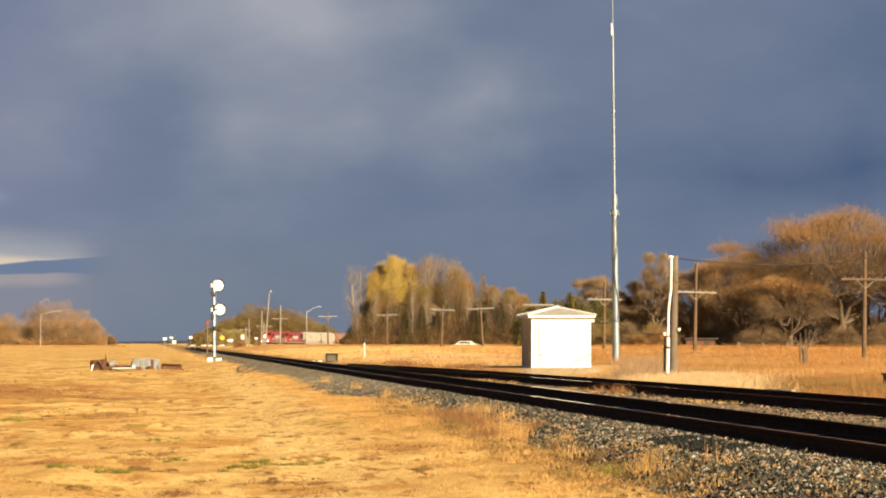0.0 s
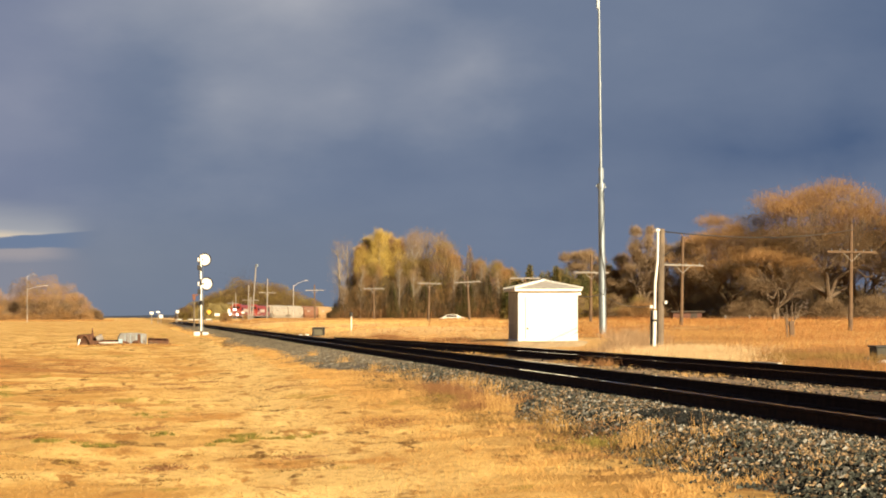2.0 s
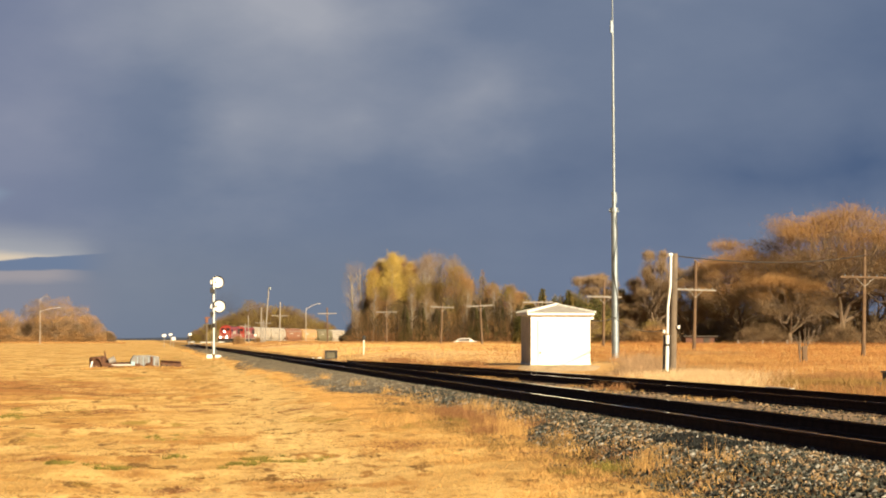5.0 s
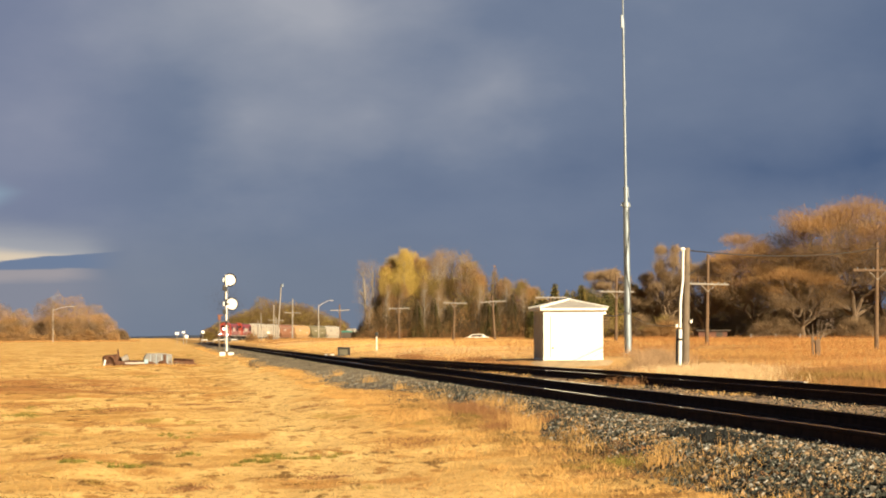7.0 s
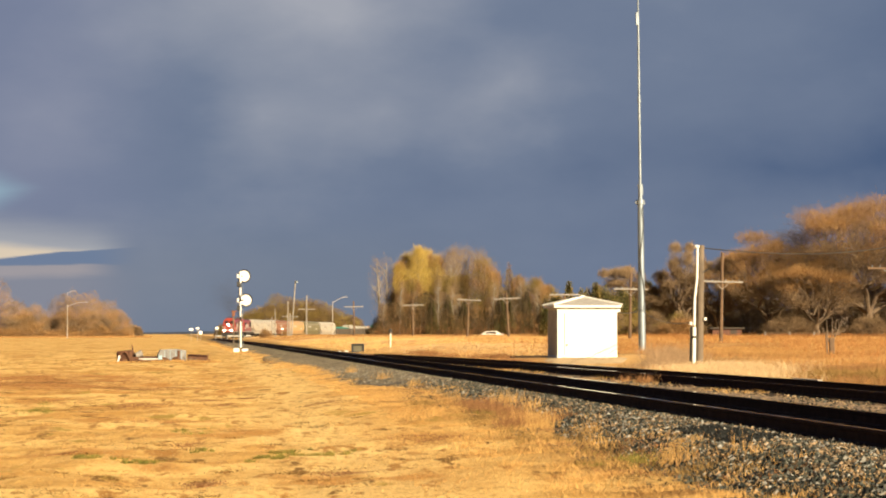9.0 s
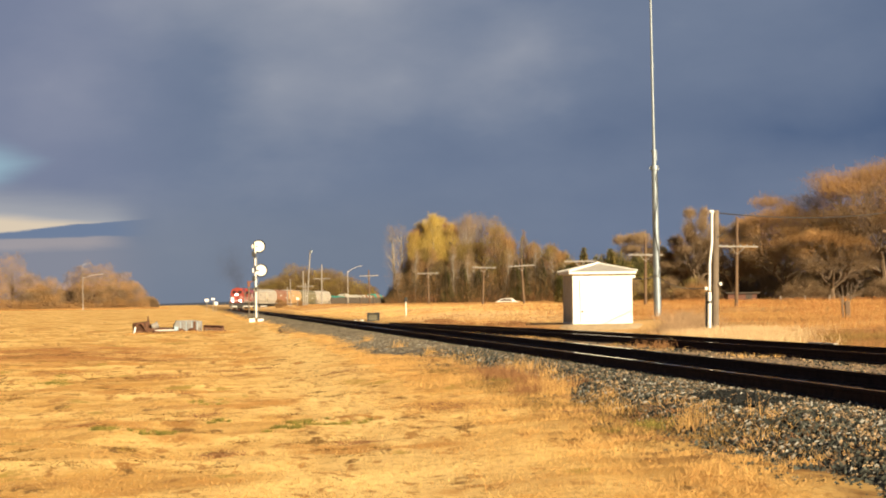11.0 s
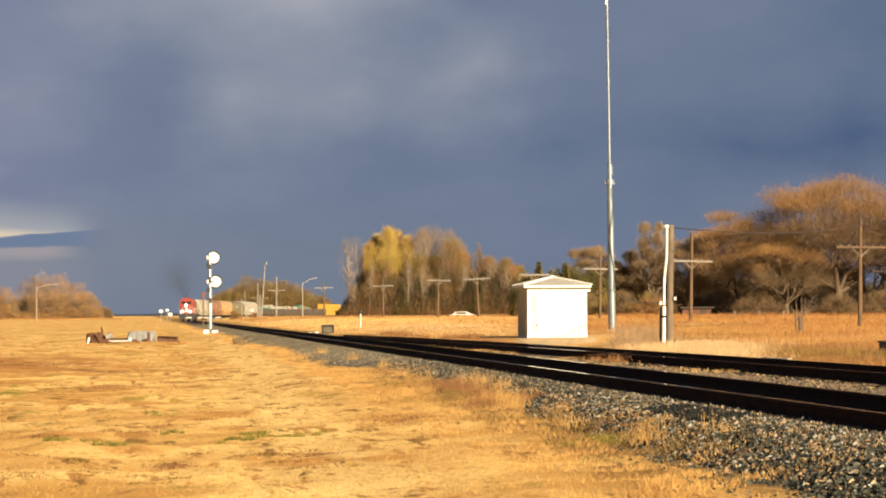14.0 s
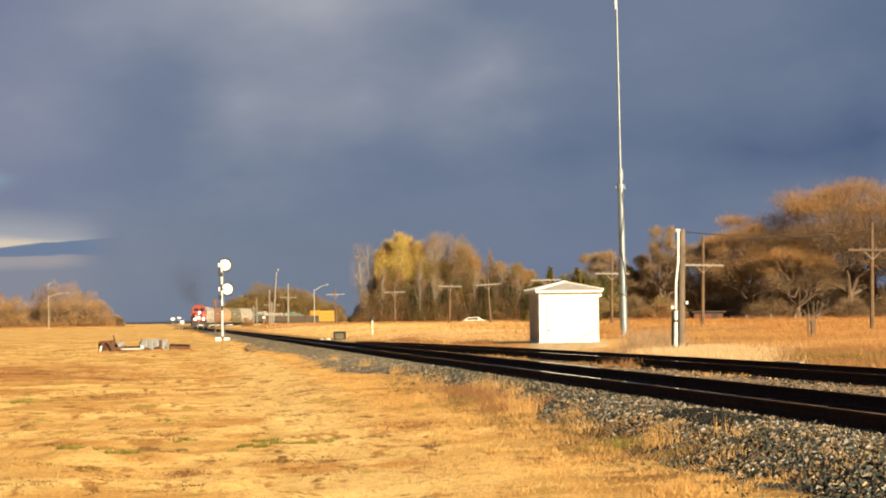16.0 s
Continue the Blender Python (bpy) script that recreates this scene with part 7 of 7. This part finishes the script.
def locomotive(lead):
    """A six-axle road locomotive, nose towards -y."""
    c = thing("locomotive", "red diesel road locomotive with lit headlights" if lead else "trailing red diesel locomotive with white lettering bars", "locomotive", "train locomotives")
    ln = 20.4
    part("underframe", boxes([(0, 0, 1.25, 3.0, ln - 0.8, 0.32)], 0.03), M["running_gear"], c)
    part("fuel_tank", prism([(-1.3, 0.45), (1.3, 0.45), (1.45, 0.75), (1.45, 1.25), (-1.45, 1.25), (-1.45, 0.75)], 5.0), M["black"], c)
    for s in (-1, 1):
        bogie(c, s * 6.4, 3, 1.85, 0.5)
    each("side_sill", [(s * 1.5, 0, 1.36, 0.05, ln - 1.0, 0.12) for s in (-1, 1)], M["cab_white"], c)
    # wide nose, cab, long hood
    nose = prism([(-1.22, 1.57), (1.22, 1.57), (1.26, 2.55), (1.05, 2.95), (0.6, 3.18), (-0.6, 3.18), (-1.05, 2.95), (-1.26, 2.55)], 1.9)
    bmesh.ops.translate(nose, vec=(0, -8.45, 0), verts=nose.verts)
    for v in nose.verts:
        if v.co.y < -9.0:
            v.co.x *= 0.86
            v.co.z -= 0.16 * max(0.0, v.co.z - 2.3)
    n = part("nose", nose, M["red"], c, "red wide nose")
    part("nose_stripe", boxes([(0, -9.42, 1.62, 1.9, 0.03, 0.22)]), M["cab_white"], n, "white stripe across the nose")
    part("nose_door", boxes([(0.42, -9.42, 1.9, 0.55, 0.03, 0.9)], 0.01), M["red_dark"], n)
    for s in (-1, 1):
        part("nose_chevron", boxes([(s * 0.78, -9.41, 1.9, 0.16, 0.03, 0.75)], 0.0), M["cab_white"], n)
    cab = prism([(-1.5, 1.57), (1.5, 1.57), (1.5, 3.25), (1.32, 4.0), (0.95, 4.45), (0.45, 4.64), (-0.45, 4.64), (-0.95, 4.45), (-1.32, 4.0), (-1.5, 3.25)], 2.7)
    bmesh.ops.translate(cab, vec=(0, -6.2, 0), verts=cab.verts)
    for v in cab.verts:
        if v.co.y < -7.0 and v.co.z > 3.2:
            v.co.y += 0.35 * (v.co.z - 3.2)
    k = part("cab", cab, M["red"], c, "red cab with dark windows")
    for u in (-0.62, 0.62):
        glass = bmesh.new()
        box(glass, u, -7.42, 3.36, 0.86, 0.05, 0.56, 0.02, Matrix.Rotation(radians(-19), 4, "X"))
        part("windscreen", glass, M["glass_dark"], k)
    for s in (-1, 1):
        part("side_window", boxes([(s * 1.47, -6.2, 3.0, 0.09, 1.5, 0.6)], 0.01), M["glass_dark"], k)
        part("cab_band", boxes([(s * 1.505, -6.2, 2.1, 0.03, 2.6, 0.3)]), M["cab_white"], k, "white band below the side window")
    hood = prism([(-0.95, 1.57), (0.95, 1.57), (0.95, 3.9), (0.7, 4.3), (-0.7, 4.3), (-0.95, 3.9)], 14.2)
    bmesh.ops.translate(hood, vec=(0, 2.2, 0), verts=hood.verts)
    h = part("long_hood", hood, M["red"], c, "red engine hood")
    for s in (-1, 1):
        part("grille", boxes([(s * 0.965, 7.2, 2.6, 0.04, 3.0, 1.2)]), M["black"], h)
        part("lettering_bar", boxes([(s * 0.965, 0.6, 2.5, 0.03, 5.5, 0.75)]), M["cab_white"], h)
        each("hood_door_seam", [(s * 0.965, -2.8 + q * 1.0, 1.7, 0.03, 0.05, 2.0) for q in range(4)], M["black"], h)
        part("handrail", rods([((s * 1.42, -4.7, 2.45), (s * 1.42, 9.4, 2.45), 0.03)] + [((s * 1.42, -4.7 + q * 2.35, 1.5), (s * 1.42, -4.7 + q * 2.35, 2.45), 0.025) for q in range(7)], 5), M["cab_white"], c)
    for q in (4.0, 6.0, 8.0):
        bm = bmesh.new()
        rod(bm, (0, q, 4.28), (0, q, 4.45), 0.62, 0.62, 16)
        part("fan", bm, M["black"], h)
    part("exhaust_stack", boxes([(0, 1.0, 4.28, 0.5, 0.9, 0.25)], 0.03), M["black"], h)
    part("horn", rods([((-0.3, -5.8, 4.8), (-0.3, -6.5, 4.8), 0.04, 0.1), ((0.0, -5.8, 4.85), (0.0, -6.5, 4.85), 0.04, 0.1)], 8), M["black"], k)
    part("front_platform", boxes([(0, -9.75, 1.3, 3.0, 0.9, 0.25)], 0.02), M["red"], c)
    plow = prism([(-1.5, 0.18), (1.5, 0.18), (1.5, 1.3), (-1.5, 1.3)], 0.12)
    bmesh.ops.translate(plow, vec=(0, -10.15, 0), verts=plow.verts)
    part("pilot_plow", plow, M["black"], c, "black pilot plow")
    part("coupler", boxes([(0, -10.4, 0.75, 0.3, 0.7, 0.3)], 0.05), M["running_gear"], c)
    part("end_rail", rods([((s * 1.4, -10.1, 1.5), (s * 1.4, -10.1, 2.5), 0.03) for s in (-1, 1)] + [((-1.4, -10.1, 2.5), (-0.5, -10.1, 2.5), 0.03), ((0.5, -10.1, 2.5), (1.4, -10.1, 2.5), 0.03)], 5), M["cab_white"], c)
    if lead:
        for u, zz, r in ((-0.85, 1.72, 0.18), (0.85, 1.72, 0.18), (0.0, 3.05, 0.21)):
            bm = bmesh.new()
            yy = -10.0 if zz < 2 else -9.5
            rod(bm, (u, yy - 0.2, zz), (u, yy - 0.08, zz), r * 0.82, r, 16)
            part("headlight", bm, M["headlight"], c, "bright lit headlight")
            part("lamp_housing", boxes([(u, yy + 0.14, zz - r, 2 * r, 0.4, 2 * r)], 0.04), M["red"], c)
    return c, ln


def hopper(colour, label):
    c = thing("hopper_car", label, "railway car", "covered grain hoppers")
    ln = 17.6
    body = bmesh.new()
    # rounded shell with sloping ends
    ring = []
    sect = [(0.55, 0.95), (1.35, 1.35), (1.53, 1.9), (1.56, 2.7), (1.52, 3.5), (1.30, 4.05), (0.85, 4.38), (0.0, 4.48)]
    sect = [(-u, v) for u, v in sect[:-1]] + sect[::-1]
    for yy, low in ((-8.0, 2.35), (-7.3, 1.8), (-6.0, 0.95), (6.0, 0.95), (7.3, 1.8), (8.0, 2.35)):
        ring.append([body.verts.new((u, yy, max(v, low + (v - 0.95) * 0.05) if v < low else v)) for u, v in sect])
    for a, b in zip(ring, ring[1:]):
        for j in range(len(sect)):
            body.faces.new((a[j], a[(j + 1) % len(sect)], b[(j + 1) % len(sect)], b[j]))
    body.faces.new(ring[0])
    body.faces.new(ring[-1])
    bmesh.ops.recalc_face_normals(body, faces=body.faces)
    part("body", body, M[colour], c)
    for q in range(9):
        each("side_rib", [(s * 1.55, -7.0 + q * 1.75, 1.75, 0.05, 0.10, 1.85) for s in (-1, 1)], M[colour], c)
    each("top_chord", [(s * 1.42, 0, 3.62, 0.14, 15.8, 0.12) for s in (-1, 1)], M["hopper_mark"], c)
    part("running_board", boxes([(0, 0, 4.5, 0.7, 14.6, 0.06)]), M["galvanised"], c)
    for k in range(5):
        part("roof_hatch", boxes([(0, -5.4 + k * 2.7, 4.46, 0.9, 0.9, 0.12)], 0.02), M[colour], c)
    each("side_sill", [(s * 1.5, 0, 1.0, 0.12, 16.2, 0.26) for s in (-1, 1)], M[colour], c)
    each("end_platform", [(0, s * 7.7, 1.05, 2.9, 1.3, 0.18) for s in (-1, 1)], M["running_gear"], c)
    for s in (-1, 1):
        each("end_post", [(u, s * 8.1, 1.2, 0.1, 0.1, 2.6) for u in (-1.3, 1.3)], M[colour], c)
        part("ladder", rods([((1.45, s * 7.9, 1.2 + 0.35 * q), (1.45, s * 7.5, 1.2 + 0.35 * q), 0.02) for q in range(9)], 4), M[colour], c)
        for b in ((s * 1.575, -3.5, 2.9, 0.02, 3.0, 0.35), (s * 1.575, 3.8, 2.3, 0.02, 2.2, 0.25)):
            part("lettering_bar", boxes([b]), M["cab_white" if colour != "hopper_grey" else "hopper_mark"], c)
        bogie(c, s * 6.5, 2, 1.75, 0.45)
    for k in (-3.6, 0.0, 3.6):
        part("outlet_gate", boxes([(0, k, 0.5, 1.5, 1.0, 0.5)], 0.05), M["running_gear"], c)
    part("coupler", boxes([(0, 0, 0.8, 0.25, ln - 0.2, 0.22)]), M["running_gear"], c)
    return c, ln


def gondola(load, label, high):
    c = thing("gondola_car", label, "railway car", "open cars of the train")
    ln = 16.0
    part("floor_frame", boxes([(0, 0, 0.95, 2.9, 15.0, 0.25)]), M["running_gear"], c)
    each("side_wall", [(s * 1.48, 0, 1.2, 0.08, 14.8, 1.5) for s in (-1, 1)], M["gondola"], c)
    each("end_wall", [(0, s * 7.4, 1.2, 2.9, 0.08, 1.7) for s in (-1, 1)], M["gondola"], c)
    for k in range(9):
        each("side_post", [(s * 1.55, -6.8 + k * 1.7, 1.2, 0.08, 0.12, 1.7) for s in (-1, 1)], M["gondola"], c)
    rng = np.random.default_rng(int(high * 100) + len(TRAIN))
    for k in range(6):
        up = high * rng.uniform(0.4, 1.5) + 0.05
        heap = prism([(-1.42, 1.3), (1.42, 1.3), (1.42, 2.88), (0.8, 2.88 + up), (-0.9, 2.88 + up * 0.9), (-1.42, 2.88)], 2.3)
        bmesh.ops.translate(heap, vec=(0, -6.1 + k * 2.42, 0), verts=heap.verts)
        part("load_block", heap, M[load if rng.uniform() < 0.75 else "load_brown"], c)
    for s in (-1, 1):
        bogie(c, s * 5.6, 2, 1.75, 0.45)
    part("coupler", boxes([(0, 0, 0.8, 0.25, ln - 0.2, 0.2)]), M["running_gear"], c)
    return c, ln


def lumber_car():
    c = thing("lumber_flatcar", "flatcar stacked with yellow-wrapped lumber bundles", "railway car", "open cars of the train")
    ln = 18.6
    part("deck", boxes([(0, 0, 0.95, 2.9, 17.4, 0.3)]), M["running_gear"], c)
    each("bulkhead", [(0, s * 8.5, 1.2, 2.9, 0.25, 3.3) for s in (-1, 1)], M["lumber"], c)
    for k in range(5):
        for j in range(3):
            each("lumber_stack", [(s * 0.72, -6.5 + k * 3.25, 1.28 + j * 1.06, 1.38, 3.15, 1.0) for s in (-1, 1)], M["lumber"], c, 0.04)
    for s in (-1, 1):
        bogie(c, s * 6.6, 2, 1.75, 0.45)
    part("coupler", boxes([(0, 0, 0.8, 0.25, ln - 0.2, 0.2)]), M["running_gear"], c)
    return c, ln


def build_train():
    at = 0.0

    def add(made):
        nonlocal at
        car, ln = made
        TRAIN.append((car, at + ln / 2))
        at += ln

    add(locomotive(True))
    add(locomotive(False))
    hoppers = (("hopper_grey", "pale grey covered grain hopper with rust stains"), ("hopper_grey", "pale grey covered grain hopper with rust stains"), ("hopper_brown", "red-brown covered grain hopper"), ("hopper_tan", "tan-yellow covered grain hopper"), ("hopper_green", "dull olive covered grain hopper"), ("hopper_grey", "pale grey covered grain hopper with rust stains"))
    for colour, label in hoppers:
        add(hopper(colour, label))
    for load, label, high in (("teal", "dark gondola car with a low teal tarpaulin", 0.25), ("load_pale", "dark gondola car heaped with a pale load", 0.7), ("load_pale", "dark gondola car heaped with a pale load", 0.5), ("teal", "gondola car under a teal tarpaulin", 0.8)):
        add(gondola(load, label, high))
    add(gondola("gondola", "dark gondola car with a low load", 0.1))
    add(lumber_car())


build_train()


def build_exhaust():
    """A thin drift of soot specks above the leading locomotive."""
    rng = np.random.default_rng(61)
    n = 9500
    rise = rng.uniform(0, 1, n) ** 0.55
    P = np.stack([-0.2 - 3.0 * rise + rng.normal(0, 1.0, n) * (0.35 + 2.3 * rise), 4.0 + 12.0 * rise + rng.normal(0, 2.5, n), 4.6 + 6.6 * rise + rng.normal(0, 1.0, n) * (0.3 + 2.2 * rise)], -1)
    P[:, 2] = np.maximum(P[:, 2], 4.3)
    V, F = slivers(P, rng.normal(0, 1, (n, 3)), 0.06, 0.032, rng)
    ob = mesh_np("exhaust_smoke", V, F, M["soot"])
    return tagged(ob, "thin dark exhaust smoke drifting over the leading locomotive", "smoke", kind="stuff")


M["soot"] = material("brown_soot", (0.05, 0.036, 0.022), (0.03, 0.022, 0.014), 1.0, 0, 3, 20, 0, spec=0.0)
TRAIN.append((build_exhaust(), TRAIN[0][1]))


def motions():
    for car, back in TRAIN:
        rows = []
        for k in range(33):
            t = k * 0.5
            s = FRONT_AT_END + SPEED * (16.0 - t) + back
            x, y, a = main_at(s)
            rows.append((t, pose(x, y, bed_height(s), 0, 0, -math.degrees(a))))
        walk(car, rows)


motions()
